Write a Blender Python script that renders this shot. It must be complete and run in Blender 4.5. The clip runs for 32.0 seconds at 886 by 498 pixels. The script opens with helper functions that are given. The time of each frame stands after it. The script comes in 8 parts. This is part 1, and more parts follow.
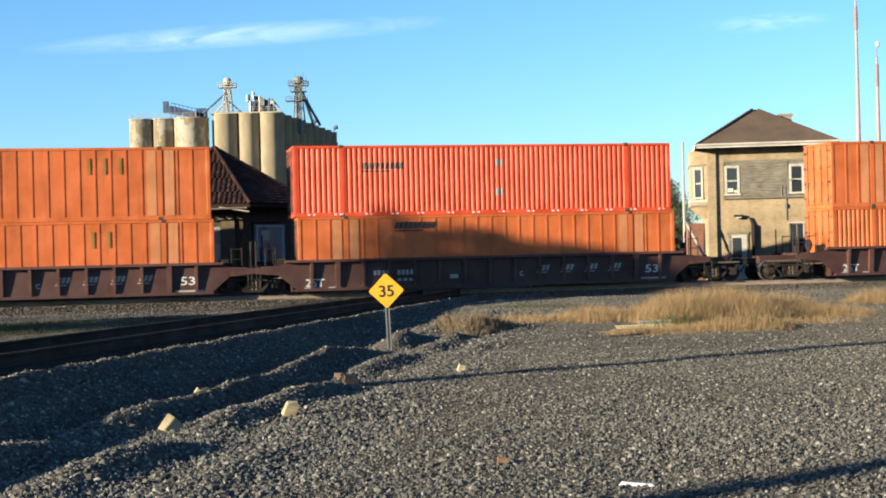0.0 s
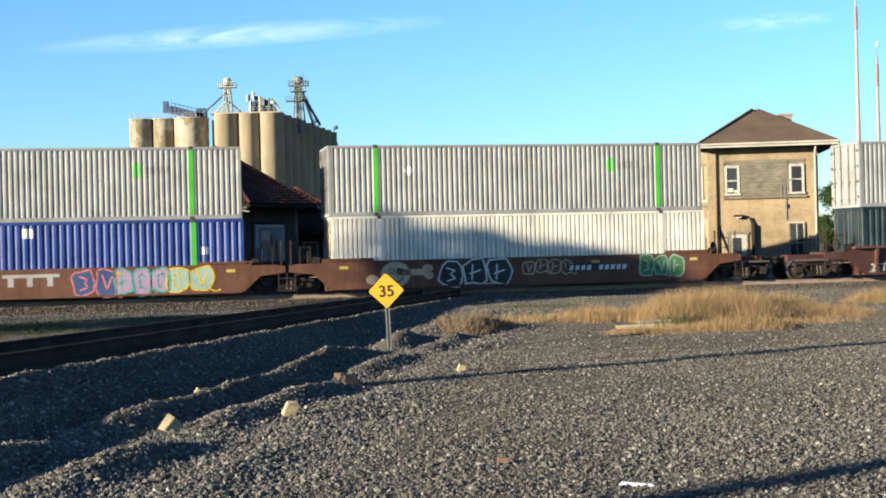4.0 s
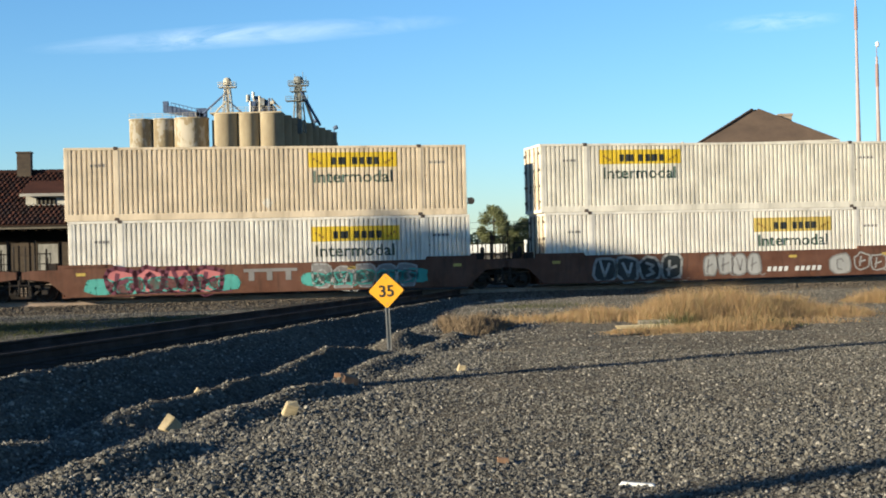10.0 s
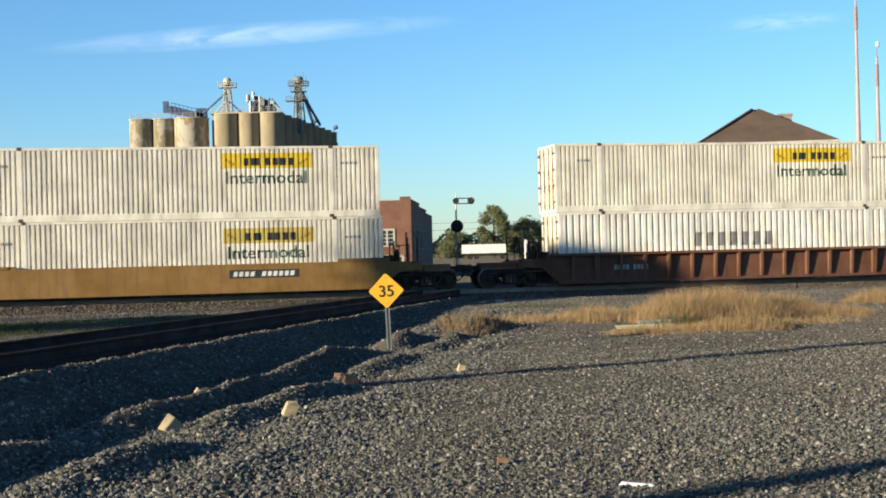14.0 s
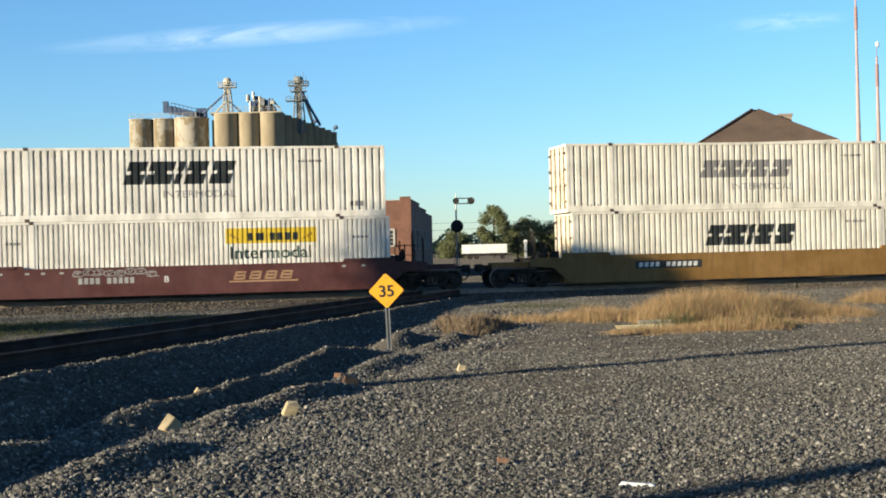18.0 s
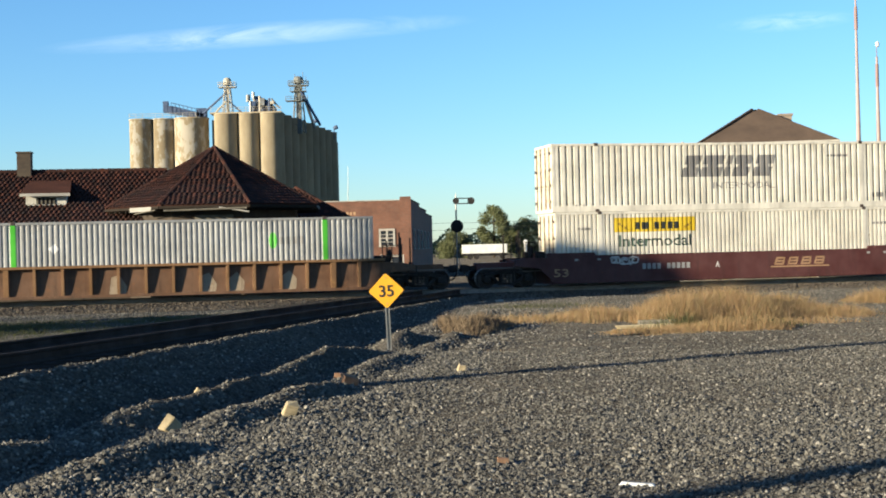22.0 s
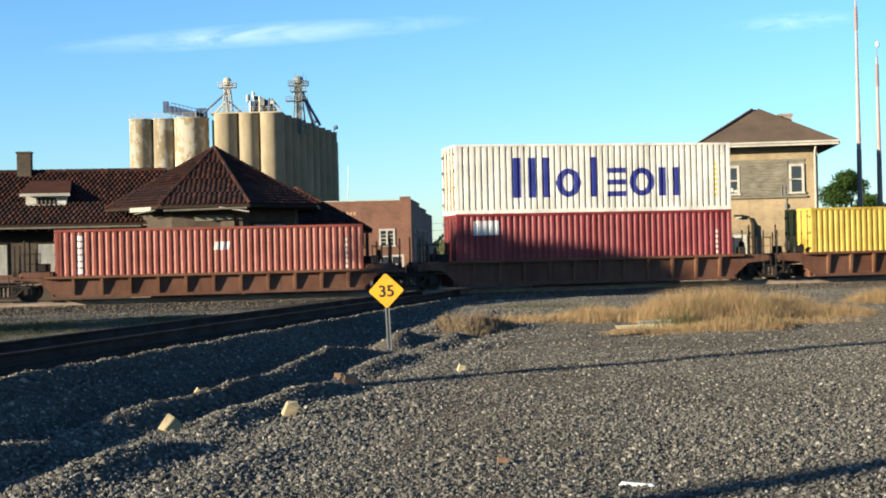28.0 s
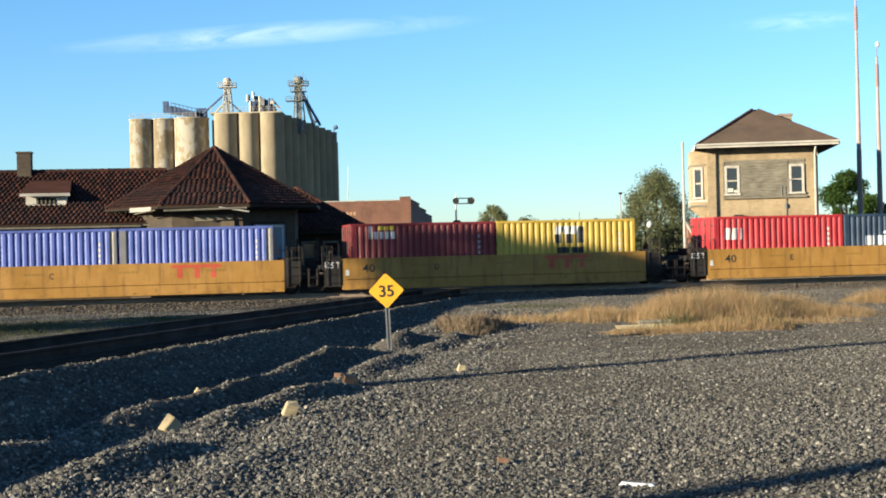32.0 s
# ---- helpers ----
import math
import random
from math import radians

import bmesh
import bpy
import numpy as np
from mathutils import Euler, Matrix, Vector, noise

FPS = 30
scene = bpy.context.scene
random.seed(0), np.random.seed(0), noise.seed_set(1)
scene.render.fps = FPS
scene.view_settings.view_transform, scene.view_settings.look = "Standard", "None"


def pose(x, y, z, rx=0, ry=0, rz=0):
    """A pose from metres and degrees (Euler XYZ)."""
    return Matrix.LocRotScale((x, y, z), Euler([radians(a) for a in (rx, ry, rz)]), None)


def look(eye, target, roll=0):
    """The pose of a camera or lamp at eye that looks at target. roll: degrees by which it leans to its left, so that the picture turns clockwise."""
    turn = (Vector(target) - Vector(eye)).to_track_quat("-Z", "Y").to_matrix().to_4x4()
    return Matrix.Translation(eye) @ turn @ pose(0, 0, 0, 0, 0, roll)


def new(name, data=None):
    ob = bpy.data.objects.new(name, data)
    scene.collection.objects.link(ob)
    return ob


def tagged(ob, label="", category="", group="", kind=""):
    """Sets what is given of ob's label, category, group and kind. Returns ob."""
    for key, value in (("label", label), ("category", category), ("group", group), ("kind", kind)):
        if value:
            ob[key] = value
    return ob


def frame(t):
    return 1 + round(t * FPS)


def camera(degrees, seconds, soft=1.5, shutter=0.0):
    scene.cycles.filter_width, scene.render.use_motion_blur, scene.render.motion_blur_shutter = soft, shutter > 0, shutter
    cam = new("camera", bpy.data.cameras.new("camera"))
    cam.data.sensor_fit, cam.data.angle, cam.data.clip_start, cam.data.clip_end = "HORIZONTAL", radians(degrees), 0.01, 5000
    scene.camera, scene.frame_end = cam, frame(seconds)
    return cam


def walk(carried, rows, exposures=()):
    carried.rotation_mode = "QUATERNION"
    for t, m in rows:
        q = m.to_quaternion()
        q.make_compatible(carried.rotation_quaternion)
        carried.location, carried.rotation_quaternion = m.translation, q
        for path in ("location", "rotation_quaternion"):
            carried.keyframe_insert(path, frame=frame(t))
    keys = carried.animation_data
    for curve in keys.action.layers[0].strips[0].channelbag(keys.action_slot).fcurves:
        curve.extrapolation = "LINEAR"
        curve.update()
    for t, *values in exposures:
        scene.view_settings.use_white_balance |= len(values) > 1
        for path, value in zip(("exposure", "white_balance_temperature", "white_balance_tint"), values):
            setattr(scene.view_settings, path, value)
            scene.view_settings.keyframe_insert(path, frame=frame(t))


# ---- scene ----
cam = camera(35.33, 32.0, soft=1.85, shutter=0.08)
EYE = (0.0, 0.0, 1.825)
STAND = look(EYE, (0.0, 100.0, 1.825 + 0.03), -1.369)
LIGHT = [(0.0, 1.80), (3.0, 1.84), (6.0, 1.92), (9.0, 1.64), (11.0, 1.59), (13.0, 1.58), (19.0, 1.61), (21.0, 1.64), (24.0, 1.79), (28.0, 1.81), (32.0, 1.80)]
walk(cam, [(0.0, STAND), (32.0, STAND)], [(t, e, 5800, 5) for t, e in LIGHT])

# ---- light ----
SUN_EL, SUN_AZ = radians(11.5), radians(238)
world = bpy.data.worlds.new("sky")
scene.world = world
world.use_nodes = True
wn = world.node_tree
sky = wn.nodes.new("ShaderNodeTexSky")
sky.sky_type, sky.sun_disc = "NISHITA", False
sky.sun_elevation, sky.sun_rotation = SUN_EL, SUN_AZ
sky.air_density, sky.dust_density, sky.ozone_density = 1.0, 0.15, 4.4
wn.links.new(sky.outputs[0], wn.nodes["Background"].inputs[0])
wn.nodes["Background"].inputs[1].default_value = 0.0685
sun_data = bpy.data.lights.new("sun", "SUN")
sun_data.energy, sun_data.angle, sun_data.color = 5.0, radians(0.5), (1.0, 0.79, 0.53)
sun_lamp = new("sun", sun_data)
TO_SUN = Vector((math.sin(SUN_AZ) * math.cos(SUN_EL), math.cos(SUN_AZ) * math.cos(SUN_EL), math.sin(SUN_EL)))
sun_lamp.matrix_world = look(TO_SUN * 200, (0, 0, 0))


# ---- materials ----
DULL = 0.615


def tone(c):
    """A base colour scaled by DULL, lowered so that shade comes out deeper."""
    return tuple(k * DULL for k in c)


def shader(name):
    m = bpy.data.materials.new(name)
    m.use_nodes = True
    t = m.node_tree
    return m, t, t.nodes["Principled BSDF"]


def node(t, kind, **values):
    n = t.nodes.new(kind)
    for key, value in values.items():
        n.inputs[key].default_value = value
    return n


def noise_of(t, scale, detail=4.0, rough=0.6, coord="Object", stretch=None):
    c = t.nodes.new("ShaderNodeTexCoord")
    src = c.outputs[coord]
    if stretch:
        mp = t.nodes.new("ShaderNodeMapping")
        mp.inputs["Scale"].default_value = stretch
        t.links.new(src, mp.inputs[0])
        src = mp.outputs[0]
    n = node(t, "ShaderNodeTexNoise", Scale=scale, Detail=detail, Roughness=rough)
    t.links.new(src, n.inputs["Vector"])
    return n


def ramp(t, src, stops):
    r = t.nodes.new("ShaderNodeValToRGB")
    e = r.color_ramp.elements
    while len(e) < len(stops):
        e.new(0.5)
    for k, (pos, col) in zip(e, stops):
        k.position, k.color = pos, (*col, 1.0)
    t.links.new(src, r.inputs[0])
    return r


def mix(t, fac, a, b, blend="MIX"):
    m = t.nodes.new("ShaderNodeMix")
    m.data_type, m.blend_type = "RGBA", blend
    for sock, v in ((0, fac), (6, a), (7, b)):
        if isinstance(v, (int, float)):
            m.inputs[sock].default_value = v
        elif isinstance(v, tuple):
            m.inputs[sock].default_value = (*v, 1.0)
        else:
            t.links.new(v, m.inputs[sock])
    return m.outputs[2]


def bump(t, b, height, strength, distance):
    n = node(t, "ShaderNodeBump", Strength=strength, Distance=distance)
    t.links.new(height, n.inputs["Height"])
    t.links.new(n.outputs[0], b.inputs["Normal"])


def paint(name, col, rough=0.5, dirt=0.35, dirt_col=(0.10, 0.075, 0.05), rust=0.0, rust_col=(0.16, 0.06, 0.025), metal=0.0, streak=True, spec=0.3):
    """Painted steel: sun-bleached variation, streaks of grime, spots of rust."""
    m, t, b = shader(name)
    col, dirt_col, rust_col = tone(col), tone(dirt_col), tone(rust_col)
    n1 = noise_of(t, 0.9, 5, 0.6)
    pale = tuple(min(1.0, c * 1.12 + 0.015) for c in col)
    dull = tuple(c * 0.86 for c in col)
    c = mix(t, ramp(t, n1.outputs[0], [(0.35, (0, 0, 0)), (0.65, (1, 1, 1))]).outputs[0], dull, pale)
    n2 = noise_of(t, 1.0, 6, 0.7, stretch=(5.0, 5.0, 0.5) if streak else (2.5, 2.5, 2.5))
    f = ramp(t, n2.outputs[0], [(0.50, (0, 0, 0)), (0.78, (dirt, dirt, dirt))])
    c = mix(t, f.outputs[0], c, dirt_col)
    if rust > 0:
        n3 = noise_of(t, 3.0, 8, 0.72)
        g = ramp(t, n3.outputs[0], [(0.66 - 0.25 * rust, (0, 0, 0)), (0.74 - 0.18 * rust, (1, 1, 1))])
        c = mix(t, g.outputs[0], c, rust_col)
    t.links.new(c, b.inputs["Base Color"])
    b.inputs["Roughness"].default_value = rough
    b.inputs["Metallic"].default_value = metal
    b.inputs["Specular IOR Level"].default_value = spec
    n4 = noise_of(t, 25.0, 3, 0.6)
    bump(t, b, n4.outputs[0], 0.12, 0.01)
    return m


def grainy(name, stops, scale=6.0, big=0.6, rough=0.9, bumps=0.4, dist=0.02, coord="Object", stretch=None, detail=8.0, spec=0.1):
    """A matt mineral or wooden surface: fine grain over broad stains."""
    m, t, b = shader(name)
    a = noise_of(t, scale, detail, 0.7, coord, stretch)
    g = noise_of(t, big, 4, 0.6, coord)
    stops = [(p, tone(c)) for p, c in stops]
    mm = t.nodes.new("ShaderNodeMix")
    mm.data_type, mm.blend_type = "RGBA", "MULTIPLY"
    mm.inputs[0].default_value = 1.0
    t.links.new(ramp(t, a.outputs[0], stops).outputs[0], mm.inputs[6])
    t.links.new(ramp(t, g.outputs[0], [(0.3, (0.75, 0.75, 0.75)), (0.7, (1.1, 1.08, 1.05))]).outputs[0], mm.inputs[7])
    t.links.new(mm.outputs[2], b.inputs["Base Color"])
    b.inputs["Roughness"].default_value = rough
    b.inputs["Specular IOR Level"].default_value = spec
    b.inputs["Diffuse Roughness"].default_value = 1.0
    bump(t, b, a.outputs[0], bumps, dist)
    return m


def per_piece(name, cols, rough=0.85, scale=20.0, amount=0.35):
    """Pieces that differ one from the other, with fine grain."""
    m, t, b = shader(name)
    o = t.nodes.new("ShaderNodeObjectInfo")
    r = ramp(t, o.outputs["Random"], [(i / max(1, len(cols) - 1), tone(c)) for i, c in enumerate(cols)])
    n = noise_of(t, scale, 5, 0.65)
    d = ramp(t, n.outputs[0], [(0.3, (1 - amount,) * 3), (0.7, (1 + amount * 0.4,) * 3)])
    mm = t.nodes.new("ShaderNodeMix")
    mm.data_type, mm.blend_type = "RGBA", "MULTIPLY"
    mm.inputs[0].default_value = 1.0
    t.links.new(r.outputs[0], mm.inputs[6])
    t.links.new(d.outputs[0], mm.inputs[7])
    t.links.new(mm.outputs[2], b.inputs["Base Color"])
    b.inputs["Roughness"].default_value = rough
    b.inputs["Specular IOR Level"].default_value = 0.15
    bump(t, b, n.outputs[0], 0.3, 0.01)
    return m


def per_island(name, cols, rough=0.9, spec=0.05, through_light=0.0):
    """Loose bits in one mesh, each with a shade of its own."""
    m, t, b = shader(name)
    o = t.nodes.new("ShaderNodeNewGeometry")
    r = ramp(t, o.outputs["Random Per Island"], [(i / max(1, len(cols) - 1), tone(c)) for i, c in enumerate(cols)])
    t.links.new(r.outputs[0], b.inputs["Base Color"])
    b.inputs["Roughness"].default_value = rough
    b.inputs["Specular IOR Level"].default_value = spec
    if through_light:
        tl = t.nodes.new("ShaderNodeBsdfTranslucent")
        mx = t.nodes.new("ShaderNodeMixShader")
        mx.inputs[0].default_value = through_light
        t.links.new(r.outputs[0], tl.inputs[0])
        t.links.new(b.outputs[0], mx.inputs[1])
        t.links.new(tl.outputs[0], mx.inputs[2])
        t.links.new(mx.outputs[0], t.nodes["Material Output"].inputs["Surface"])
    return m


M_RAIL = paint("rail_steel", (0.36, 0.28, 0.22), 0.6, 0.4, rust=0.2)
# branch rails: a darker steel, with the shade on their sides in the colour
M_RAILDARK = paint("shaded_branch_rail_steel", (0.036, 0.026, 0.021), 0.8, 0.4, (0.03, 0.02, 0.015), rust=0.2, rust_col=(0.035, 0.02, 0.012), spec=0.05)
# branch bed: oily grime and the rails' shade put into one dark colour
M_DARKBED = grainy("oily_shaded_bed", [(0.3, (0.034, 0.027, 0.024)), (0.55, (0.075, 0.060, 0.053)), (0.75, (0.10, 0.09, 0.082))], 9, 0.8, 1.0, 0.6, 0.03, spec=0.0)
M_RAILHEAD = paint("rail_head", (0.30, 0.27, 0.25), 0.35, 0.3, metal=0.9)
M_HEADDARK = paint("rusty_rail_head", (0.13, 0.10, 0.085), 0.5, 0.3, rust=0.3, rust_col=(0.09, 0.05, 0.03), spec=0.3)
M_TIE = grainy("tie_wood", [(0.3, (0.030, 0.023, 0.018)), (0.7, (0.085, 0.066, 0.052))], 5, 0.8, stretch=(1, 8, 8), spec=0.0)
M_GRAVEL = grainy("gravel_bed", [(0.25, (0.0456, 0.0436, 0.0403)), (0.5, (0.1267, 0.1168, 0.1007)), (0.75, (0.2837, 0.2574, 0.2165))], 9.0, 0.25, 0.95, 1.0, 0.05, spec=0.0)
M_STONE = per_island("ballast_stone", [(0.0567, 0.0564, 0.0524), (0.1317, 0.1277, 0.1138), (0.1844, 0.1752, 0.1510), (0.0983, 0.0960, 0.0886), (0.1652, 0.1554, 0.1309), (0.3648, 0.3415, 0.2920)])
M_DRYGRASS = per_island("dry_grass", [(0.50, 0.32, 0.16), (0.34, 0.27, 0.11), (0.58, 0.40, 0.21), (0.36, 0.22, 0.11), (0.42, 0.25, 0.12), (0.62, 0.45, 0.27), (0.33, 0.29, 0.13), (0.58, 0.36, 0.20)], through_light=0.4)
M_WEED = per_island("grey_weed", [(0.22, 0.16, 0.10), (0.30, 0.23, 0.15), (0.15, 0.11, 0.07)], through_light=0.2)
M_GREENGRASS = per_island("green_grass", [(0.075, 0.09, 0.038), (0.10, 0.115, 0.05), (0.15, 0.14, 0.07), (0.065, 0.075, 0.033)], through_light=0.3)
M_BLACK = paint("black_steel", (0.018, 0.016, 0.015), 0.7, 0.5, (0.05, 0.038, 0.028), rust=0.15, rust_col=(0.07, 0.035, 0.02), spec=0.1)
M_TRUCK = paint("truck_steel", (0.024, 0.019, 0.016), 0.7, 0.5, (0.06, 0.042, 0.03), rust=0.3, rust_col=(0.06, 0.032, 0.018), spec=0.1)
M_WHEEL = paint("wheel_steel", (0.045, 0.034, 0.028), 0.5, 0.4, rust=0.3, metal=0.3)
M_TREAD = paint("wheel_tread", (0.20, 0.18, 0.165), 0.4, 0.3, metal=0.7)


# ---- mesh tools ----
def part(name, bm, material, parent=None, label="", smooth=False):
    me = bpy.data.meshes.new(name)
    if bm.faces:
        bmesh.ops.recalc_face_normals(bm, faces=bm.faces)
    bm.to_mesh(me)
    bm.free()
    if smooth:
        me.polygons.foreach_set("use_smooth", [True] * len(me.polygons))
    for m in (material if isinstance(material, (list, tuple)) else [material]):
        me.materials.append(m)
    ob = new(name, me)
    if parent:
        ob.parent = parent
    if label:
        ob["label"] = label
    return ob


def shared(name, me, parent, m=None, label=""):
    """Another object on a mesh that exists."""
    ob = new(name, me)
    ob.parent = parent
    if m is not None:
        ob.matrix_basis = m
    if label:
        ob["label"] = label
    return ob


def box(bm, x0, x1, y0, y1, z0, z1, mat=0):
    v = [bm.verts.new(p) for p in ((x0, y0, z0), (x1, y0, z0), (x1, y1, z0), (x0, y1, z0), (x0, y0, z1), (x1, y0, z1), (x1, y1, z1), (x0, y1, z1))]
    for f in ((0, 3, 2, 1), (4, 5, 6, 7), (0, 1, 5, 4), (1, 2, 6, 5), (2, 3, 7, 6), (3, 0, 4, 7)):
        bm.faces.new([v[i] for i in f]).material_index = mat
    return v


def bevel_box(bm, x0, x1, y0, y1, z0, z1, r=0.02):
    tmp = bmesh.new()
    box(tmp, x0, x1, y0, y1, z0, z1)
    bmesh.ops.bevel(tmp, geom=tmp.edges[:], offset=r, segments=1, affect="EDGES")
    add_mesh(bm, tmp)


def add_mesh(bm, other, m=None):
    vs = {}
    for v in other.verts:
        vs[v] = bm.verts.new(m @ v.co if m else v.co)
    for f in other.faces:
        try:
            bm.faces.new([vs[v] for v in f.verts]).material_index = f.material_index
        except ValueError:
            pass
    other.free()


def rod(bm, a, b, r0, r1=None, seg=8, caps=True):
    a, b = Vector(a), Vector(b)
    r1 = r0 if r1 is None else r1
    q = (b - a).to_track_quat("Z", "Y")
    rings = []
    for p, r in ((a, r0), (b, r1)):
        rings.append([bm.verts.new(p + q @ Vector((r * math.cos(2 * math.pi * i / seg), r * math.sin(2 * math.pi * i / seg), 0))) for i in range(seg)])
    for i in range(seg):
        j = (i + 1) % seg
        bm.faces.new((rings[0][i], rings[0][j], rings[1][j], rings[1][i]))
    if caps:
        bm.faces.new(rings[0][::-1])
        bm.faces.new(rings[1])


def lathe(bm, profile, axis_m, seg=20):
    """profile: (radius, height) pairs turned round the z axis, then placed by axis_m."""
    rings = []
    for r, h in profile:
        rings.append([bm.verts.new(axis_m @ Vector((r * math.cos(2 * math.pi * i / seg), r * math.sin(2 * math.pi * i / seg), h))) for i in range(seg)])
    for k in range(len(rings) - 1):
        for i in range(seg):
            j = (i + 1) % seg
            bm.faces.new((rings[k][i], rings[k][j], rings[k + 1][j], rings[k + 1][i]))
    bm.faces.new(rings[0][::-1])
    bm.faces.new(rings[-1])


def prism(bm, outline, y0, y1, mat=0):
    """An outline in x and z, pushed from y0 to y1."""
    a = [bm.verts.new((x, y0, z)) for x, z in outline]
    b = [bm.verts.new((x, y1, z)) for x, z in outline]
    n = len(a)
    bm.faces.new(a).material_index = mat
    bm.faces.new(b[::-1]).material_index = mat
    for i in range(n):
        j = (i + 1) % n
        bm.faces.new((a[i], b[i], b[j], a[j])).material_index = mat


def words(text, size, material, parent, m, name="lettering", shear=0.0, stretch=1.0, bold=0.0):
    c = bpy.data.curves.new(name, "FONT")
    c.body, c.size, c.align_x, c.align_y, c.extrude, c.shear, c.offset, c.resolution_u = text, size, "CENTER", "CENTER", 0.004, shear, bold, 3
    tmp = bpy.data.objects.new(name, c)
    scene.collection.objects.link(tmp)
    me = bpy.data.meshes.new_from_object(tmp.evaluated_get(bpy.context.evaluated_depsgraph_get()))
    bpy.data.objects.remove(tmp)
    bpy.data.curves.remove(c)
    me.materials.clear()
    me.materials.append(material)
    ob = new(name, me)
    ob.parent = parent
    ob.matrix_basis = m @ Matrix.Diagonal((stretch, 1, 1, 1))
    return ob


# ---- the line of the tracks ----
TA = 0.20666
TURN = math.degrees(math.atan(TA))
CO = 1 / math.hypot(1, TA)
ALONG, ACROSS = Vector((CO, TA * CO, 0)), Vector((-TA * CO, CO, 0))
RAIL = 0.13
TRACK0 = Vector((0, 57.591, 0)) + ACROSS * 1.295


def on_track(s, off=0.0, z=RAIL):
    """The pose of a thing s metres along the main track, off metres beyond its middle."""
    p = TRACK0 + ALONG * s + ACROSS * off
    return pose(p.x, p.y, z, 0, 0, TURN)


def run(t):
    """How far the train has come after t seconds."""
    def f(u):
        return 16 * (15.785368 * u - 0.18556 * u ** 2 / 2 + 0.0119265 * u ** 3 / 3 - 0.0554424 * u ** 4 / 4)
    return f(t / 16 - 1) - f(-1)


ROWS = [i * 1.0 for i in range(33)]
MOVING, SPINNING = [], []


# ---- ground ----
def lerp(a, b, f):
    return a + (b - a) * min(1.0, max(0.0, f))


def bank(d, stops):
    """Height by piecewise slopes: stops of (distance, height)."""
    for (a, ha), (b, hb) in zip(stops, stops[1:]):
        if d <= b:
            f = max(0.0, (d - a) / (b - a))
            return ha + (hb - ha) * f * f * (3 - 2 * f)
    return stops[-1][1]


# the branch track, which climbs a little towards the camera and crosses the main one
BR0, BR_DIR = Vector((-5.9, 21.1, 0.0)), Vector((0.156, 1.0, 0)).normalized()
BR_N = Vector((BR_DIR.y, -BR_DIR.x, 0))


def branch_z(y):
    return 0.126 + 0.0122 * (58.9 - y) * (1 if y < 58.9 else 0)


def ground_z(x, y):
    d_main = (Vector((x, y, 0)) - TRACK0).dot(ACROSS)
    db = (Vector((x, y, 0)) - BR0).dot(BR_N)
    zb = branch_z(y)
    wob = 0.34 * noise.noise(Vector((x * 0.35, y * 0.35, 1.7))) + (y - 20) * 0.028
    w = db - (wob if db > 2.2 else wob * max(0.0, (db - 1.4) / 0.8))
    rough_up = max(0.12, 0.8 + 1.0 * noise.noise(Vector((x * 0.5, y * 0.5, 9.3))))
    ridges = bank(w, [(1.5, 0.0), (3.05, 0.0), (3.58, 0.25), (4.0, 0.02), (4.15, 0.0), (4.55, 0.16), (4.95, 0.02), (5.2, 0.01), (5.5, 0.045), (6.0, 0.0), (20, 0.0)]) * rough_up
    base = bank(db, [(-40, -0.25), (-5, -0.22), (-2.4, zb - 0.35), (-1.35, zb - 0.20), (1.30, zb - 0.26), (1.64, zb - 0.165), (2.05, zb - 0.40), (2.8, min(zb - 0.25, -0.12)), (4, -0.06), (20, -0.03)])
    near = 1.0 - min(1.0, max(0.0, (y - 30) / 14))
    z = base + ridges * near
    if abs(d_main) < 9:
        dm = bank(abs(d_main), [(0, -0.07), (1.75, -0.07), (3.3, -0.30), (9, -0.25)])
        f = 1.0 - min(1.0, max(0.0, (abs(d_main) - 3) / 5))
        z = lerp(z, dm if abs(db) > 1.6 or abs(d_main) < 1.8 else max(dm, z), f)
    elif d_main > 0:
        z = -0.2
    if y < 45:
        z += (0.026 * noise.noise(Vector((x * 0.5, y * 0.5, 3.1))) + 0.022 * noise.noise(Vector((x * 1.6, y * 1.6, 7.7)))) * (1.0 if abs(db) > 1.4 else 0.2)
    return z


def ground_sheet():
    xs = np.concatenate([-np.geomspace(3000, 30, 16), np.arange(-28, -12, 1.2), np.arange(-12, 14, 0.16), np.arange(14.4, 34, 1.2), np.geomspace(36, 3000, 16)])
    ys = np.concatenate([-np.geomspace(1500, 4, 14), np.arange(-2, 6, 0.8), np.arange(6, 30, 0.16), np.arange(30, 46, 0.3), np.arange(46, 76, 0.6), np.geomspace(78, 4200, 24)])
    verts = [(x, y, ground_z(x, y)) for y in ys for x in xs]
    w = len(xs)
    faces = [(j * w + i, j * w + i + 1, (j + 1) * w + i + 1, (j + 1) * w + i) for j in range(len(ys) - 1) for i in range(w - 1)]
    me = bpy.data.meshes.new("ground")
    me.from_pydata(verts, [], faces)
    me.polygons.foreach_set("use_smooth", [True] * len(faces))
    me.materials.append(M_GRAVEL)
    return tagged(new("ground", me), "grey gravel lot with windrows of loose ballast", "ground", kind="structure")


ground_sheet()


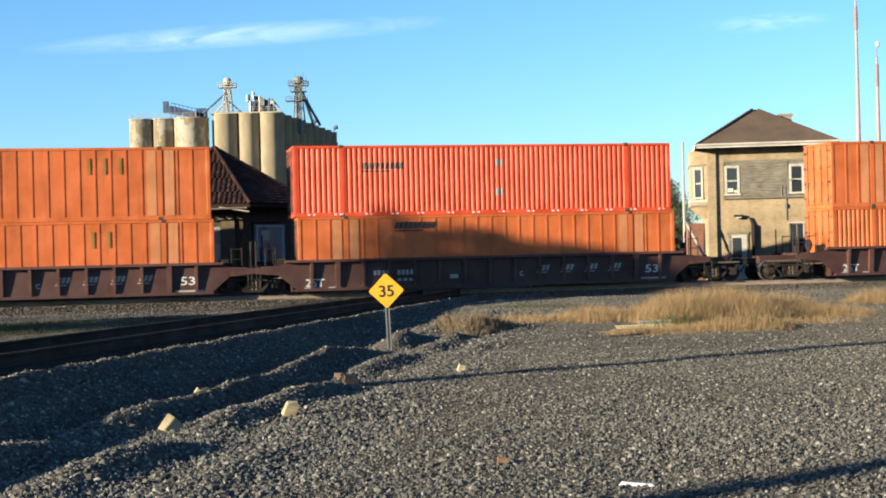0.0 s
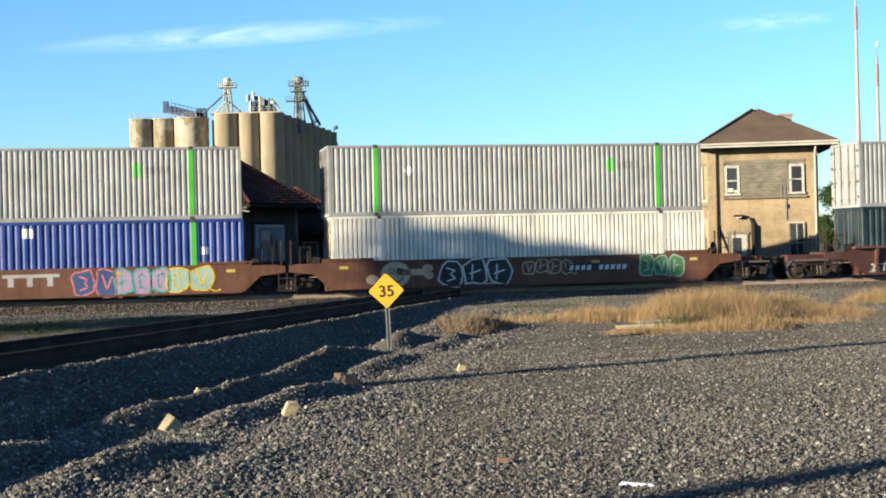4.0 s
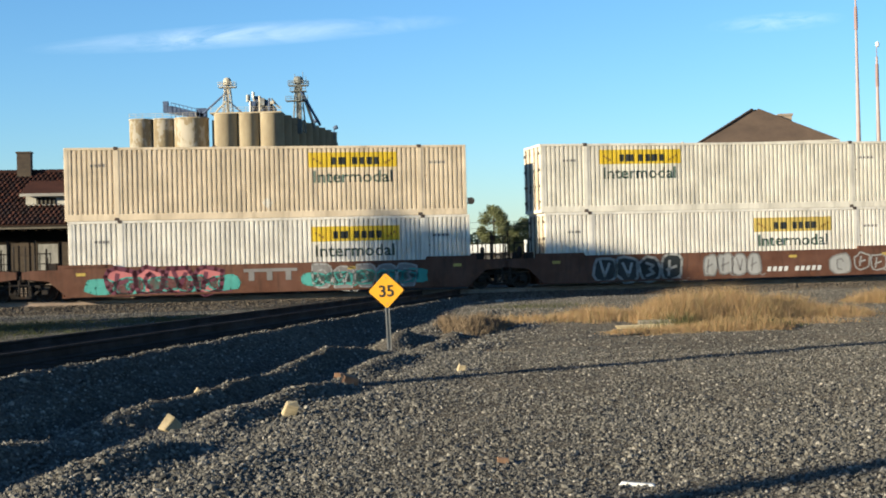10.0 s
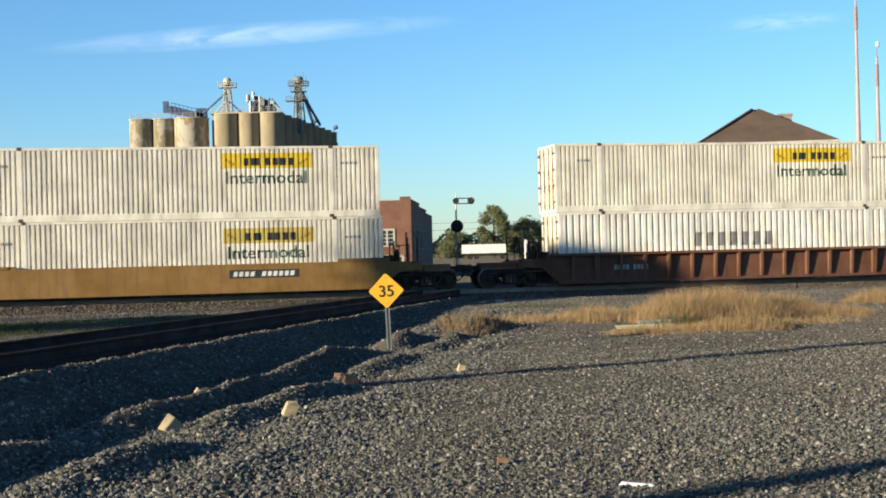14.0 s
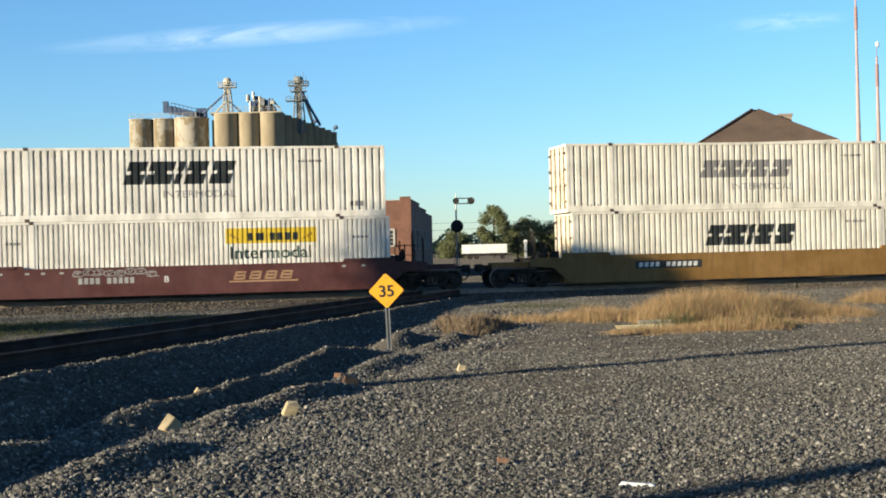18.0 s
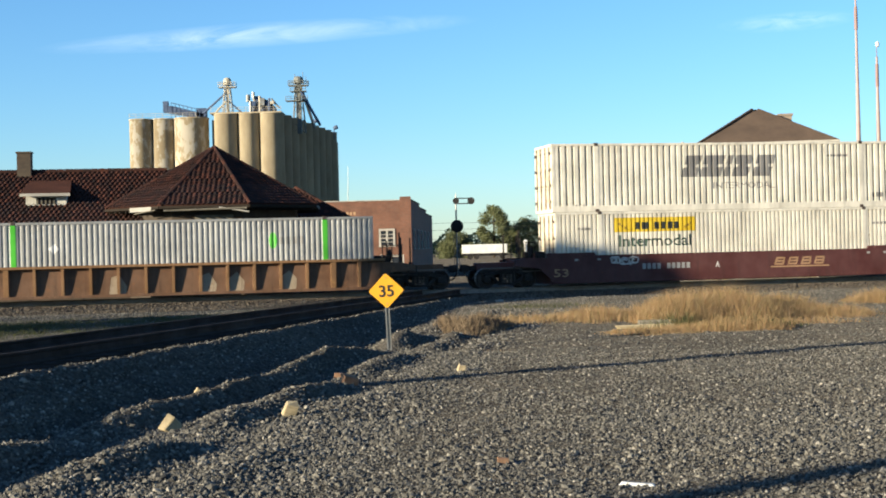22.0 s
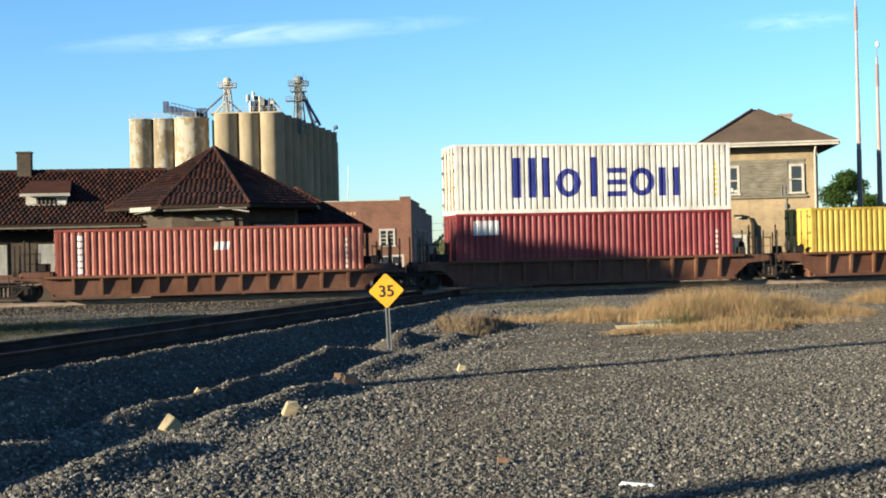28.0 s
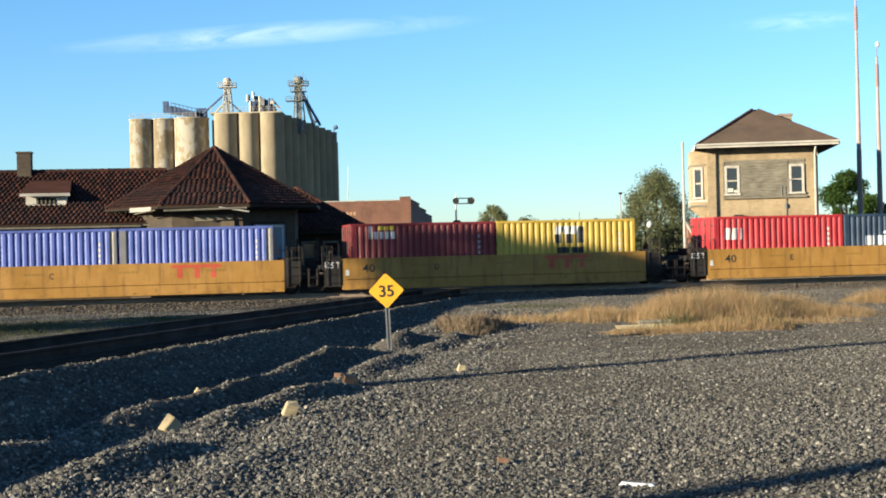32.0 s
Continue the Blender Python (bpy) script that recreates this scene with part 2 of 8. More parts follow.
def track(name, origin, direction, z, dip, length, back, label, steel):
    """Rails and ties; the direction is level."""
    root = tagged(new(name), label, "railway track", kind="structure")
    ang = math.degrees(math.atan2(direction.y, direction.x))
    root.matrix_basis = pose(origin.x, origin.y, z, 0, dip, ang)
    for side in (-1, 1):
        bm = bmesh.new()
        y = side * 0.755
        prism_x(bm, [(y - 0.036, 0), (y + 0.036, 0), (y + 0.036, -0.035), (y + 0.012, -0.05), (y + 0.012, -0.14), (y + 0.075, -0.165), (y + 0.075, -0.178), (y - 0.075, -0.178), (y - 0.075, -0.165), (y - 0.012, -0.14), (y - 0.012, -0.05), (y - 0.036, -0.035)], -back, length)
        for f in bm.faces:
            if abs(f.normal.z) > 0.9 and f.calc_center_median().z > -0.01:
                f.material_index = 1
        part("rail", bm, [steel, M_HEADDARK if steel == M_RAILDARK else M_RAILHEAD], root)
    bm = bmesh.new()
    box(bm, -0.115, 0.115, -1.3, 1.3, -0.36, -0.182)
    bmesh.ops.bevel(bm, geom=bm.edges[:], offset=0.012, segments=1, affect="EDGES")
    tie = part("tie", bm, M_TIE, root)
    me = tie.data
    tie.matrix_basis = pose(0, 0, 0)
    k = 0
    x = -back
    while x < length:
        if abs(x) > 0.2 and k < 300:
            shared("tie", me, root, pose(x, random.uniform(-0.05, 0.05), random.uniform(-0.012, 0.004), 0, 0, random.uniform(-1.2, 1.2)))
            k += 1
        x += 0.52
    return root


def prism_x(bm, outline, x0, x1):
    a = [bm.verts.new((x0, y, z)) for y, z in outline]
    b = [bm.verts.new((x1, y, z)) for y, z in outline]
    n = len(a)
    bm.faces.new(a)
    bm.faces.new(b[::-1])
    for i in range(n):
        j = (i + 1) % n
        bm.faces.new((a[i], b[i], b[j], a[j]))


track("track_main", TRACK0, ALONG, RAIL, 0, 62, 62, "main railway track with rusty rails on dark ties", M_RAIL)
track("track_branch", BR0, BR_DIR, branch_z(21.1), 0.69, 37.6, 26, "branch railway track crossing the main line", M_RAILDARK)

# dark slab between the branch rails; rail shade is part of its colour
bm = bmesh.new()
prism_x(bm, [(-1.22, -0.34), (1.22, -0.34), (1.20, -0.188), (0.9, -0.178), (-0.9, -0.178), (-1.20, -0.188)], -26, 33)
bed = tagged(part("branch_bed", bm, M_DARKBED), "dark oily bed under the branch track with rail shade in its colour", "track bed", kind="structure")
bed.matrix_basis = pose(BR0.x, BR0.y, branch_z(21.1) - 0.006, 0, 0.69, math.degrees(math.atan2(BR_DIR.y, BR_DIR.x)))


# ---- the train ----
FOLD = (0.40, 0.56, 0.75)
NARROW = (0.58, 0.64, 0.87)
FOLDS = {}


def corrugated(bm, x0, x1, z0, z1, y, depth, pitch, sign, fold=FOLD):
    """A wall with upright folds between x0 and x1; sign tells which way is out."""
    n = max(1, round((x1 - x0) / pitch))
    p = (x1 - x0) / n
    prof = []
    for i in range(n):
        a = x0 + i * p
        prof += [(a, 0), (a + fold[0] * p, 0), (a + fold[1] * p, -depth), (a + fold[2] * p, -depth)]
    prof.append((x1, 0))
    lo = [bm.verts.new((x, y + sign * d, z0)) for x, d in prof]
    hi = [bm.verts.new((x, y + sign * d, z1)) for x, d in prof]
    for i in range(len(prof) - 1):
        bm.faces.new((lo[i], lo[i + 1], hi[i + 1], hi[i]))


PAINTS = {}


def paint_of(key):
    if key not in PAINTS:
        col, dirt, rust = {
            "orange": ((0.66, 0.155, 0.030), 0.45, 0.08), "red_orange": ((0.80, 0.085, 0.018), 0.20, 0.0),
            "grey": ((0.345, 0.355, 0.35), 0.28, 0.0), "navy": ((0.012, 0.032, 0.044), 0.25, 0.0),
            "white": ((0.87, 0.82, 0.69), 0.5, 0.03), "bright_white": ((0.93, 0.885, 0.78), 0.42, 0.02), "cream": ((0.83, 0.69, 0.49), 0.5, 0.05),
            "blue": ((0.020, 0.060, 0.30), 0.25, 0.0), "sky_blue": ((0.12, 0.17, 0.52), 0.25, 0.02), "ocean_blue": ((0.03, 0.062, 0.115), 0.25, 0.02),
            "yellow": ((0.66, 0.45, 0.06), 0.3, 0.03), "maroon": ((0.24, 0.022, 0.028), 0.3, 0.03), "brick_red": ((0.31, 0.072, 0.046), 0.45, 0.12), "red": ((0.55, 0.03, 0.04), 0.25, 0.0), "dark_grey": ((0.13, 0.12, 0.12), 0.3, 0.02)}[key]
        PAINTS[key] = paint("container_" + key, col, 0.32 if key == "navy" else 0.5, dirt, rust=rust)
    return PAINTS[key]


M_GREEN = paint("green_band", (0.10, 0.55, 0.03), 0.5, 0.2)
M_WORNDOOR = paint("rust_streaked_white_door", (0.82, 0.74, 0.56), 0.6, 0.8, (0.30, 0.15, 0.06), rust=0.5, rust_col=(0.30, 0.13, 0.05))
M_CAST = paint("corner_casting", (0.07, 0.05, 0.04), 0.6, 0.4, rust=0.3)
M_BLACKINK = paint("black_marking", (0.02, 0.025, 0.025), 0.5, 0.1)
M_GREENINK = paint("dark_green_marking", (0.02, 0.06, 0.04), 0.5, 0.1)
M_YELLOWINK = paint("yellow_marking", (0.80, 0.56, 0.02), 0.5, 0.15)
M_BLUEINK = paint("blue_marking", (0.03, 0.04, 0.28), 0.5, 0.1)
M_WHITEINK = paint("white_marking", (0.78, 0.78, 0.75), 0.5, 0.2)
M_REDINK = paint("red_marking", (0.62, 0.10, 0.05), 0.5, 0.15)
M_GREYINK = paint("grey_marking", (0.25, 0.24, 0.23), 0.5, 0.15)


def container(s, tier, color, label, length=16.154, height=2.896, bottom=0.36, pitch=0.285, style="fold", bands=None, posts=None):
    """A box container of one colour; its own x runs from 0 to its length, the side that is seen is at y = -1.295."""
    root = tagged(new("shipping_container"), label, "shipping container", group="containers on the train")
    z0 = bottom + tier * 2.9
    mat = paint_of(color)
    W, L, H = 1.295, length, height
    light = color in ("white", "bright_white", "cream")
    rail = 0.27 if light and L > 15 else 0.17
    deep, fold = (0.40 * pitch, NARROW) if light else (0.19 * pitch, FOLD)
    posts = posts if posts is not None else ((1.98, L - 1.98) if L > 15 else ())
    cuts = [0.14] + [c for p in posts for c in (p - 0.1, p + 0.1)] + [L - 0.14]
    for name, y, sign in (("side_panel", -W + 0.012, -1), ("side_panel", W - 0.012, 1)):
        bm = bmesh.new()
        for a, b in zip(cuts[0::2], cuts[1::2]):
            if style == "fold":
                corrugated(bm, a, b, rail - 0.01, H - 0.10, y, deep, pitch, sign, fold)
            else:
                v = [bm.verts.new(q) for q in ((a, y - sign * 0.012, 0.16), (b, y - sign * 0.012, 0.16), (b, y - sign * 0.012, H - 0.1), (a, y - sign * 0.012, H - 0.1))]
                bm.faces.new(v)
                k = round((b - a) / 0.61)
                for i in range(1, k):
                    x = a + (b - a) * i / k
                    ys = sorted((y - sign * 0.012, y + sign * 0.010))
                    rb = bmesh.new()
                    box(rb, x - 0.035, x + 0.035, ys[0], ys[1], 0.16, H - 0.1)
                    part("rib", rb, mat, root)
        part(name, bm, mat, root)
    bm = bmesh.new()
    for y in (-W, W - 0.06):
        bevel_box(bm, 0.0, L, y, y + 0.06, 0.0, rail, 0.012)
        bevel_box(bm, 0.0, L, y, y + 0.06, H - 0.11, H, 0.012)
        for x in (0.0, L - 0.15):
            bevel_box(bm, x, x + 0.15, y, y + 0.06, rail, H - 0.11, 0.012)
    for x in (0.0, L - 0.06):
        box(bm, x, x + 0.06, -W + 0.06, W - 0.06, 0.0, 0.16)
        box(bm, x, x + 0.06, -W + 0.06, W - 0.06, H - 0.12, H - 0.004)
    part("frame", bm, mat, root)
    for p in posts:
        band = M_GREEN if bands else mat
        for y in (-W - 0.004, W - 0.056):
            bm = bmesh.new()
            box(bm, p - 0.1, p + 0.1, y, y + 0.06, 0.172, H - 0.112)
            part("lifting_post", bm, band, root, "bright green lifting post" if bands else "")
        for y in (-W - 0.012, W - 0.108):
            for zz in (-0.005, H - 0.10):
                bm = bmesh.new()
                bevel_box(bm, p - 0.09, p + 0.09, y, y + 0.12, zz, zz + 0.13, 0.012)
                part("corner_casting", bm, M_CAST, root)
    bm = bmesh.new()
    n = int(L / 0.4)
    for i in range(n):
        a, b = L * i / n, L * (i + 1) / n
        m = (a + b) / 2
        za = H - 0.03
        q = [bm.verts.new(p) for p in ((a, -W + 0.05, za), (m, -W + 0.05, za), (m, W - 0.05, za), (a, W - 0.05, za), (b, -W + 0.05, za - 0.02), (b, W - 0.05, za - 0.02), (m, -W + 0.05, za - 0.02), (m, W - 0.05, za - 0.02))]
        bm.faces.new((q[0], q[1], q[2], q[3]))
        bm.faces.new((q[6], q[4], q[5], q[7]))
    part("roof", bm, mat, root)
    bm = bmesh.new()
    box(bm, 0.07, L - 0.07, -W + 0.07, W - 0.07, 0.05, 0.15)
    part("floor", bm, M_CAST, root)
    # door end: two leaves with locking bars; the other end is folded
    bm = bmesh.new()
    for y0, y1 in ((-W + 0.07, -0.015), (0.015, W - 0.07)):
        bevel_box(bm, 0.02, 0.06, y0, y1, 0.17, H - 0.13, 0.01)
    part("door", bm, M_WORNDOOR if light else mat, root)
    for y in (-0.95, -0.35, 0.35, 0.95):
        bm = bmesh.new()
        rod(bm, (0.0, y, 0.1), (0.0, y, H - 0.08), 0.026, seg=6)
        box(bm, -0.03, 0.02, y - 0.14, y + 0.02, 1.1, 1.17)
        for z in (0.3, 0.95, 1.75, H - 0.4):
            box(bm, -0.03, 0.03, y - 0.05, y + 0.05, z, z + 0.08)
        part("locking_bar", bm, M_CAST, root)
    for y in (-W + 0.09, W - 0.09):
        bm = bmesh.new()
        for k in range(4):
            z = 0.4 + k * (H - 0.85) / 3
            box(bm, -0.025, 0.02, y - 0.06, y + 0.06, z, z + 0.12)
        part("door_hinges", bm, M_CAST, root)
    bm = bmesh.new()
    m = Matrix.Rotation(radians(90), 4, "Z")
    tmp = bmesh.new()
    corrugated(tmp, -W + 0.06, W - 0.06, 0.16, H - 0.12, 0.0, 0.04, 0.25, 1)
    add_mesh(bm, tmp, Matrix.Translation((L - 0.02, 0, 0)) @ Matrix.Rotation(radians(-90), 4, "Z") @ Matrix.Rotation(radians(180), 4, "Z"))
    part("end_panel", bm, mat, root)
    FOLDS[root.name] = (list(zip(cuts[0::2], cuts[1::2])), pitch, deep, fold) if style == "fold" else None
    MOVING.append((root, s, z0))
    return root


def wheel_mesh():
    bm = bmesh.new()
    m = Matrix.Rotation(radians(90), 4, "X")
    for side in (-1, 1):
        prof = [(0.10, -0.10), (0.16, -0.09), (0.19, -0.02), (0.33, 0.0), (0.38, -0.055), (0.42, -0.06), (0.425, 0.05), (0.455, 0.06), (0.455, 0.085), (0.37, 0.085), (0.34, 0.035), (0.18, 0.02), (0.14, 0.10), (0.10, 0.10)]
        k = m @ Matrix.Translation((0, 0, side * 0.755)) @ Matrix.Diagonal((1, 1, -side, 1))
        lathe(bm, prof, k, 24)
        for a in range(3):
            c = math.radians(a * 120)
            rod(bm, (0.13 * math.cos(c), -side * 0.755 - side * 0.07, 0.13 * math.sin(c)), (0.13 * math.cos(c), -side * 0.755 - side * 0.13, 0.13 * math.sin(c)), 0.03, seg=6)
    rod(bm, (0, -1.02, 0), (0, 1.02, 0), 0.08, seg=10)
    for side in (-1, 1):
        rod(bm, (0, side * 0.93, 0), (0, side * 1.12, 0), 0.13, seg=10)
        rod(bm, (0.06, side * 1.12, 0.0), (0.06, side * 1.14, 0.0), 0.02, seg=6)
    ob = part("wheelset", bm, [M_WHEEL, M_TREAD])
    for p in ob.data.polygons:
        c = p.center
        if math.hypot(c.x, c.z) > 0.40 and abs(p.normal.y) < 0.95:
            p.material_index = 1
    return ob


WHEEL = wheel_mesh()
WHEEL_ME = WHEEL.data
bpy.data.objects.remove(WHEEL)


def truck_meshes():
    out = []
    for side in (-1, 1):
        y0, y1 = side * 1.0 - 0.09, side * 1.0 + 0.09
        bm = bmesh.new()
        prism(bm, [(-1.10, 0.50), (-1.06, 0.60), (-0.72, 0.64), (-0.42, 0.76), (0.42, 0.76), (0.72, 0.64), (1.06, 0.60), (1.10, 0.50), (0.70, 0.52), (0.40, 0.62), (-0.40, 0.62), (-0.70, 0.52)], y0, y1)
        for d in (-1, 1):
            xs = sorted((d * 0.34, d * 0.24))
            prism(bm, [(xs[0], 0.2), (xs[0], 0.62), (xs[1], 0.62), (xs[1], 0.2)], y0 + 0.004, y1 - 0.004)
            pts = [(d * 0.74, 0.52), (d * 0.62, 0.52), (d * 0.30, 0.25), (d * 0.40, 0.18)]
            prism(bm, pts, y0 + 0.003, y1 - 0.003)
        prism(bm, [(-0.44, 0.15), (-0.36, 0.24), (0.36, 0.24), (0.44, 0.15)], y0, y1)
        out.append(("side_frame", bm))
        for d in (-1, 1):
            bm = bmesh.new()
            prism(bm, [(d * 0.89 - 0.15, 0.30), (d * 0.89 - 0.15, 0.50), (d * 0.89 + 0.15, 0.50), (d * 0.89 + 0.15, 0.30)], side * 1.05 - 0.08, side * 1.05 + 0.08)
            out.append(("journal_box", bm))
        bm = bmesh.new()
        for x in (-0.16, 0.0, 0.16):
            yy = side * 1.0
            for k in range(5):
                rod(bm, (x, yy, 0.25 + k * 0.072), (x, yy, 0.29 + k * 0.072), 0.062, seg=8)
        out.append(("spring", bm))
    bm = bmesh.new()
    box(bm, -0.2, 0.2, -0.9, 0.9, 0.44, 0.66)
    for x in (-0.5, 0.5):
        box(bm, x - 0.05, x + 0.05, -0.85, 0.85, 0.36, 0.46)
    out.append(("bolster", bm))
    res = []
    for n, bm in out:
        ob = part(n, bm, M_SPRING if n == "spring" else M_TRUCK)
        res.append((n, ob.data))
        bpy.data.objects.remove(ob)
    return res


M_SPRING = paint("spring_steel", (0.16, 0.12, 0.09), 0.6, 0.4)
TRUCK = truck_meshes()


def add_truck(root, x, s_abs):
    tr = new("truck")
    tr.parent = root
    tr.matrix_basis = pose(x, 0, 0)
    tr["label"] = "dark steel four-wheel truck"
    for n, me in TRUCK:
        piece = shared(n, me, tr)
        if n == "spring":
            piece["kind"] = "stuff"
    for dx in (-0.89, 0.89):
        w = shared("wheelset", WHEEL_ME, tr, pose(dx, 0, 0.425))
        SPINNING.append((w, dx, s_abs + x))


WELLPAINT = {
    "brown": paint("well_brown", (0.070, 0.026, 0.021), 0.6, 0.5, (0.11, 0.075, 0.055), rust=0.2),
    "rust": paint("well_rust", (0.135, 0.053, 0.026), 0.7, 0.9, (0.045, 0.026, 0.016), rust=0.34, rust_col=(0.19, 0.08, 0.034)),
    "tan_rust": paint("well_tan", (0.150, 0.077, 0.038), 0.7, 0.95, (0.05, 0.030, 0.019), rust=0.35, rust_col=(0.215, 0.105, 0.048)),
    "maroon": paint("well_maroon", (0.092, 0.024, 0.020), 0.6, 0.6, (0.05, 0.03, 0.025), rust=0.12),
    "mustard": paint("well_mustard", (0.24, 0.13, 0.026), 0.6, 0.75, (0.10, 0.06, 0.03), rust=0.12),
    "yellow": paint("well_yellow", (0.45, 0.235, 0.04), 0.6, 0.9, (0.11, 0.058, 0.026), rust=0.2, rust_col=(0.22, 0.10, 0.03)),
}


CHORDPAINT = {
    "brown": paint("chord_brown", (0.11, 0.045, 0.035), 0.6, 0.6, (0.05, 0.03, 0.022), rust=0.2),
    "rust": paint("chord_rust", (0.17, 0.072, 0.03), 0.7, 0.7, (0.05, 0.035, 0.022), rust=0.3, rust_col=(0.25, 0.11, 0.05)),
    "tan_rust": paint("chord_tan", (0.26, 0.138, 0.056), 0.7, 0.7, (0.07, 0.05, 0.026), rust=0.3, rust_col=(0.40, 0.22, 0.085)),
}


FACE = {}


def well_car(s_mid, half_l, half_r, well, color, style, label, truck_l=True, truck_r=True):
    """One unit of a well car, its middle at s_mid. half_l, half_r: from the middle to the coupler or the joint; well: half the length of the well."""
    root = tagged(new("well_car"), label, "railway car", group="well cars of the train")
    mat = WELLPAINT[color]
    top, low = {"rib_low": 1.02, "rib_mid": 1.22}.get(style, 1.42), 0.15
    style = style.split("_")[0]
    FACE[root.name] = 1.42 if style == "rib" else 1.46
    ends = [(-half_l, -1, half_l > well + 2.2), (half_r, 1, half_r > well + 2.2)]
    # long side sheets with chamfered lower ends
    for side in (-1, 1):
        yo, yi = side * FACE[root.name], side * 1.36
        bm = bmesh.new()
        e = well + 0.25
        lift = 0.80
        outline = [(-e - 1.25, 0.92), (-e - 1.25, 1.18), (-e - 0.9, 1.24), (-e + 0.1, 1.24), (-e + 0.1, top), (-e + 2.2, top), (-e + 2.25, top - 0.12), (e - 2.25, top - 0.12), (e - 2.2, top), (e - 0.1, top), (e - 0.1, 1.24), (e + 0.9, 1.24), (e + 1.25, 1.18), (e + 1.25, 0.92), (e + 0.25, lift), (e - 0.45, low), (-e + 0.45, low), (-e - 0.25, lift)]
        if style == "box":
            outline = [(-e, low), (-e, top), (e, top), (e, low)]
        if style == "rib":
            shoulder = min(1.2, top - 0.06)
            outline = [(-e - 1.25, 0.90), (-e - 1.25, min(1.12, top - 0.08)), (-e - 0.3, shoulder), (-e + 0.2, top - 0.1), (e - 0.2, top - 0.1), (e + 0.3, shoulder), (e + 1.25, min(1.12, top - 0.08)), (e + 1.25, 0.90), (e + 0.25, lift), (e - 0.45, low + 0.05), (-e + 0.45, low + 0.05), (-e - 0.25, lift)]
        prism(bm, outline, min(yo, yi), max(yo, yi))
        part("side_sheet", bm, mat, root)
        bm = bmesh.new()
        if style == "rib":
            prism_x(bm, [(side * 1.30, top - 0.14), (side * 1.62, top - 0.12), (side * 1.62, top - 0.02), (side * 1.30, top - 0.02)], -e, e)
            part("top_chord", bm, CHORDPAINT[color], root)
            bm = bmesh.new()
            ys = sorted((side * 1.38, side * 1.54))
            prism_x(bm, [(ys[0], low - 0.02), (ys[1], low - 0.02), (ys[1], low + 0.09), (ys[0], low + 0.09)], -e + 0.4, e - 0.4)
            part("bottom_sill", bm, mat, root)
            n = round(2 * e / 1.08)
            for i in range(1, n):
                x = -e + 2 * e * i / n
                w = 0.10 if abs(abs(x) - 6.1) < 0.5 else 0.055
                # a bracket that is deep under the chord and shallow at the sill, with a foot
                bm = bmesh.new()
                prism_x(bm, [(side * 1.422, low + 0.09), (side * 1.50, low + 0.09), (side * 1.53, low + 0.25), (side * 1.612, top - 0.135), (side * 1.422, top - 0.135)], x - w, x + w)
                part("rib", bm, CHORDPAINT[color], root)
        else:
            ys = sorted((side * 1.455, side * 1.50))
            prism_x(bm, [(ys[0], low + 0.0), (ys[1], low + 0.0), (ys[1], low + 0.07), (ys[0], low + 0.07)], -e + 0.5, e - 0.5)
            part("bottom_sill", bm, mat, root)
            bm = bmesh.new()
            if style == "box":
                prism_x(bm, [(ys[0], low + 0.42), (ys[1], low + 0.40), (ys[1], low + 0.45), (ys[0], low + 0.47)], -e + 0.1, e - 0.1)
                part("ledge", bm, mat, root)
                for x in [-e + 1.2 + k * (2 * e - 2.4) / 6 for k in range(7)]:
                    bm = bmesh.new()
                    box(bm, x - 0.55, x + 0.55, ys[0], ys[1] + 0.01, low + 0.07, low + 0.12)
                    part("tread_plate", bm, mat, root)
            else:
                bm.free()
                for x in (-e + 1.1, e - 1.1):
                    bm = bmesh.new()
                    box(bm, x - 0.8, x + 0.8, ys[0], ys[1] - 0.01, top - 0.10, top - 0.015)
                    part("gusset", bm, mat, root)
    bm = bmesh.new()
    box(bm, -well, well, -1.36, 1.36, 0.12, 0.2)
    for x in (-well, well - 0.06):
        box(bm, x, x + 0.06, -1.36, 1.36, 0.2, 1.15)
    part("well_floor", bm, mat, root)
    for x_end, d, coupled in ends:
        x_in = d * (well + 0.02)
        x_out = x_end - d * (0.62 if coupled else 0.25)
        a, b = sorted((x_in, x_out))
        deck = M_BLACK if style == "box" else mat
        bm = bmesh.new()
        box(bm, a, b, -0.42, 0.42, 0.78, 1.08)
        bevel_box(bm, *sorted((x_in, x_in + d * 1.15)), -1.35, 1.35, 0.95, 1.17, 0.02)
        part("end_platform", bm, deck, root)
        if style == "box" and coupled:
            for side in (-1, 1):
                ys = sorted((side * 1.46, side * 1.38))
                e = d * (well + 0.254)
                bm = bmesh.new()
                prism(bm, [(e, 0.36), (e, 1.40), (e + d * 0.95, 1.40), (e + d * 1.35, 1.14), (e + d * 1.35, 0.80), (e + d * 0.45, 0.70)], ys[0], ys[1])
                part("end_sill", bm, mat, root)
        elif style == "box":
            aa, bb = sorted((x_in + d * 0.24, x_in + d * 0.95))
            for side in (-1, 1):
                bm = bmesh.new()
                ys = sorted((side * 1.46, side * 1.40))
                prism(bm, [(aa, 0.28), (aa, 1.36), (bb, 1.36), (bb, 0.62), (bb - d * 0.3 if d > 0 else bb, 0.28)], ys[0], ys[1])
                part("end_bulkhead", bm, M_BLACK, root, "black painted end bulkhead")
            bm = bmesh.new()
            for side in (-1, 1):
                y = side * 1.50
                for x in (aa + 0.12, bb - 0.1):
                    rod(bm, (x, y, 0.35), (x, y, 2.0), 0.018, seg=6)
                for k in range(5):
                    rod(bm, (aa + 0.12, y, 0.45 + k * 0.34), (bb - 0.1, y, 0.45 + k * 0.34), 0.015, seg=6)
            part("ladder", bm, M_TRUCK, root)
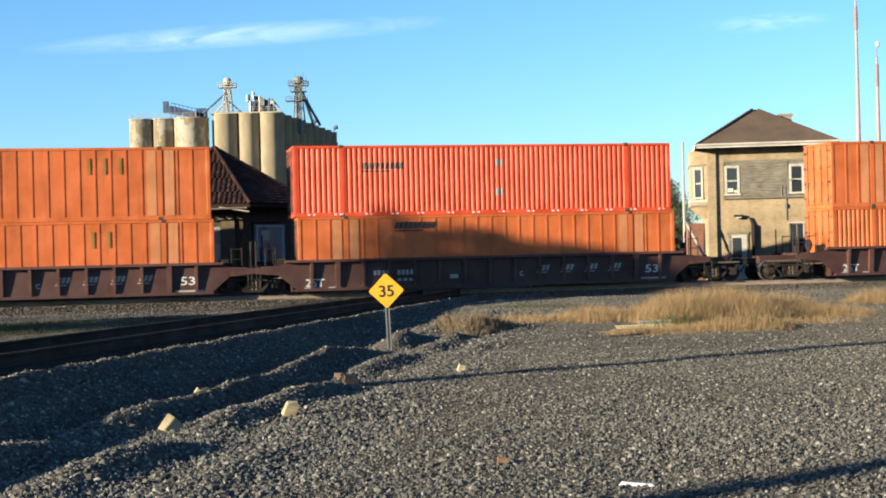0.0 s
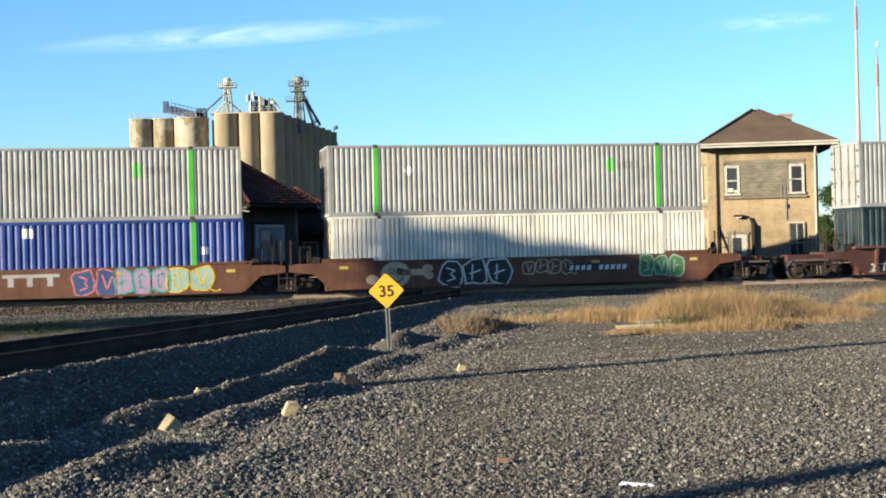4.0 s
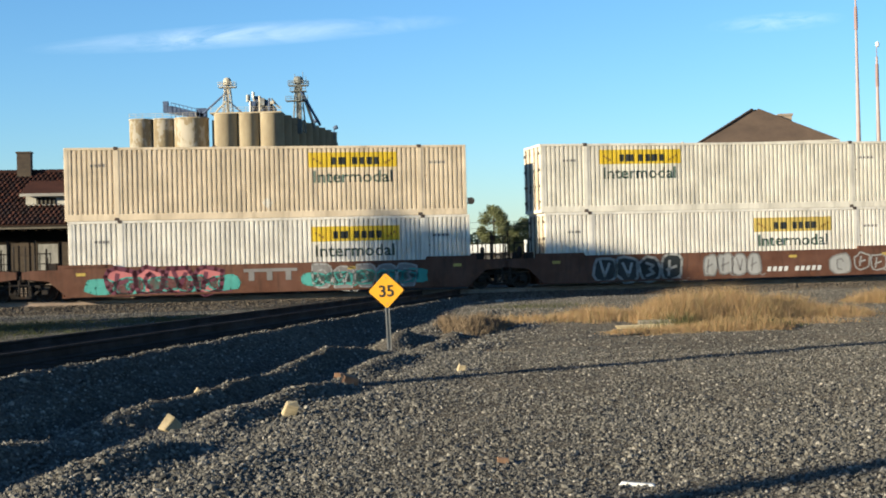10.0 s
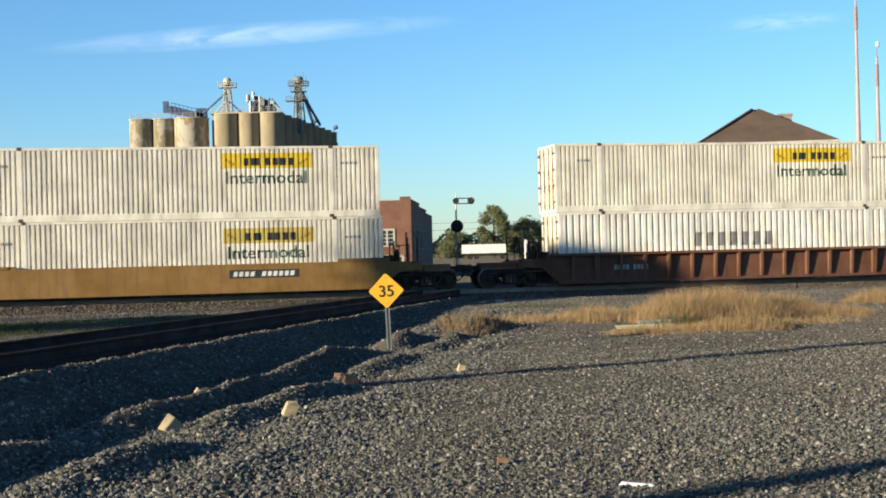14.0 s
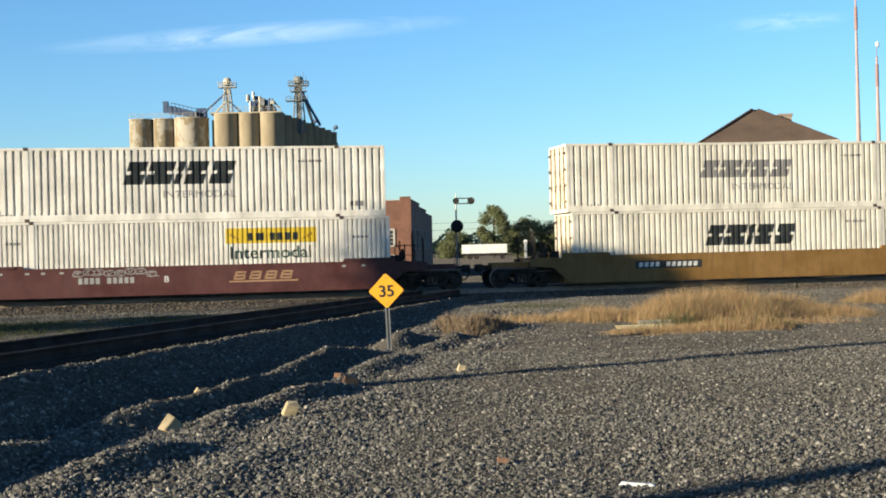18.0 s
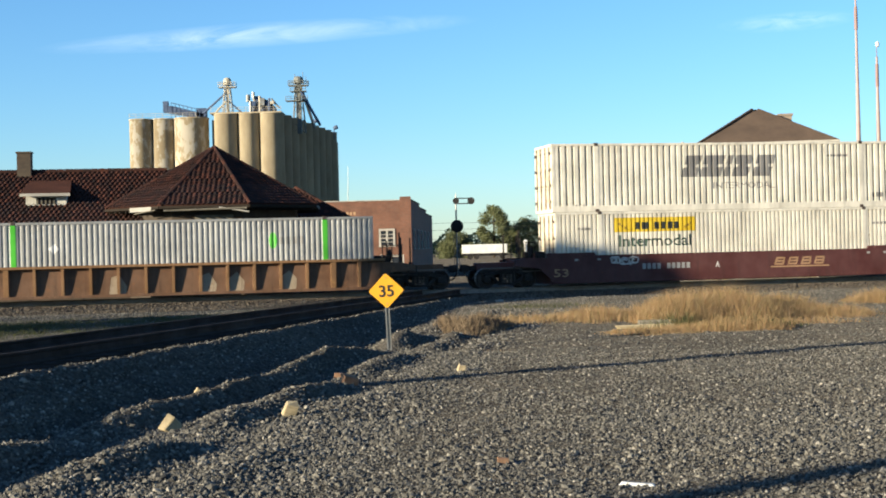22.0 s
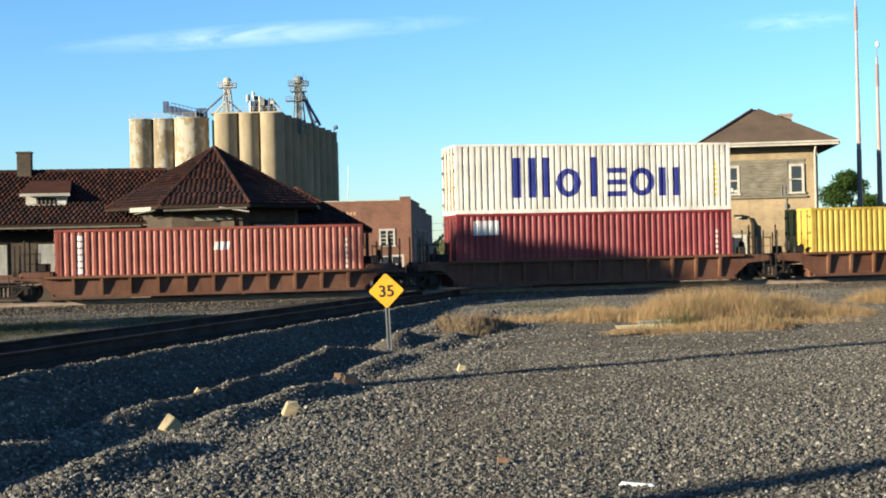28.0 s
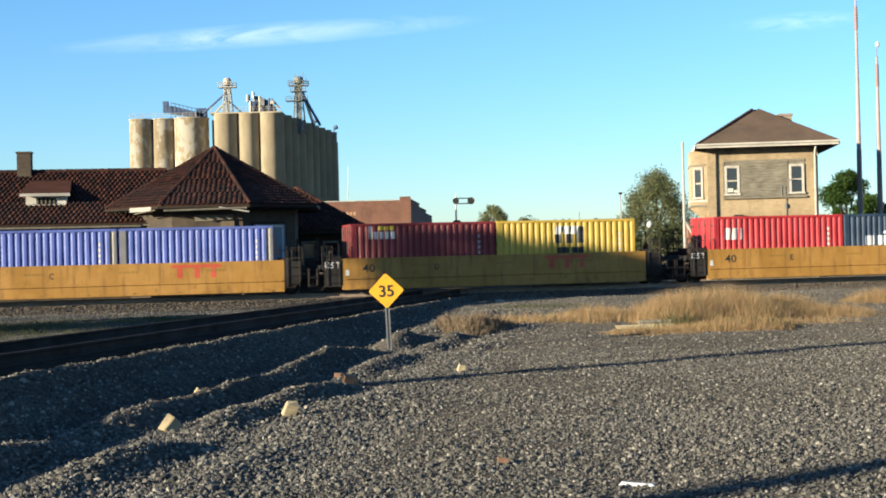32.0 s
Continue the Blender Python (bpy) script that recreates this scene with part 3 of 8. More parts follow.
        for side in (-1, 1):
            bm = bmesh.new()
            x = x_in + d * 1.0
            y = side * 1.22
            rod(bm, (x, y, 1.1), (x, y, 1.95), 0.022, seg=6)
            rod(bm, (x - d * 0.42, y, 1.1), (x - d * 0.42, y, 1.95), 0.022, seg=6)
            rod(bm, (x, y, 1.9), (x - d * 0.42, y, 1.9), 0.022, seg=6)
            rod(bm, (x, y, 1.5), (x - d * 0.42, y, 1.5), 0.018, seg=6)
            part("handrail", bm, M_TRUCK, root)
        for dx, y, h in ((1.36, -1.12, 2.2), (1.36, 1.12, 2.25), (1.05, -0.3, 2.45), (0.7, 0.75, 2.1)) if style != "box" else ((0.98, 0.5, 2.3),):
            bm = bmesh.new()
            rod(bm, (x_in + d * dx, y, 1.0), (x_in + d * dx, y, h), 0.035, seg=6)
            box(bm, x_in + d * dx - 0.07, x_in + d * dx + 0.07, y - 0.07, y + 0.07, 1.0, 1.2)
            part("upright", bm, M_TRUCK, root)
        bm = bmesh.new()
        rod(bm, (x_in + d * 0.2, -1.3, 0.86), (x_out, -1.25, 0.84), 0.04, seg=6)
        rod(bm, (x_in + d * 0.3, -1.28, 0.7), (x_out, -0.6, 0.66), 0.03, seg=6)
        part("brake_pipe", bm, M_SPRING, root)
        bm = bmesh.new()
        rod(bm, (x_in + d * 0.55, -0.55, 1.5), (x_in + d * 0.63, -0.55, 1.5), 0.26, seg=14)
        rod(bm, (x_in + d * 0.59, -0.55, 1.1), (x_in + d * 0.59, -0.55, 1.5), 0.05, seg=6)
        part("brake_wheel", bm, M_TRUCK, root)
        bm = bmesh.new()
        box(bm, *sorted((x_in + d * 0.1, x_out)), -0.8, 0.8, 0.66, 0.777)
        part("draft_sill", bm, M_TRUCK, root)
        for side in (-1, 1):
            bm = bmesh.new()
            x = x_in + d * 1.22
            y = side * 1.40
            for dx in (0.0, 0.34):
                rod(bm, (x + d * dx, y, 0.32), (x + d * dx, y, 1.05), 0.022, seg=6)
            for z in (0.34, 0.66):
                box(bm, *sorted((x, x + d * 0.34)), y - 0.06, y + 0.06, z, z + 0.035)
            part("sill_step", bm, M_TRUCK, root)
            bm = bmesh.new()
            bevel_box(bm, *sorted((x_in + d * 0.16, x_in + d * 0.5)), side * 1.05 - 0.16, side * 1.05 + 0.16, 1.172, 1.5, 0.03)
            part("valve_box", bm, M_TRUCK, root)
        if coupled:
            bm = bmesh.new()
            bevel_box(bm, *sorted((x_out, x_end - d * 0.02)), -0.11, 0.11, 0.78, 0.98, 0.02)
            bevel_box(bm, *sorted((x_end - d * 0.28, x_end + d * 0.06)), -0.19, 0.15, 0.72, 1.03, 0.04)
            box(bm, *sorted((x_out - d * 0.1, x_out)), -1.2, 1.2, 0.62, 0.72)
            part("coupler", bm, M_TRUCK, root)
            bm = bmesh.new()
            pts = [Vector((x_out + d * k * 0.075, -0.45, 0.72 - 0.34 * math.sin(math.pi * k / 8))) for k in range(9)]
            for p, q in zip(pts, pts[1:]):
                rod(bm, p, q, 0.028, seg=6)
            part("air_hose", bm, M_BLACK, root)
        else:
            bm = bmesh.new()
            bevel_box(bm, *sorted((x_out, x_end)), -0.25, 0.25, 0.7, 1.0, 0.03)
            part("joint", bm, M_TRUCK, root)
        if (d < 0 and truck_l) or (d > 0 and truck_r):
            add_truck(root, x_end - d * (1.75 if coupled else 0.0), s_mid)
    MOVING.append((root, s_mid, RAIL))
    return root


WELL53, WELL40 = 8.25, 6.25


def unit(left, length, half_l, half_r, color, style, label, tl, tr):
    return well_car(left + length / 2, half_l, half_r, WELL53 if length > 13 else WELL40, color, style, label, tl, tr)


# first cars, brown with ribs
P3, C3 = 9.78, 11.78
L53, L40, L20 = 16.154, 12.192, 6.058
CARS = {}
BR_LABEL = "dark brown ribbed well car with white markings"
GR_LABEL = "rust-brown smooth well car covered with graffiti"
RU_LABEL = "rusty brown ribbed well car"
MU_LABEL = "dirty mustard-yellow well car with smooth sides"
MA_LABEL = "maroon smooth-sided well car with stencilled markings"
TA_LABEL = "tan and rust ribbed well car"
YE_LABEL = "yellow well car with black ends and red lettering"
for key, left, length, hl, hr, color, style, label, tl, tr in (
    (1, 17.5, L53, C3, C3, "brown", "rib", BR_LABEL, True, True),
    (2, -6.13, L53, P3, C3, "brown", "rib", BR_LABEL, True, True),
    (3, -25.6, L53, P3, P3, "brown", "rib", BR_LABEL, True, False),
    (4, -45.15, L53, C3, P3, "brown", "rib", BR_LABEL, True, False),
    (5, -68.7, L53, P3, C3, "rust", "smooth", GR_LABEL, True, True),
    (6, -88.35, L53, P3, P3, "rust", "smooth", GR_LABEL, True, False),
    (7, -108.0, L53, C3, P3, "rust", "smooth", GR_LABEL, True, False),
    (8, -131.5, L53, C3, C3, "tan_rust", "rib", RU_LABEL, True, True),
    (9, -155.15, L53, P3, C3, "rust", "smooth", GR_LABEL, True, True),
    (10, -174.5, L53, P3, P3, "rust", "smooth", GR_LABEL, True, False),
    (11, -194.2, L53, C3, P3, "rust", "smooth", GR_LABEL, True, False),
    (12, -217.85, L53, C3, C3, "rust", "rib", RU_LABEL, True, True),
    (13, -241.5, L53, P3, C3, "mustard", "smooth", MU_LABEL, True, True),
    (14, -261.2, L53, P3, P3, "mustard", "smooth", MU_LABEL, True, False),
    (15, -280.5, L53, C3, P3, "mustard", "smooth", MU_LABEL, True, False),
    (16, -304.4, L53, P3, C3, "maroon", "smooth", MA_LABEL, True, True),
    (17, -324.15, L53, P3, P3, "maroon", "smooth", MA_LABEL, True, False),
    (18, -344.1, L53, C3, P3, "maroon", "smooth", MA_LABEL, True, False),
    (19, -367.9, L53, P3, C3, "tan_rust", "rib", TA_LABEL, True, True),
    (20, -387.45, L53, P3, P3, "tan_rust", "rib", "empty tan and rust ribbed well car with pale scraped panels", True, False),
    (21, -407.0, L53, C3, P3, "tan_rust", "rib", TA_LABEL, True, False),
    (22, -426.4, L40, 8.0, 10.3, "rust", "rib_mid", RU_LABEL, True, True),
    (23, -442.3, L40, 8.0, 8.0, "rust", "rib_mid", RU_LABEL, True, False),
    (24, -458.4, L40, 9.8, 8.0, "rust", "rib_low", RU_LABEL, True, False),
    (25, -477.95, L40, 7.75, 9.8, "yellow", "box", YE_LABEL, True, True),
    (26, -493.33, L40, 7.7, 7.75, "yellow", "box", YE_LABEL, True, False),
    (27, -509.1, L40, 7.65, 7.7, "yellow", "box", YE_LABEL, True, False),
    (28, -524.45, L40, 7.65, 7.65, "yellow", "box", YE_LABEL, True, False),
):
    CARS[key] = unit(left, length, hl, hr, color, style, label, tl, tr)

BOXES = {}
WH = "white corrugated container with yellow and black marks"
for key, left, tier, color, style, bands, length, pitch, label in (
    ("1u", 17.5, 1, "orange", "sheet", 0, L53, 0, "orange sheet-sided container stacked on another"),
    ("1l", 17.5, 0, "orange", "fold", 0, L53, 0.215, "orange corrugated container in a well car"),
    ("2u", -6.13, 1, "red_orange", "fold", 0, L53, 0.215, "bright red-orange corrugated container stacked on another"),
    ("2l", -6.0, 0, "orange", "sheet", 0, L53, 0, "weathered orange sheet-sided container in a well car"),
    ("3u", -25.6, 1, "orange", "sheet", 0, L53, 0, "faded orange sheet-sided container stacked on another"),
    ("3l", -25.5, 0, "orange", "sheet", 0, L53, 0, "faded orange sheet-sided container in a well car"),
    ("4u", -45.15, 1, "grey", "fold", 1, L53, 0.215, "grey corrugated container with bright green lifting posts"),
    ("4l", -45.05, 0, "navy", "fold", 0, L53, 0.278, "dark blue-green corrugated container with yellow marks"),
    ("5u", -68.7, 1, "grey", "fold", 1, L53, 0.215, "grey corrugated container with bright green lifting posts"),
    ("5l", -68.6, 0, "bright_white", "fold", 0, L53, 0.195, "clean white corrugated container in a well car"),
    ("6u", -88.35, 1, "grey", "fold", 1, L53, 0.215, "grey corrugated container with bright green lifting posts"),
    ("6l", -88.3, 0, "blue", "fold", 1, L53, 0.28, "deep blue corrugated container with green end posts"),
    ("7u", -108.0, 1, "navy", "fold", 0, L53, 0.278, "dark blue-green corrugated container with yellow marks"),
    ("7l", -107.95, 0, "white", "fold", 0, L53, 0.195, WH),
    ("8u", -131.5, 1, "white", "fold", 0, L53, 0.209, "white corrugated container with a slanted black mark"),
    ("8l", -131.4, 0, "navy", "fold", 0, L53, 0.278, "dark blue-green corrugated container with yellow marks"),
    ("9u", -155.15, 1, "white", "fold", 0, L53, 0.195, WH),
    ("9l", -155.0, 0, "bright_white", "fold", 0, L53, 0.195, WH),
    ("10u", -174.5, 1, "cream", "fold", 0, L53, 0.195, "cream corrugated container with yellow and black marks"),
    ("10l", -174.4, 0, "bright_white", "fold", 0, L53, 0.195, WH),
    ("11u", -194.2, 1, "white", "fold", 0, L53, 0.195, WH),
    ("11l", -194.1, 0, "bright_white", "fold", 0, L53, 0.195, WH),
    ("12u", -217.85, 1, "white", "fold", 0, L53, 0.195, WH),
    ("12l", -217.75, 0, "bright_white", "fold", 0, L53, 0.27, "white corrugated container with a worn dark mark"),
    ("13u", -241.5, 1, "white", "fold", 0, L53, 0.195, WH),
    ("13l", -241.4, 0, "white", "fold", 0, L53, 0.195, WH),
    ("14u", -261.2, 1, "grey", "fold", 0, L53, 0.204, "pale grey corrugated container with a large blue mark"),
    ("14l", -261.1, 0, "white", "fold", 0, L53, 0.195, WH),
    ("15u", -280.5, 1, "white", "fold", 0, L53, 0.268, "white corrugated container with a worn slanted mark"),
    ("15l", -280.3, 0, "white", "fold", 0, L53, 0.24, "white corrugated container with a slanted black mark"),
    ("16u", -304.4, 1, "bright_white", "fold", 0, L53, 0.268, "white corrugated container with a slanted black mark"),
    ("16l", -304.25, 0, "bright_white", "fold", 0, L53, 0.195, WH),
    ("17u", -324.15, 1, "white", "fold", 0, L53, 0.195, WH),
    ("17l", -324.1, 0, "grey", "fold", 1, L53, 0.215, "grey corrugated container with bright green lifting posts"),
    ("18u", -344.1, 1, "white", "fold", 0, L53, 0.275, "white corrugated container with a worn slanted mark"),
    ("18l", -344.0, 0, "white", "fold", 0, L53, 0.195, WH),
    ("19l", -367.9, 0, "grey", "fold", 1, L53, 0.215, "grey corrugated container with bright green lifting posts"),
    ("21l", -407.0, 0, "grey", "fold", 1, L53, 0.215, "grey corrugated container with bright green lifting posts"),
    ("22l", -426.4, 0, "yellow", "fold", 0, L40, 0.265, "yellow corrugated container with a black mark"),
    ("23u", -442.3, 1, "bright_white", "fold", 0, L40, 0.266, "white corrugated container with a large blue mark"),
    ("23l", -442.3, 0, "maroon", "fold", 0, L40, 0.265, "maroon corrugated container in a well car"),
    ("24l", -458.4, 0, "brick_red", "fold", 0, L40, 0.265, "faded brick-red corrugated container in a well car"),
    ("25l", -477.95, 0, "maroon", "fold", 0, L40, 0.28, "maroon corrugated container in a well car"),
    ("26a", -493.33, 0, "red", "fold", 0, L20, 0.265, "short bright red corrugated container"),
    ("26b", -487.2, 0, "ocean_blue", "fold", 0, L20, 0.265, "short ocean-blue corrugated container with a white mark"),
    ("27a", -509.1, 0, "maroon", "fold", 0, L20, 0.265, "short maroon corrugated container"),
    ("27b", -502.95, 0, "yellow", "fold", 0, L20, 0.265, "short yellow corrugated container"),
    ("28a", -524.45, 0, "sky_blue", "fold", 0, L20, 0.265, "short violet-blue corrugated container with grey ends"),
    ("28b", -518.3, 0, "sky_blue", "fold", 0, L20, 0.265, "short violet-blue corrugated container with grey ends"),
):
    h = 2.896 if length > 13 else (2.591 if key in ("24l", "26a", "26b", "27a", "27b", "28a", "28b") else 2.896)
    BOXES[key] = container(left, tier, color, label, length, h, style=style, bands=bands, pitch=pitch or 0.2)


# ---- buildings ----
def brick_mat(name, a, b, mortar, scale=1.0):
    m, t, bs = shader(name)
    c = t.nodes.new("ShaderNodeTexCoord")
    mp = t.nodes.new("ShaderNodeMapping")
    mp.inputs["Rotation"].default_value = (radians(90), 0, 0)
    t.links.new(c.outputs["Object"], mp.inputs[0])
    br = t.nodes.new("ShaderNodeTexBrick")
    for k, v in (("Color1", (*tone(a), 1)), ("Color2", (*tone(b), 1)), ("Mortar", (*tone(mortar), 1)), ("Scale", scale), ("Mortar Size", 0.008), ("Brick Width", 0.22), ("Row Height", 0.075), ("Bias", 0.0)):
        br.inputs[k].default_value = v
    t.links.new(mp.outputs[0], br.inputs["Vector"])
    n = noise_of(t, 0.7, 6, 0.65)
    g = ramp(t, n.outputs[0], [(0.32, (0.62, 0.60, 0.58)), (0.62, (1.08, 1.07, 1.05))])
    n2 = noise_of(t, 1.0, 6, 0.7, stretch=(4, 4, 0.4))
    g2 = ramp(t, n2.outputs[0], [(0.55, (1, 1, 1)), (0.8, (0.55, 0.5, 0.45))])
    col = mix(t, 1.0, br.outputs[0], g.outputs[0], "MULTIPLY")
    col = mix(t, 1.0, col, g2.outputs[0], "MULTIPLY")
    t.links.new(col, bs.inputs["Base Color"])
    bs.inputs["Roughness"].default_value = 0.9
    bs.inputs["Diffuse Roughness"].default_value = 0.8
    bump(t, bs, br.outputs["Fac"], -0.4, 0.01)
    return m


M_BUFF = brick_mat("buff_brick", (0.41, 0.31, 0.175), (0.49, 0.38, 0.225), (0.40, 0.33, 0.22))
M_OLIVE = brick_mat("brown_brick", (0.078, 0.054, 0.034), (0.115, 0.080, 0.050), (0.10, 0.085, 0.062))
# lighter copy of the brown brick, with sunlight put into the colour
M_SUNLITBRICK = brick_mat("sunlit_brown_brick", (0.17, 0.125, 0.075), (0.22, 0.16, 0.10), (0.20, 0.17, 0.12))
M_REDBRICK = brick_mat("red_brick", (0.21, 0.085, 0.050), (0.27, 0.11, 0.062), (0.22, 0.15, 0.11))
M_CONC = grainy("silo_concrete", [(0.3, (0.50, 0.42, 0.29)), (0.6, (0.68, 0.59, 0.42))], 0.35, 0.05, 0.9, 0.1, 0.02, stretch=(1, 1, 0.35))
TILE_TONES = [(0.0354, 0.0224, 0.0189), (0.0779, 0.0330, 0.0236), (0.0283, 0.0201, 0.0189), (0.1062, 0.0448, 0.0319), (0.0307, 0.0212, 0.0201), (0.0590, 0.0295, 0.0236)]
M_TILE = per_piece("roof_tile", TILE_TONES, 0.8, 14)
M_TILES = per_island("roof_tiles", TILE_TONES, 0.8)
M_UNDER = grainy("roof_deck", [(0.3, (0.05, 0.022, 0.016)), (0.7, (0.09, 0.038, 0.026))], 8, 1.0)
M_SHINGLE = grainy("shingle_roof", [(0.3, (0.070, 0.052, 0.041)), (0.7, (0.125, 0.094, 0.073))], 9, 0.8, stretch=(1, 1, 4))
M_TRIM = grainy("peeling_white_trim", [(0.25, (0.30, 0.27, 0.22)), (0.45, (0.62, 0.60, 0.54)), (0.8, (0.74, 0.72, 0.66))], 5, 0.9, 0.7, 0.2, 0.01, stretch=(1, 1, 3))
M_BOARD = grainy("whitewashed_board", [(0.25, (0.50, 0.48, 0.42)), (0.5, (0.85, 0.84, 0.76)), (0.8, (1.0, 0.98, 0.90))], 3, 0.7, 0.8, 0.15, 0.01, stretch=(3, 3, 0.6))
M_GREYBOARD = grainy("grey_weathered_board", [(0.3, (0.36, 0.36, 0.33)), (0.55, (0.60, 0.60, 0.56)), (0.8, (0.72, 0.71, 0.66))], 3, 0.7, 0.8, 0.15, 0.01, stretch=(3, 3, 0.6))
M_OLDWOOD = grainy("weathered_grey_wood", [(0.28, (0.09, 0.08, 0.06)), (0.5, (0.27, 0.25, 0.20)), (0.75, (0.46, 0.43, 0.36))], 4, 1.6, 0.85, 0.3, 0.01, stretch=(0.6, 1, 9))
# very dark wood; on soffits and wall band the eaves' shade is in it
M_DARKWOOD = grainy("dark_shaded_wood", [(0.3, (0.035, 0.028, 0.022)), (0.7, (0.075, 0.06, 0.045))], 4, 0.8, 0.85, 0.2, 0.01, stretch=(1, 6, 6))
M_MASTDARK = paint("mast_dark", (0.28, 0.20, 0.18), 0.5, 0.2)
M_KERB = grainy("pale_concrete", [(0.3, (0.36, 0.34, 0.29)), (0.7, (0.55, 0.52, 0.45))], 4, 0.6)
M_DARKGLASS, _t, _b = shader("dark_glass")
_b.inputs["Base Color"].default_value = (0.02, 0.024, 0.03, 1)
_b.inputs["Roughness"].default_value = 0.08
M_GALV = paint("galvanised_steel", (0.32, 0.32, 0.30), 0.45, 0.3, metal=0.5)
M_RUSTYSTEEL = paint("cream_leg_steel", (0.52, 0.48, 0.38), 0.6, 0.5, rust=0.15)
M_GREYSTEEL = paint("grey_green_leg_steel", (0.20, 0.21, 0.19), 0.6, 0.4, rust=0.1)
M_BLUESTEEL = paint("blue_grey_steel", (0.05, 0.085, 0.17), 0.6, 0.3)


def place(name, x, y, z, rz, label, category, group="", kind=""):
    root = tagged(new(name), label, category, group, kind)
    root.matrix_basis = pose(x, y, z, 0, 0, rz)
    return root


def slab(name, parent, mat, x0, x1, y0, y1, z0, z1, label="", r=0.0):
    bm = bmesh.new()
    if r:
        bevel_box(bm, x0, x1, y0, y1, z0, z1, r)
    else:
        box(bm, x0, x1, y0, y1, z0, z1)
    return part(name, bm, mat, parent, label)


def poly(name, parent, mat, corners, thick, label=""):
    """A flat sheet through the corners, with thickness downwards."""
    bm = bmesh.new()
    a = [bm.verts.new(c) for c in corners]
    b = [bm.verts.new(Vector(c) - Vector((0, 0, thick))) for c in corners]
    bm.faces.new(a)
    bm.faces.new(b[::-1])
    n = len(a)
    for i in range(n):
        j = (i + 1) % n
        bm.faces.new((a[i], b[i], b[j], a[j]))
    return part(name, bm, mat, parent, label)


TW, TH = 0.23, 0.27


def tile_data():
    prof = [(-0.117, 0.010), (-0.07, 0.0), (-0.038, 0.010), (-0.02, 0.042), (0.02, 0.05), (0.06, 0.042), (0.08, 0.010), (0.117, 0.004)]
    vs, fs = [], []
    for y, lift in ((0.0, 0.045), (0.33, 0.0)):
        vs += [(x, y, z + lift) for x, z in prof]
    vs += [(x, 0.0, z + 0.02) for x, z in prof]
    n = len(prof)
    for i in range(n - 1):
        fs.append((i, i + 1, n + i + 1, n + i))
        fs.append((2 * n + i, 2 * n + i + 1, i + 1, i))
    return vs, fs


TV, TF = tile_data()
TILE_ME = bpy.data.meshes.new("tile")
TILE_ME.from_pydata(TV, [], TF)
TILE_ME.materials.append(M_TILE)


def lay_tiles(owner, faces, keep):
    """Tiles over roof faces (corner left below, right below, right above, left above); the first keep of each are parts, the rest one mesh."""
    vs, fs = [], []
    done = 0
    for (a, b, c, d) in faces:
        a, b, c, d = map(Vector, (a, b, c, d))
        ux = (b - a).normalized()
        nrm = (b - a).cross(d - a).normalized()
        uy = nrm.cross(ux)
        high = (d - a).dot(uy)
        rows = max(1, int(high / TH))
        for r in range(rows):
            f = (r + 0.3) * TH / high
            l, rr = a.lerp(d, min(1, f)), b.lerp(c, min(1, f))
            w = (rr - l).dot(ux)
            n = int(w / TW)
            for i in range(n):
                o = l + ux * (w / 2 + (i - (n - 1) / 2 + (0.25 if r % 2 else -0.25)) * TW) - uy * 0.07 + nrm * (0.012 + random.uniform(0, 0.012))
                m = Matrix((ux, uy, nrm)).transposed().to_4x4()
                m.translation = o
                m = m @ Matrix.Rotation(random.uniform(-0.02, 0.02), 4, "Z")
                if done < keep:
                    shared("tile", TILE_ME, owner, m)
                    done += 1
                else:
                    k = len(vs)
                    vs += [tuple(m @ Vector(v)) for v in TV]
                    fs += [tuple(k + q for q in f4) for f4 in TF]
    if vs:
        me = bpy.data.meshes.new("roof_tiling")
        me.from_pydata(vs, [], fs)
        me.materials.append(M_TILES)
        ob = shared("roof_tiling", me, owner)
        ob["kind"] = "stuff"


def ridge_caps(name, parent, a, b, r=0.12):
    bm = bmesh.new()
    a, b = Vector(a), Vector(b)
    n = max(2, int((b - a).length / 0.4))
    for i in range(n):
        p, q = a.lerp(b, i / n), a.lerp(b, (i + 1.06) / n)
        rod(bm, p, q, r * 1.05, r * 0.88, 8)
    return part(name, bm, M_TILES, parent)


def boarded_window(owner, x, w, z0, z1, y, mat, label):
    root = new("window")
    root.parent = owner
    root.matrix_basis = pose(x, y, 0)
    slab("board", root, mat, -w / 2, w / 2, -0.05, 0.0, z0, z1, label)
    bm = bmesh.new()
    for x0, x1, a, b in ((-w / 2 - 0.05, -w / 2 - 0.002, z0, z1), (w / 2 + 0.002, w / 2 + 0.05, z0, z1), (-w / 2 - 0.05, w / 2 + 0.05, z1 + 0.002, z1 + 0.08), (-w / 2 - 0.08, w / 2 + 0.12, z0 - 0.1, z0 - 0.002)):
        box(bm, x0, x1, -0.055, 0.0, a, b)
    part("window_frame", bm, M_DARKWOOD, root)
    return root


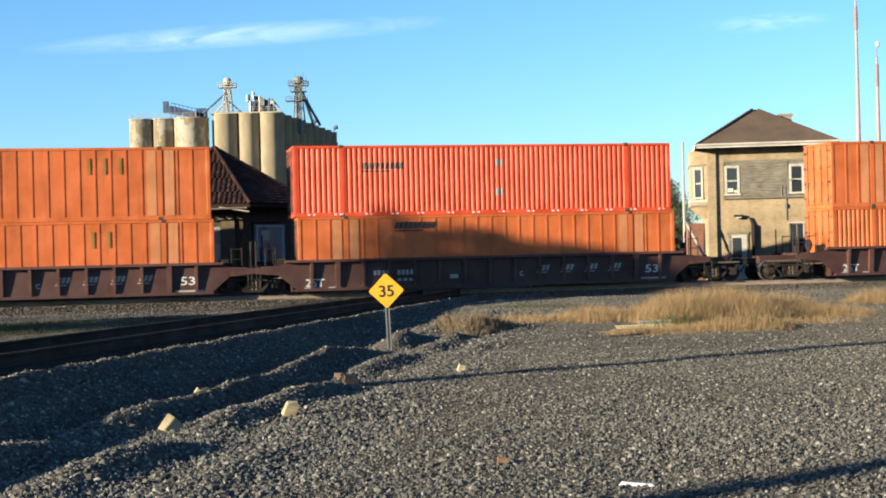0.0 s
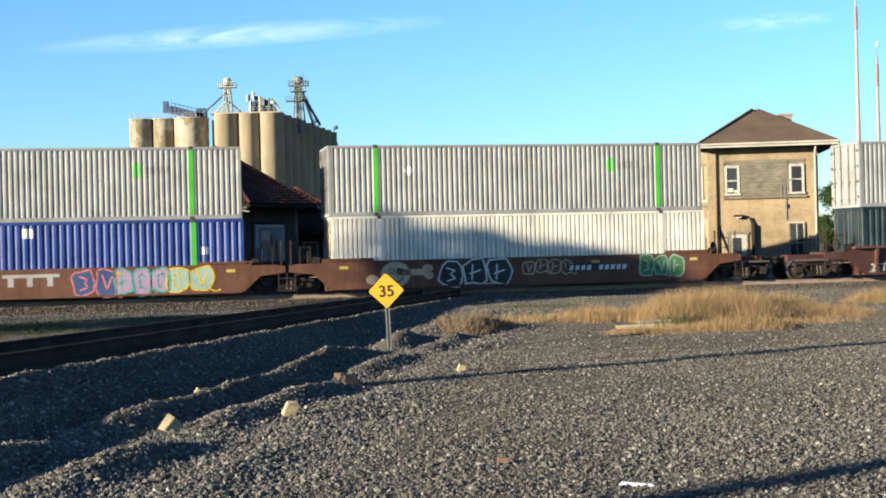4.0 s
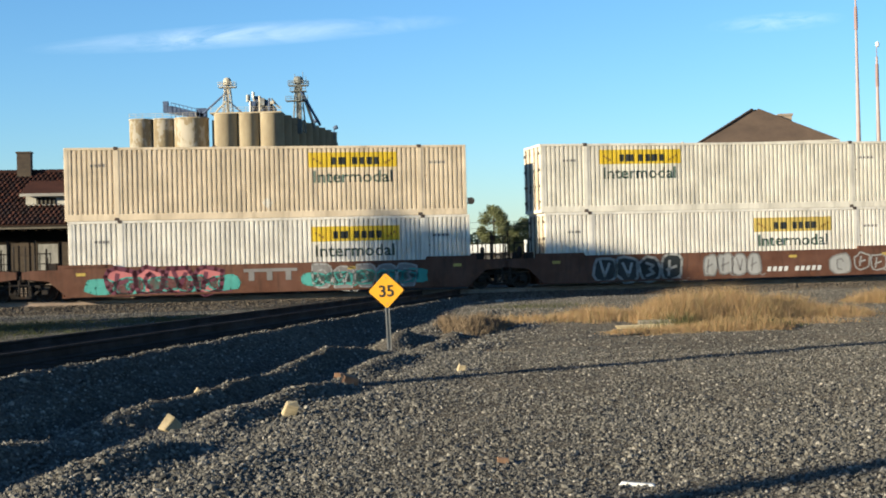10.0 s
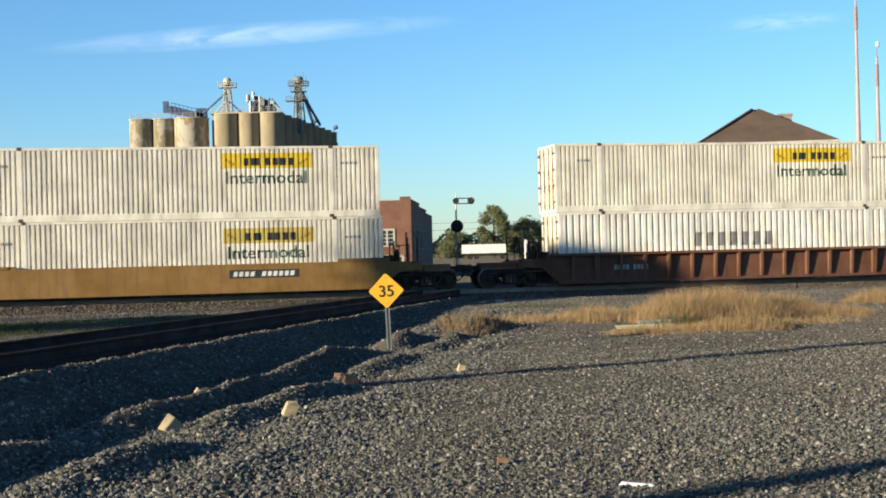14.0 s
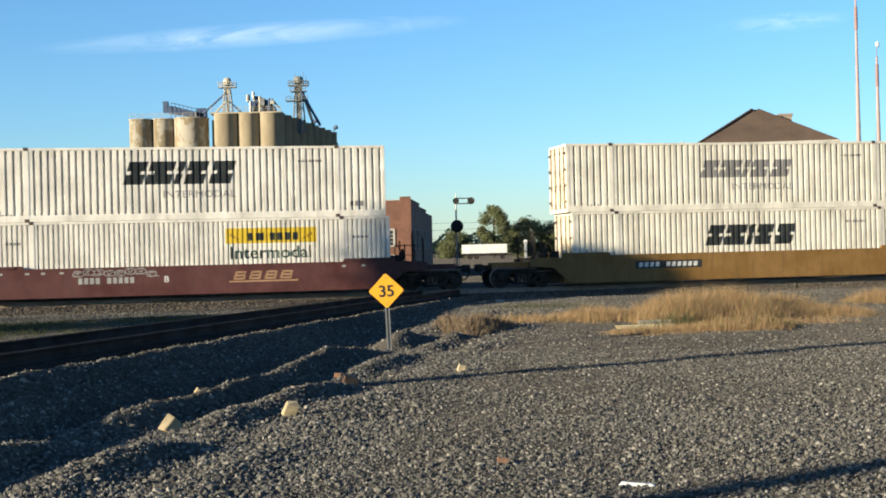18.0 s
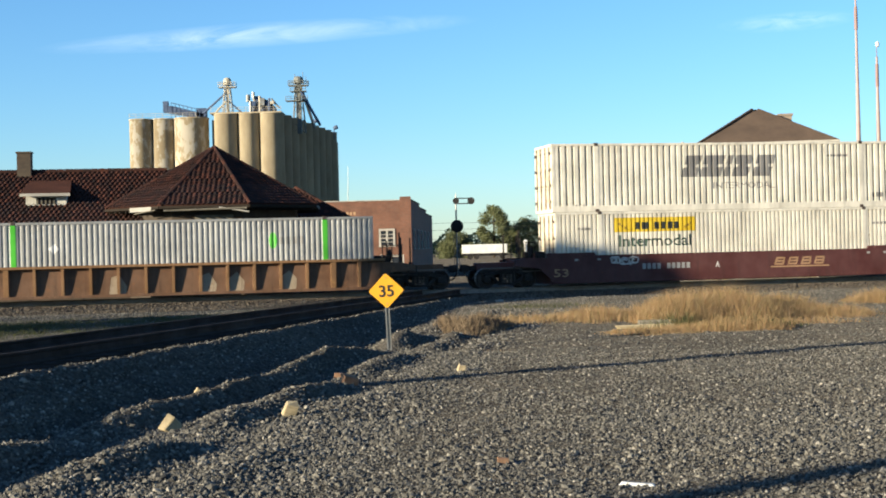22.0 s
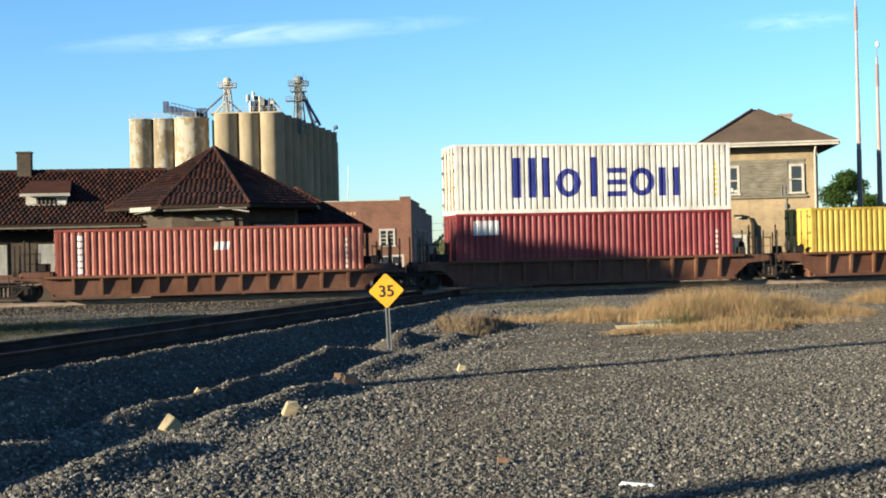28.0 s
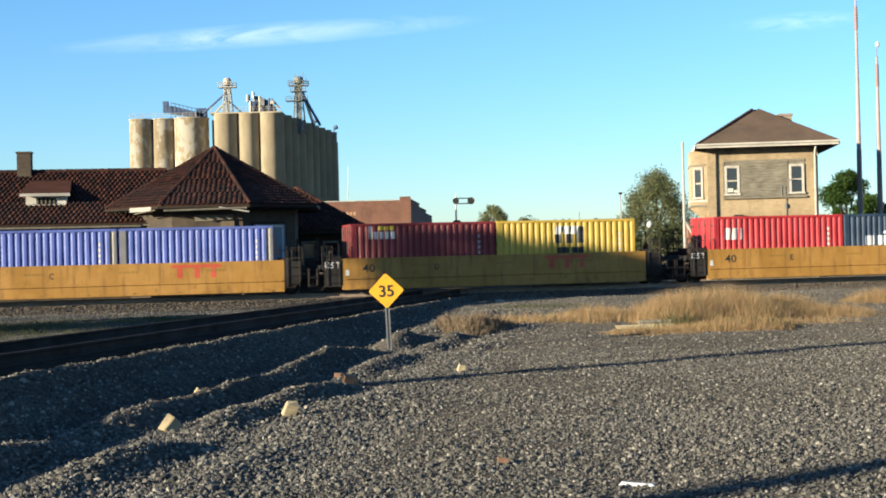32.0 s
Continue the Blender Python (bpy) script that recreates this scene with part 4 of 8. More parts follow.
def sash_window(owner, x, w, z0, z1, y, trim=0.09):
    root = new("window")
    root.parent = owner
    root.matrix_basis = pose(x, y, 0)
    h = z1 - z0
    for k, (a, b) in enumerate(((z0, z0 + h * 0.5 - 0.03), (z0 + h * 0.5 + 0.03, z1))):
        slab("pane", root, M_DARKGLASS, -w / 2 + 0.04, w / 2 - 0.04, -0.03, -0.02, a + 0.03, b - 0.03)
    bm = bmesh.new()
    for x0, x1, a, b in ((-w / 2 - trim, -w / 2 + 0.03, z0, z1), (w / 2 - 0.03, w / 2 + trim, z0, z1), (-w / 2 - trim, w / 2 + trim, z1 + 0.002, z1 + trim + 0.03), (-w / 2 + 0.032, w / 2 - 0.032, z0 + h * 0.5 - 0.03, z0 + h * 0.5 + 0.03)):
        box(bm, x0, x1, -0.07, 0.0, a, b)
    part("window_frame", bm, M_TRIM, root)
    slab("window_sill", root, M_TRIM, -w / 2 - trim - 0.04, w / 2 + trim + 0.04, -0.12, 0.0, z0 - 0.09, z0 - 0.002)
    return root


def depot():
    root = place("depot_building", -11.0, 67.6, 0, 8.0, "abandoned brown brick railway depot with a red tile roof", "station")
    G = -0.25
    # long wing
    slab("wall", root, M_OLIVE, -32.0, -3.0, -1.2, -0.9, G, 3.45)
    slab("wall", root, M_OLIVE, -32.0, -3.0, 4.0, 4.3, G, 3.45)
    slab("wall", root, M_OLIVE, -32.0, -31.7, -0.89, 3.99, G, 3.45)
    # dark band along the wall, standing for the deep shade below the eaves
    slab("shaded_frieze", root, M_DARKWOOD, -32.0, -3.0, -1.26, -1.203, 2.62, 3.3)
    for x in (-7.78, -5.43, -3.24, -10.1, -12.4, -14.7):
        boarded_window(root, x, 0.9, 0.75, 2.52, -1.203, M_GREYBOARD, "grey weathered boards")
    for x in (-6.45, -8.85, -4.2, -11.15):
        slab("pilaster", root, M_OLIVE, x - 0.2, x + 0.2, -1.23, -1.204, G, 2.6)
    ez, rz, ev, rv = 3.40, 6.03, -2.3, 1.5
    slope = (rz - ez) / (rv - ev)
    roof = poly("roof", root, M_UNDER, [(-33.0, ev, ez), (-1.5, ev, ez), (-1.5, rv, rz), (-33.0, rv, rz)], 0.10)
    poly("roof_back", root, M_UNDER, [(-33.0, rv, rz), (-1.5, rv, rz), (-1.5, 5.3, ez), (-33.0, 5.3, ez)], 0.10)
    lay_tiles(roof, [((-12.5, ev, ez), (-2.0, ev, ez), (-2.0, rv, rz), (-12.5, rv, rz))], 300)
    ridge_caps("ridge_tiles", root, (-14, rv, rz + 0.05), (-2.4, rv, rz + 0.05))
    slab("gutter", root, M_DARKWOOD, -33.0, -1.2, ev - 0.1, ev + 0.02, ez - 0.16, ez - 0.005)
    for a, b, z in ((-10.9, -3.4, 0.14), (-3.3, -1.2, 0.10), (-16.0, -11.2, 0.13)):
        slab("gutter", root, M_OLDWOOD, a, b, ev - 0.14, ev - 0.103, ez - z - 0.04, ez - z + 0.04, "sagging pale gutter")
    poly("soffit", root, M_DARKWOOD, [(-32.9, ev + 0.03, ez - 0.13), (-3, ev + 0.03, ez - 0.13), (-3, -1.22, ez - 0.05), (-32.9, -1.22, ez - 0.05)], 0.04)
    rd = random.Random(12)
    for k in range(16):
        x = -3.2 - k * 0.55
        slab("rafter_tail", root, M_DARKWOOD, x - 0.05, x + 0.05, ev - 0.02 + rd.uniform(-0.03, 0.03), -1.25, ez - 0.27, ez - 0.165)
    # dormer
    dx = -7.85
    dz = ez + (-1.0 - ev) * slope
    slab("dormer", root, M_BOARD, dx - 0.93, dx + 0.93, -1.0, 0.2, dz - 0.05, dz + 0.52, "white dormer with a broken louvre")
    slab("louvre", root, M_BLACK, dx - 0.45, dx + 0.45, -1.02, -1.004, dz + 0.10, dz + 0.40)
    for k in range(5):
        slab("slat", root, M_OLDWOOD, dx - 0.42 + 0.19 * k, dx - 0.36 + 0.19 * k, -1.05, -1.024, dz + 0.1, dz + 0.4)
    top = [(dx - 1.15, -1.35, dz + 0.58), (dx + 1.15, -1.35, dz + 0.58), (dx + 0.95, 0.98, rz - 0.36), (dx - 0.95, 0.98, rz - 0.36)]
    poly("dormer_roof", root, M_UNDER, top, 0.08)
    slab("dormer_fascia", root, M_TRIM, dx - 1.15, dx + 1.15, -1.40, -1.352, dz + 0.46, dz + 0.60)
    # chimney
    slab("chimney", root, M_OLIVE, -9.48, -8.83, 1.1, 1.8, rz - 0.5, rz + 0.94)
    slab("chimney_cap", root, M_OLIVE, -9.52, -8.79, 1.06, 1.84, rz + 0.942, rz + 1.02)
    # eight-sided pavilion
    ap, ae = 4.9, 3.9
    k8 = 1 / math.cos(math.pi / 8)
    ring = lambda a, z: [(a * k8 * math.sin(math.radians(207.0 - 45 * i)), a * k8 * math.cos(math.radians(207.0 - 45 * i)), z) for i in range(8)]
    wall = ring(ae, G)
    eave, apex = ring(ap, 4.08), (0.0, 0.0, 7.0)
    for i in range(8):
        a, b = Vector(wall[i]), Vector(wall[(i + 1) % 8])
        d = (b - a).normalized()
        inn = Vector((-d.y, d.x, 0))
        if inn.dot(a) > 0:
            inn = -inn
        bm = bmesh.new()
        q = [a, b, b + inn * 0.3 - d * 0.12, a + inn * 0.3 + d * 0.12]
        lo = [bm.verts.new(p) for p in q]
        hi = [bm.verts.new(p + Vector((0, 0, 4.2 - G))) for p in q]
        bm.faces.new(lo)
        bm.faces.new(hi[::-1])
        for j in range(4):
            bm.faces.new((lo[j], lo[(j + 1) % 4], hi[(j + 1) % 4], hi[j]))
        part("wall", bm, M_OLIVE, root)
        e0, e1 = Vector(eave[i]), Vector(eave[(i + 1) % 8])
        r = poly("roof", root, M_UNDER, [e0, e1, Vector(apex)], 0.08)
        if i in (7, 0, 1):
            lay_tiles(r, [(e0, e1, Vector(apex) + (e1 - e0).normalized() * 0.05, Vector(apex) - (e1 - e0).normalized() * 0.05)], 100)
        ridge_caps("hip_tiles", root, Vector(apex) + Vector((0, 0, 0.03)), e0 + Vector((0, 0, 0.03)), 0.11)
        bm = bmesh.new()
        out = -inn
        q = [e0 + out * 0.05, e1 + out * 0.05, e1 - out * 0.02, e0 - out * 0.02]
        lo = [bm.verts.new(p - Vector((0, 0, 0.12))) for p in q]
        hi = [bm.verts.new(p - Vector((0, 0, 0.01))) for p in q]
        bm.faces.new(lo[::-1])
        bm.faces.new(hi)
        for j in range(4):
            bm.faces.new((lo[j], lo[(j + 1) % 4], hi[(j + 1) % 4], hi[j]))
        part("fascia", bm, M_DARKWOOD, root)
        if i == 7:
            along = (e1 - e0).normalized()
            bm = bmesh.new()
            o, p = e0 + along * 1.95, e0 + along * 3.55
            q = [o + out * 0.075, p + out * 0.075, p + out * 0.055, o + out * 0.055]
            lo = [bm.verts.new(k - Vector((0, 0, 0.22))) for k in q]
            hi = [bm.verts.new(k - Vector((0, 0, 0.02))) for k in q]
            bm.faces.new(lo[::-1])
            bm.faces.new(hi)
            for j in range(4):
                bm.faces.new((lo[j], lo[(j + 1) % 4], hi[(j + 1) % 4], hi[j]))
            part("loose_trim", bm, M_TRIM, root, "remnant of white fascia board")
        w0, w1 = Vector(ring(ae, 4.0)[i]), Vector(ring(ae, 4.0)[(i + 1) % 8])
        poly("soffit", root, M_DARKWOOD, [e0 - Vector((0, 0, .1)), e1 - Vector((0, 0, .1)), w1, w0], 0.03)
    for o, p, r, mat in (((0.25, -5.02, 3.97), (1.6, -5.02, 3.75), 0.035, M_TRIM), ((-2.2, -4.95, 3.86), (1.5, -5.08, 3.92), 0.045, M_OLDWOOD), ((4.86, -2.0, 4.02), (5.06, 0.6, 4.0), 0.05, M_TRIM), ((-2.6, -4.6, 3.9), (-3.6, -3.4, 3.78), 0.03, M_OLDWOOD)):
        bm = bmesh.new()
        rod(bm, o, p, r, seg=6)
        part("loose_trim", bm, mat, root, "fallen length of eaves trim")
    rt = random.Random(44)
    for i in range(8):
        e0, e1 = Vector(eave[i]), Vector(eave[(i + 1) % 8])
        for k in range(9):
            p = e0.lerp(e1, (k + 0.5) / 9)
            tail = Vector((p.x, p.y, 0)).normalized()
            bm = bmesh.new()
            rod(bm, p + tail * rt.uniform(-0.02, 0.06) - Vector((0, 0, 0.2)), p - tail * 0.75 - Vector((0, 0, 0.17)), 0.05, seg=4)
            part("rafter_tail", bm, M_DARKWOOD, root)
    front = new("front_bay")
    front.parent = root
    front.matrix_basis = pose(0, 0, 0, 0, 0, -4.5)
    slab("board", front, M_BOARD, -1.15, 0.58, -ae - 0.05, -ae - 0.004, 0.9, 2.35, "whitewashed boards with dark gaps")
    slab("plaster", front, M_GREYBOARD, -1.15, 0.58, -ae - 0.04, -ae - 0.004, 2.36, 3.1, "grey weathered plaster")
    slab("transom", front, M_OLDWOOD, -0.55, 1.2, -ae - 0.06, -ae - 0.004, 3.38, 3.66, "grey boarded transom")
    # pier of the same wall, coloured paler to look sunlit
    slab("pilaster", front, M_SUNLITBRICK, 0.62, 1.24, -ae - 0.12, -ae - 0.004, G, 3.36, "brick pier with sunlight put into its tan colour")
    slab("sill", front, M_DARKWOOD, -1.2, 0.6, -ae - 0.1, -ae - 0.004, 0.78, 0.89)
    for k in range(3):
        slab("gap", front, M_BLACK, -1.0 + 0.55 * k, -0.82 + 0.55 * k, -ae - 0.058, -ae - 0.052, 1.3, 2.0)
    mid = (Vector(wall[1]) + Vector(wall[2])) / 2
    side = new("poster")
    side.parent = root
    side.matrix_basis = pose(mid.x, mid.y, 0, 0, 0, 40.5)
    slab("window_frame", side, M_DARKWOOD, -1.1, 1.0, -0.04, -0.004, 1.35, 3.3)
    slab("board", side, paint("faded_blue_board", (0.22, 0.28, 0.34), 0.7, 0.6, (0.03, 0.035, 0.045), streak=False), -1.0, 0.9, -0.07, -0.042, 1.45, 3.2, "faded blue-grey painted board")
    for k, (a, b, c, d, m) in enumerate(((-0.88, 0.78, 3.05, 3.15, M_BOARD), (-0.88, -0.8, 1.5, 3.04, M_BOARD), (0.7, 0.78, 1.5, 3.04, M_BOARD), (-0.55, 0.35, 2.1, 2.75, M_MASTDARK), (-0.2, 0.5, 1.75, 2.08, M_MASTDARK), (-0.6, -0.1, 2.45, 2.9, M_GALV))):
        slab("faded_picture", side, m, a, b, -0.078 - 0.002 * k, -0.072, c, d)
    # rear wing with low eaves
    slab("wall", root, M_OLIVE, 1.0, 6.8, 3.9, 4.2, G, 2.95)
    slab("wall", root, M_OLIVE, 6.5, 6.8, 4.21, 9.0, G, 2.95)
    for x in (3.6, 4.7, 5.8):
        sash_window(root, x, 0.7, 0.9, 2.3, 3.895, 0.08)
    c = [(0.0, 2.9, 2.92), (7.8, 2.9, 2.92), (7.8, 10.0, 2.92), (0.0, 10.0, 2.92)]
    r0, r1 = (1.0, 6.4, 5.3), (4.1, 6.4, 5.3)
    rr = poly("roof", root, M_UNDER, [c[0], c[1], r1, r0], 0.12)
    lay_tiles(rr, [(c[0], c[1], r1, r0)], 0)
    re = poly("roof", root, M_UNDER, [c[1], c[2], r1], 0.12)
    poly("roof", root, M_UNDER, [c[2], c[3], r0, r1], 0.12)
    ridge_caps("hip_tiles", root, r1, c[1])
    slab("fascia", root, M_DARKWOOD, 0.0, 7.85, 2.82, 2.895, 2.76, 2.93)
    for x in (2.0, 4.1, 6.2, 7.6):
        slab("post", root, M_DARKWOOD, x - 0.08, x + 0.08, 3.0, 3.16, G, 2.75)
    return root


M_LOGOTAN = paint("faded_tan_logo", (0.45, 0.27, 0.14), 0.6, 0.4)
M_CHIMNEY = brick_mat("pale_chimney_brick", (0.34, 0.27, 0.21), (0.40, 0.33, 0.26), (0.36, 0.31, 0.26))


def tower():
    rz = -7.5
    root = place("interlocking_tower", 13.76, 71.97, 0, rz, "two-storey buff brick signal tower with a hipped shingle roof", "tower")
    G, W, D, H = -0.25, 5.58, 6.2, 6.7
    slab("wall", root, M_BUFF, 0, W, 0, 0.3, G, H)
    slab("wall", root, M_BUFF, 0, 0.3, 0.301, D, G, H)
    slab("wall", root, M_BUFF, W - 0.3, W, 0.301, D, G, H)
    slab("wall", root, M_BUFF, 0.301, W - 0.301, D - 0.3, D, G, H)
    ov, ez = 0.92, 6.86
    a, b, c, d = (-0.58, -ov, ez), (W + 0.94, -ov, ez), (W + 0.94, D + ov, ez), (-0.58, D + ov, ez)
    p0, p1 = (2.62, 3.0, 8.93), (2.95, 3.2, 8.93)
    for q in ([a, b, p1, p0], [b, c, p1], [c, d, p0, p1], [d, a, p0]):
        poly("roof", root, M_SHINGLE, q, 0.06)
    for q, r in ((a, p0), (b, p1)):
        bm = bmesh.new()
        rod(bm, q, r, 0.07, 0.07, 6)
        part("hip_cap", bm, M_SHINGLE, root)
    slab("fascia", root, M_TRIM, a[0], b[0], -ov - 0.06, -ov + 0.01, ez - 0.19, ez + 0.0)
    slab("fascia", root, M_TRIM, a[0] - 0.06, a[0], -ov, D + ov, ez - 0.19, ez + 0.0)
    slab("fascia", root, M_TRIM, b[0], b[0] + 0.06, -ov, D + ov, ez - 0.19, ez + 0.0)
    slab("gutter", root, M_TRIM, a[0] - 0.02, b[0] + 0.05, -ov - 0.16, -ov - 0.064, ez - 0.06, ez + 0.03, "white painted gutter")
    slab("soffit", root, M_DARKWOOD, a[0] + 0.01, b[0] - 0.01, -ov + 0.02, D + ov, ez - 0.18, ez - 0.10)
    slab("chimney", root, M_CHIMNEY, 4.08, 4.76, 3.6, 4.2, 7.7, 8.58)
    slab("chimney_cap", root, M_CHIMNEY, 4.02, 4.82, 3.55, 4.25, 8.582, 8.70)
    # upper window band with weathered boards
    slab("band_frame", root, M_OLDWOOD, 0.84, 4.92, -0.05, -0.002, 5.93, 6.05)
    slab("band_frame", root, M_OLDWOOD, 0.80, 0.86, -0.06, -0.002, 4.16, 5.928)
    slab("band_sill", root, M_OLDWOOD, 0.78, 4.98, -0.14, -0.002, 4.06, 4.158)
    slab("backing", root, M_OLDWOOD, 0.87, 4.9, -0.02, -0.003, 4.162, 5.926)
    z, rd = 4.18, random.Random(71)
    while z < 5.86:
        x0, x1 = 1.64 + rd.uniform(-0.02, 0.03), 4.09 + rd.uniform(-0.03, 0.02)
        cut = rd.uniform(2.2, 3.5)
        for u, v in ((x0, cut - 0.006), (cut + 0.006, x1)):
            lean = rd.uniform(0, 0.018)
            slab("plank", root, M_OLDWOOD, u, v, -0.05 - lean, -0.022, z, z + 0.128, r=0.008)
        z += 0.14
    sash_window(root, 1.25, 0.58, 4.34, 5.66, -0.022, 0.09)
    sash_window(root, 4.50, 0.58, 4.34, 5.66, -0.022, 0.09)
    bm = bmesh.new()
    box(bm, 1.0, 1.3, -0.058, -0.052, 4.42, 4.62)
    box(bm, 1.34, 1.5, -0.058, -0.052, 4.40, 4.52)
    part("paper_scrap", bm, M_BOARD, root, "pale paper behind the broken sash")
    # lower door and window
    slab("door_surround", root, M_BUFF, 0.80, 2.16, -0.045, -0.004, G, 2.78)
    door = new("door")
    door.parent = root
    door.matrix_basis = pose(1.49, -0.05, 0)
    slab("leaf", door, M_TRIM, -0.36, 0.42, -0.05, 0.0, G, 2.22, "white panelled door")
    slab("pane", door, M_DARKGLASS, -0.30, 0.16, -0.06, -0.052, 1.05, 2.06)
    bm = bmesh.new()
    for x0, x1, z0, z1 in ((-0.50, -0.362, G, 2.23), (0.422, 0.50, G, 2.23), (-0.56, 0.56, 2.232, 2.36)):
        box(bm, x0, x1, -0.07, 0.0, z0, z1)
    part("door_frame", bm, M_OLDWOOD, door)
    bm = bmesh.new()
    box(bm, 2.18, 2.30, -0.30, -0.004, G, 2.74)
    prism(bm, [(2.18, 2.741), (2.30, 2.741), (2.12, 3.1), (2.04, 3.1)], -0.18, -0.004)
    part("broken_hood_bracket", bm, M_DARKWOOD, root, "dark broken timber of a lost door hood")
    low = sash_window(root, 4.45, 0.72, 0.75, 2.74, -0.004, 0.04)
    slab("muntin", low, M_TRIM, -0.02, 0.02, -0.05, -0.032, 0.80, 2.70)
    for x0, x1 in ((-0.42, -0.37), (0.37, 0.42)):
        slab("jamb", low, M_OLDWOOD, x0, x1, -0.09, -0.072, 0.75, 2.74)
    lamp = new("wall_lamp")
    lamp.parent = root
    lamp.matrix_basis = pose(1.53, -0.004, 3.15)
    slab("bracket", lamp, M_BLACK, -0.05, 0.05, -0.1, 0.0, -0.05, 0.05)
    slab("hood", lamp, M_BLACK, -0.25, 0.25, -0.28, -0.1, -0.02, 0.10, r=0.03)
    slab("lens", lamp, M_TRIM, -0.14, 0.14, -0.27, -0.12, -0.08, -0.022, "pale lamp lens")
    bm = bmesh.new()
    rod(bm, (5.40, -0.75, 6.62), (5.43, -0.10, 6.15), 0.055)
    rod(bm, (5.43, -0.10, 6.15), (5.43, -0.10, G), 0.055)
    part("downspout", bm, M_TRIM, root)
    bm = bmesh.new()
    for q in ((3.92, 2.92, 4.67), (3.74, 4.1, 4.7), (4.08, 4.3, 5.1)):
        rod(bm, (q[0], -0.08, q[1]), (q[0], -0.08, q[2]), 0.022, seg=6)
    box(bm, 3.86, 3.98, -0.14, -0.004, 3.55, 3.75)
    rod(bm, (4.08, -0.08, 4.98), (4.42, -0.2, 4.98), 0.03, seg=6)
    part("conduit", bm, M_GALV, root)
    # bay on the side towards the crossing
    bay = new("bay_window")
    bay.parent = root
    foot = [(-0.004, 0.35), (-0.80, 1.05), (-0.80, 3.6), (-0.004, 4.3)]
    for name, z0, z1, grow, mat in (("wall", 3.82, 6.66, 0.0, M_BUFF), ("sill", 3.98, 4.08, 0.05, M_TRIM), ("head_trim", 5.84, 5.93, 0.03, M_OLDWOOD), ("base_trim", 3.72, 3.818, 0.05, M_OLDWOOD)):
        bm = bmesh.new()
        pts = [(x - (grow if x < -0.1 else 0), y + (grow if y > 2 else -grow)) for x, y in foot]
        lo = [bm.verts.new((x, y, z0)) for x, y in pts]
        hi = [bm.verts.new((x, y, z1)) for x, y in pts]
        bm.faces.new(lo)
        bm.faces.new(hi[::-1])
        for k in range(4):
            bm.faces.new((lo[k], lo[(k + 1) % 4], hi[(k + 1) % 4], hi[k]))
        part(name, bm, mat, bay)
    bm = bmesh.new()
    lo = [bm.verts.new(p) for p in ((-0.004, 0.9, 3.1), (-0.004, 3.8, 3.1))]
    hi = [bm.verts.new((x, y, 3.718)) for x, y in foot]
    bm.faces.new((lo[0], hi[0], hi[1]))
    bm.faces.new((lo[0], hi[1], hi[2], lo[1]))
    bm.faces.new((lo[1], hi[2], hi[3]))
    part("bracket", bm, M_BUFF, bay)
    w = sash_window(bay, 0, 0.46, 4.22, 5.66, 0, 0.09)
    w.matrix_basis = pose(-0.41, 0.69, 0, 0, 0, -41.0)
    # lean-to
    slab("side_wall", root, M_REDBRICK, -0.9, -0.01, 3.0, 5.8, G, 2.9, "red brick side wall")
    return root


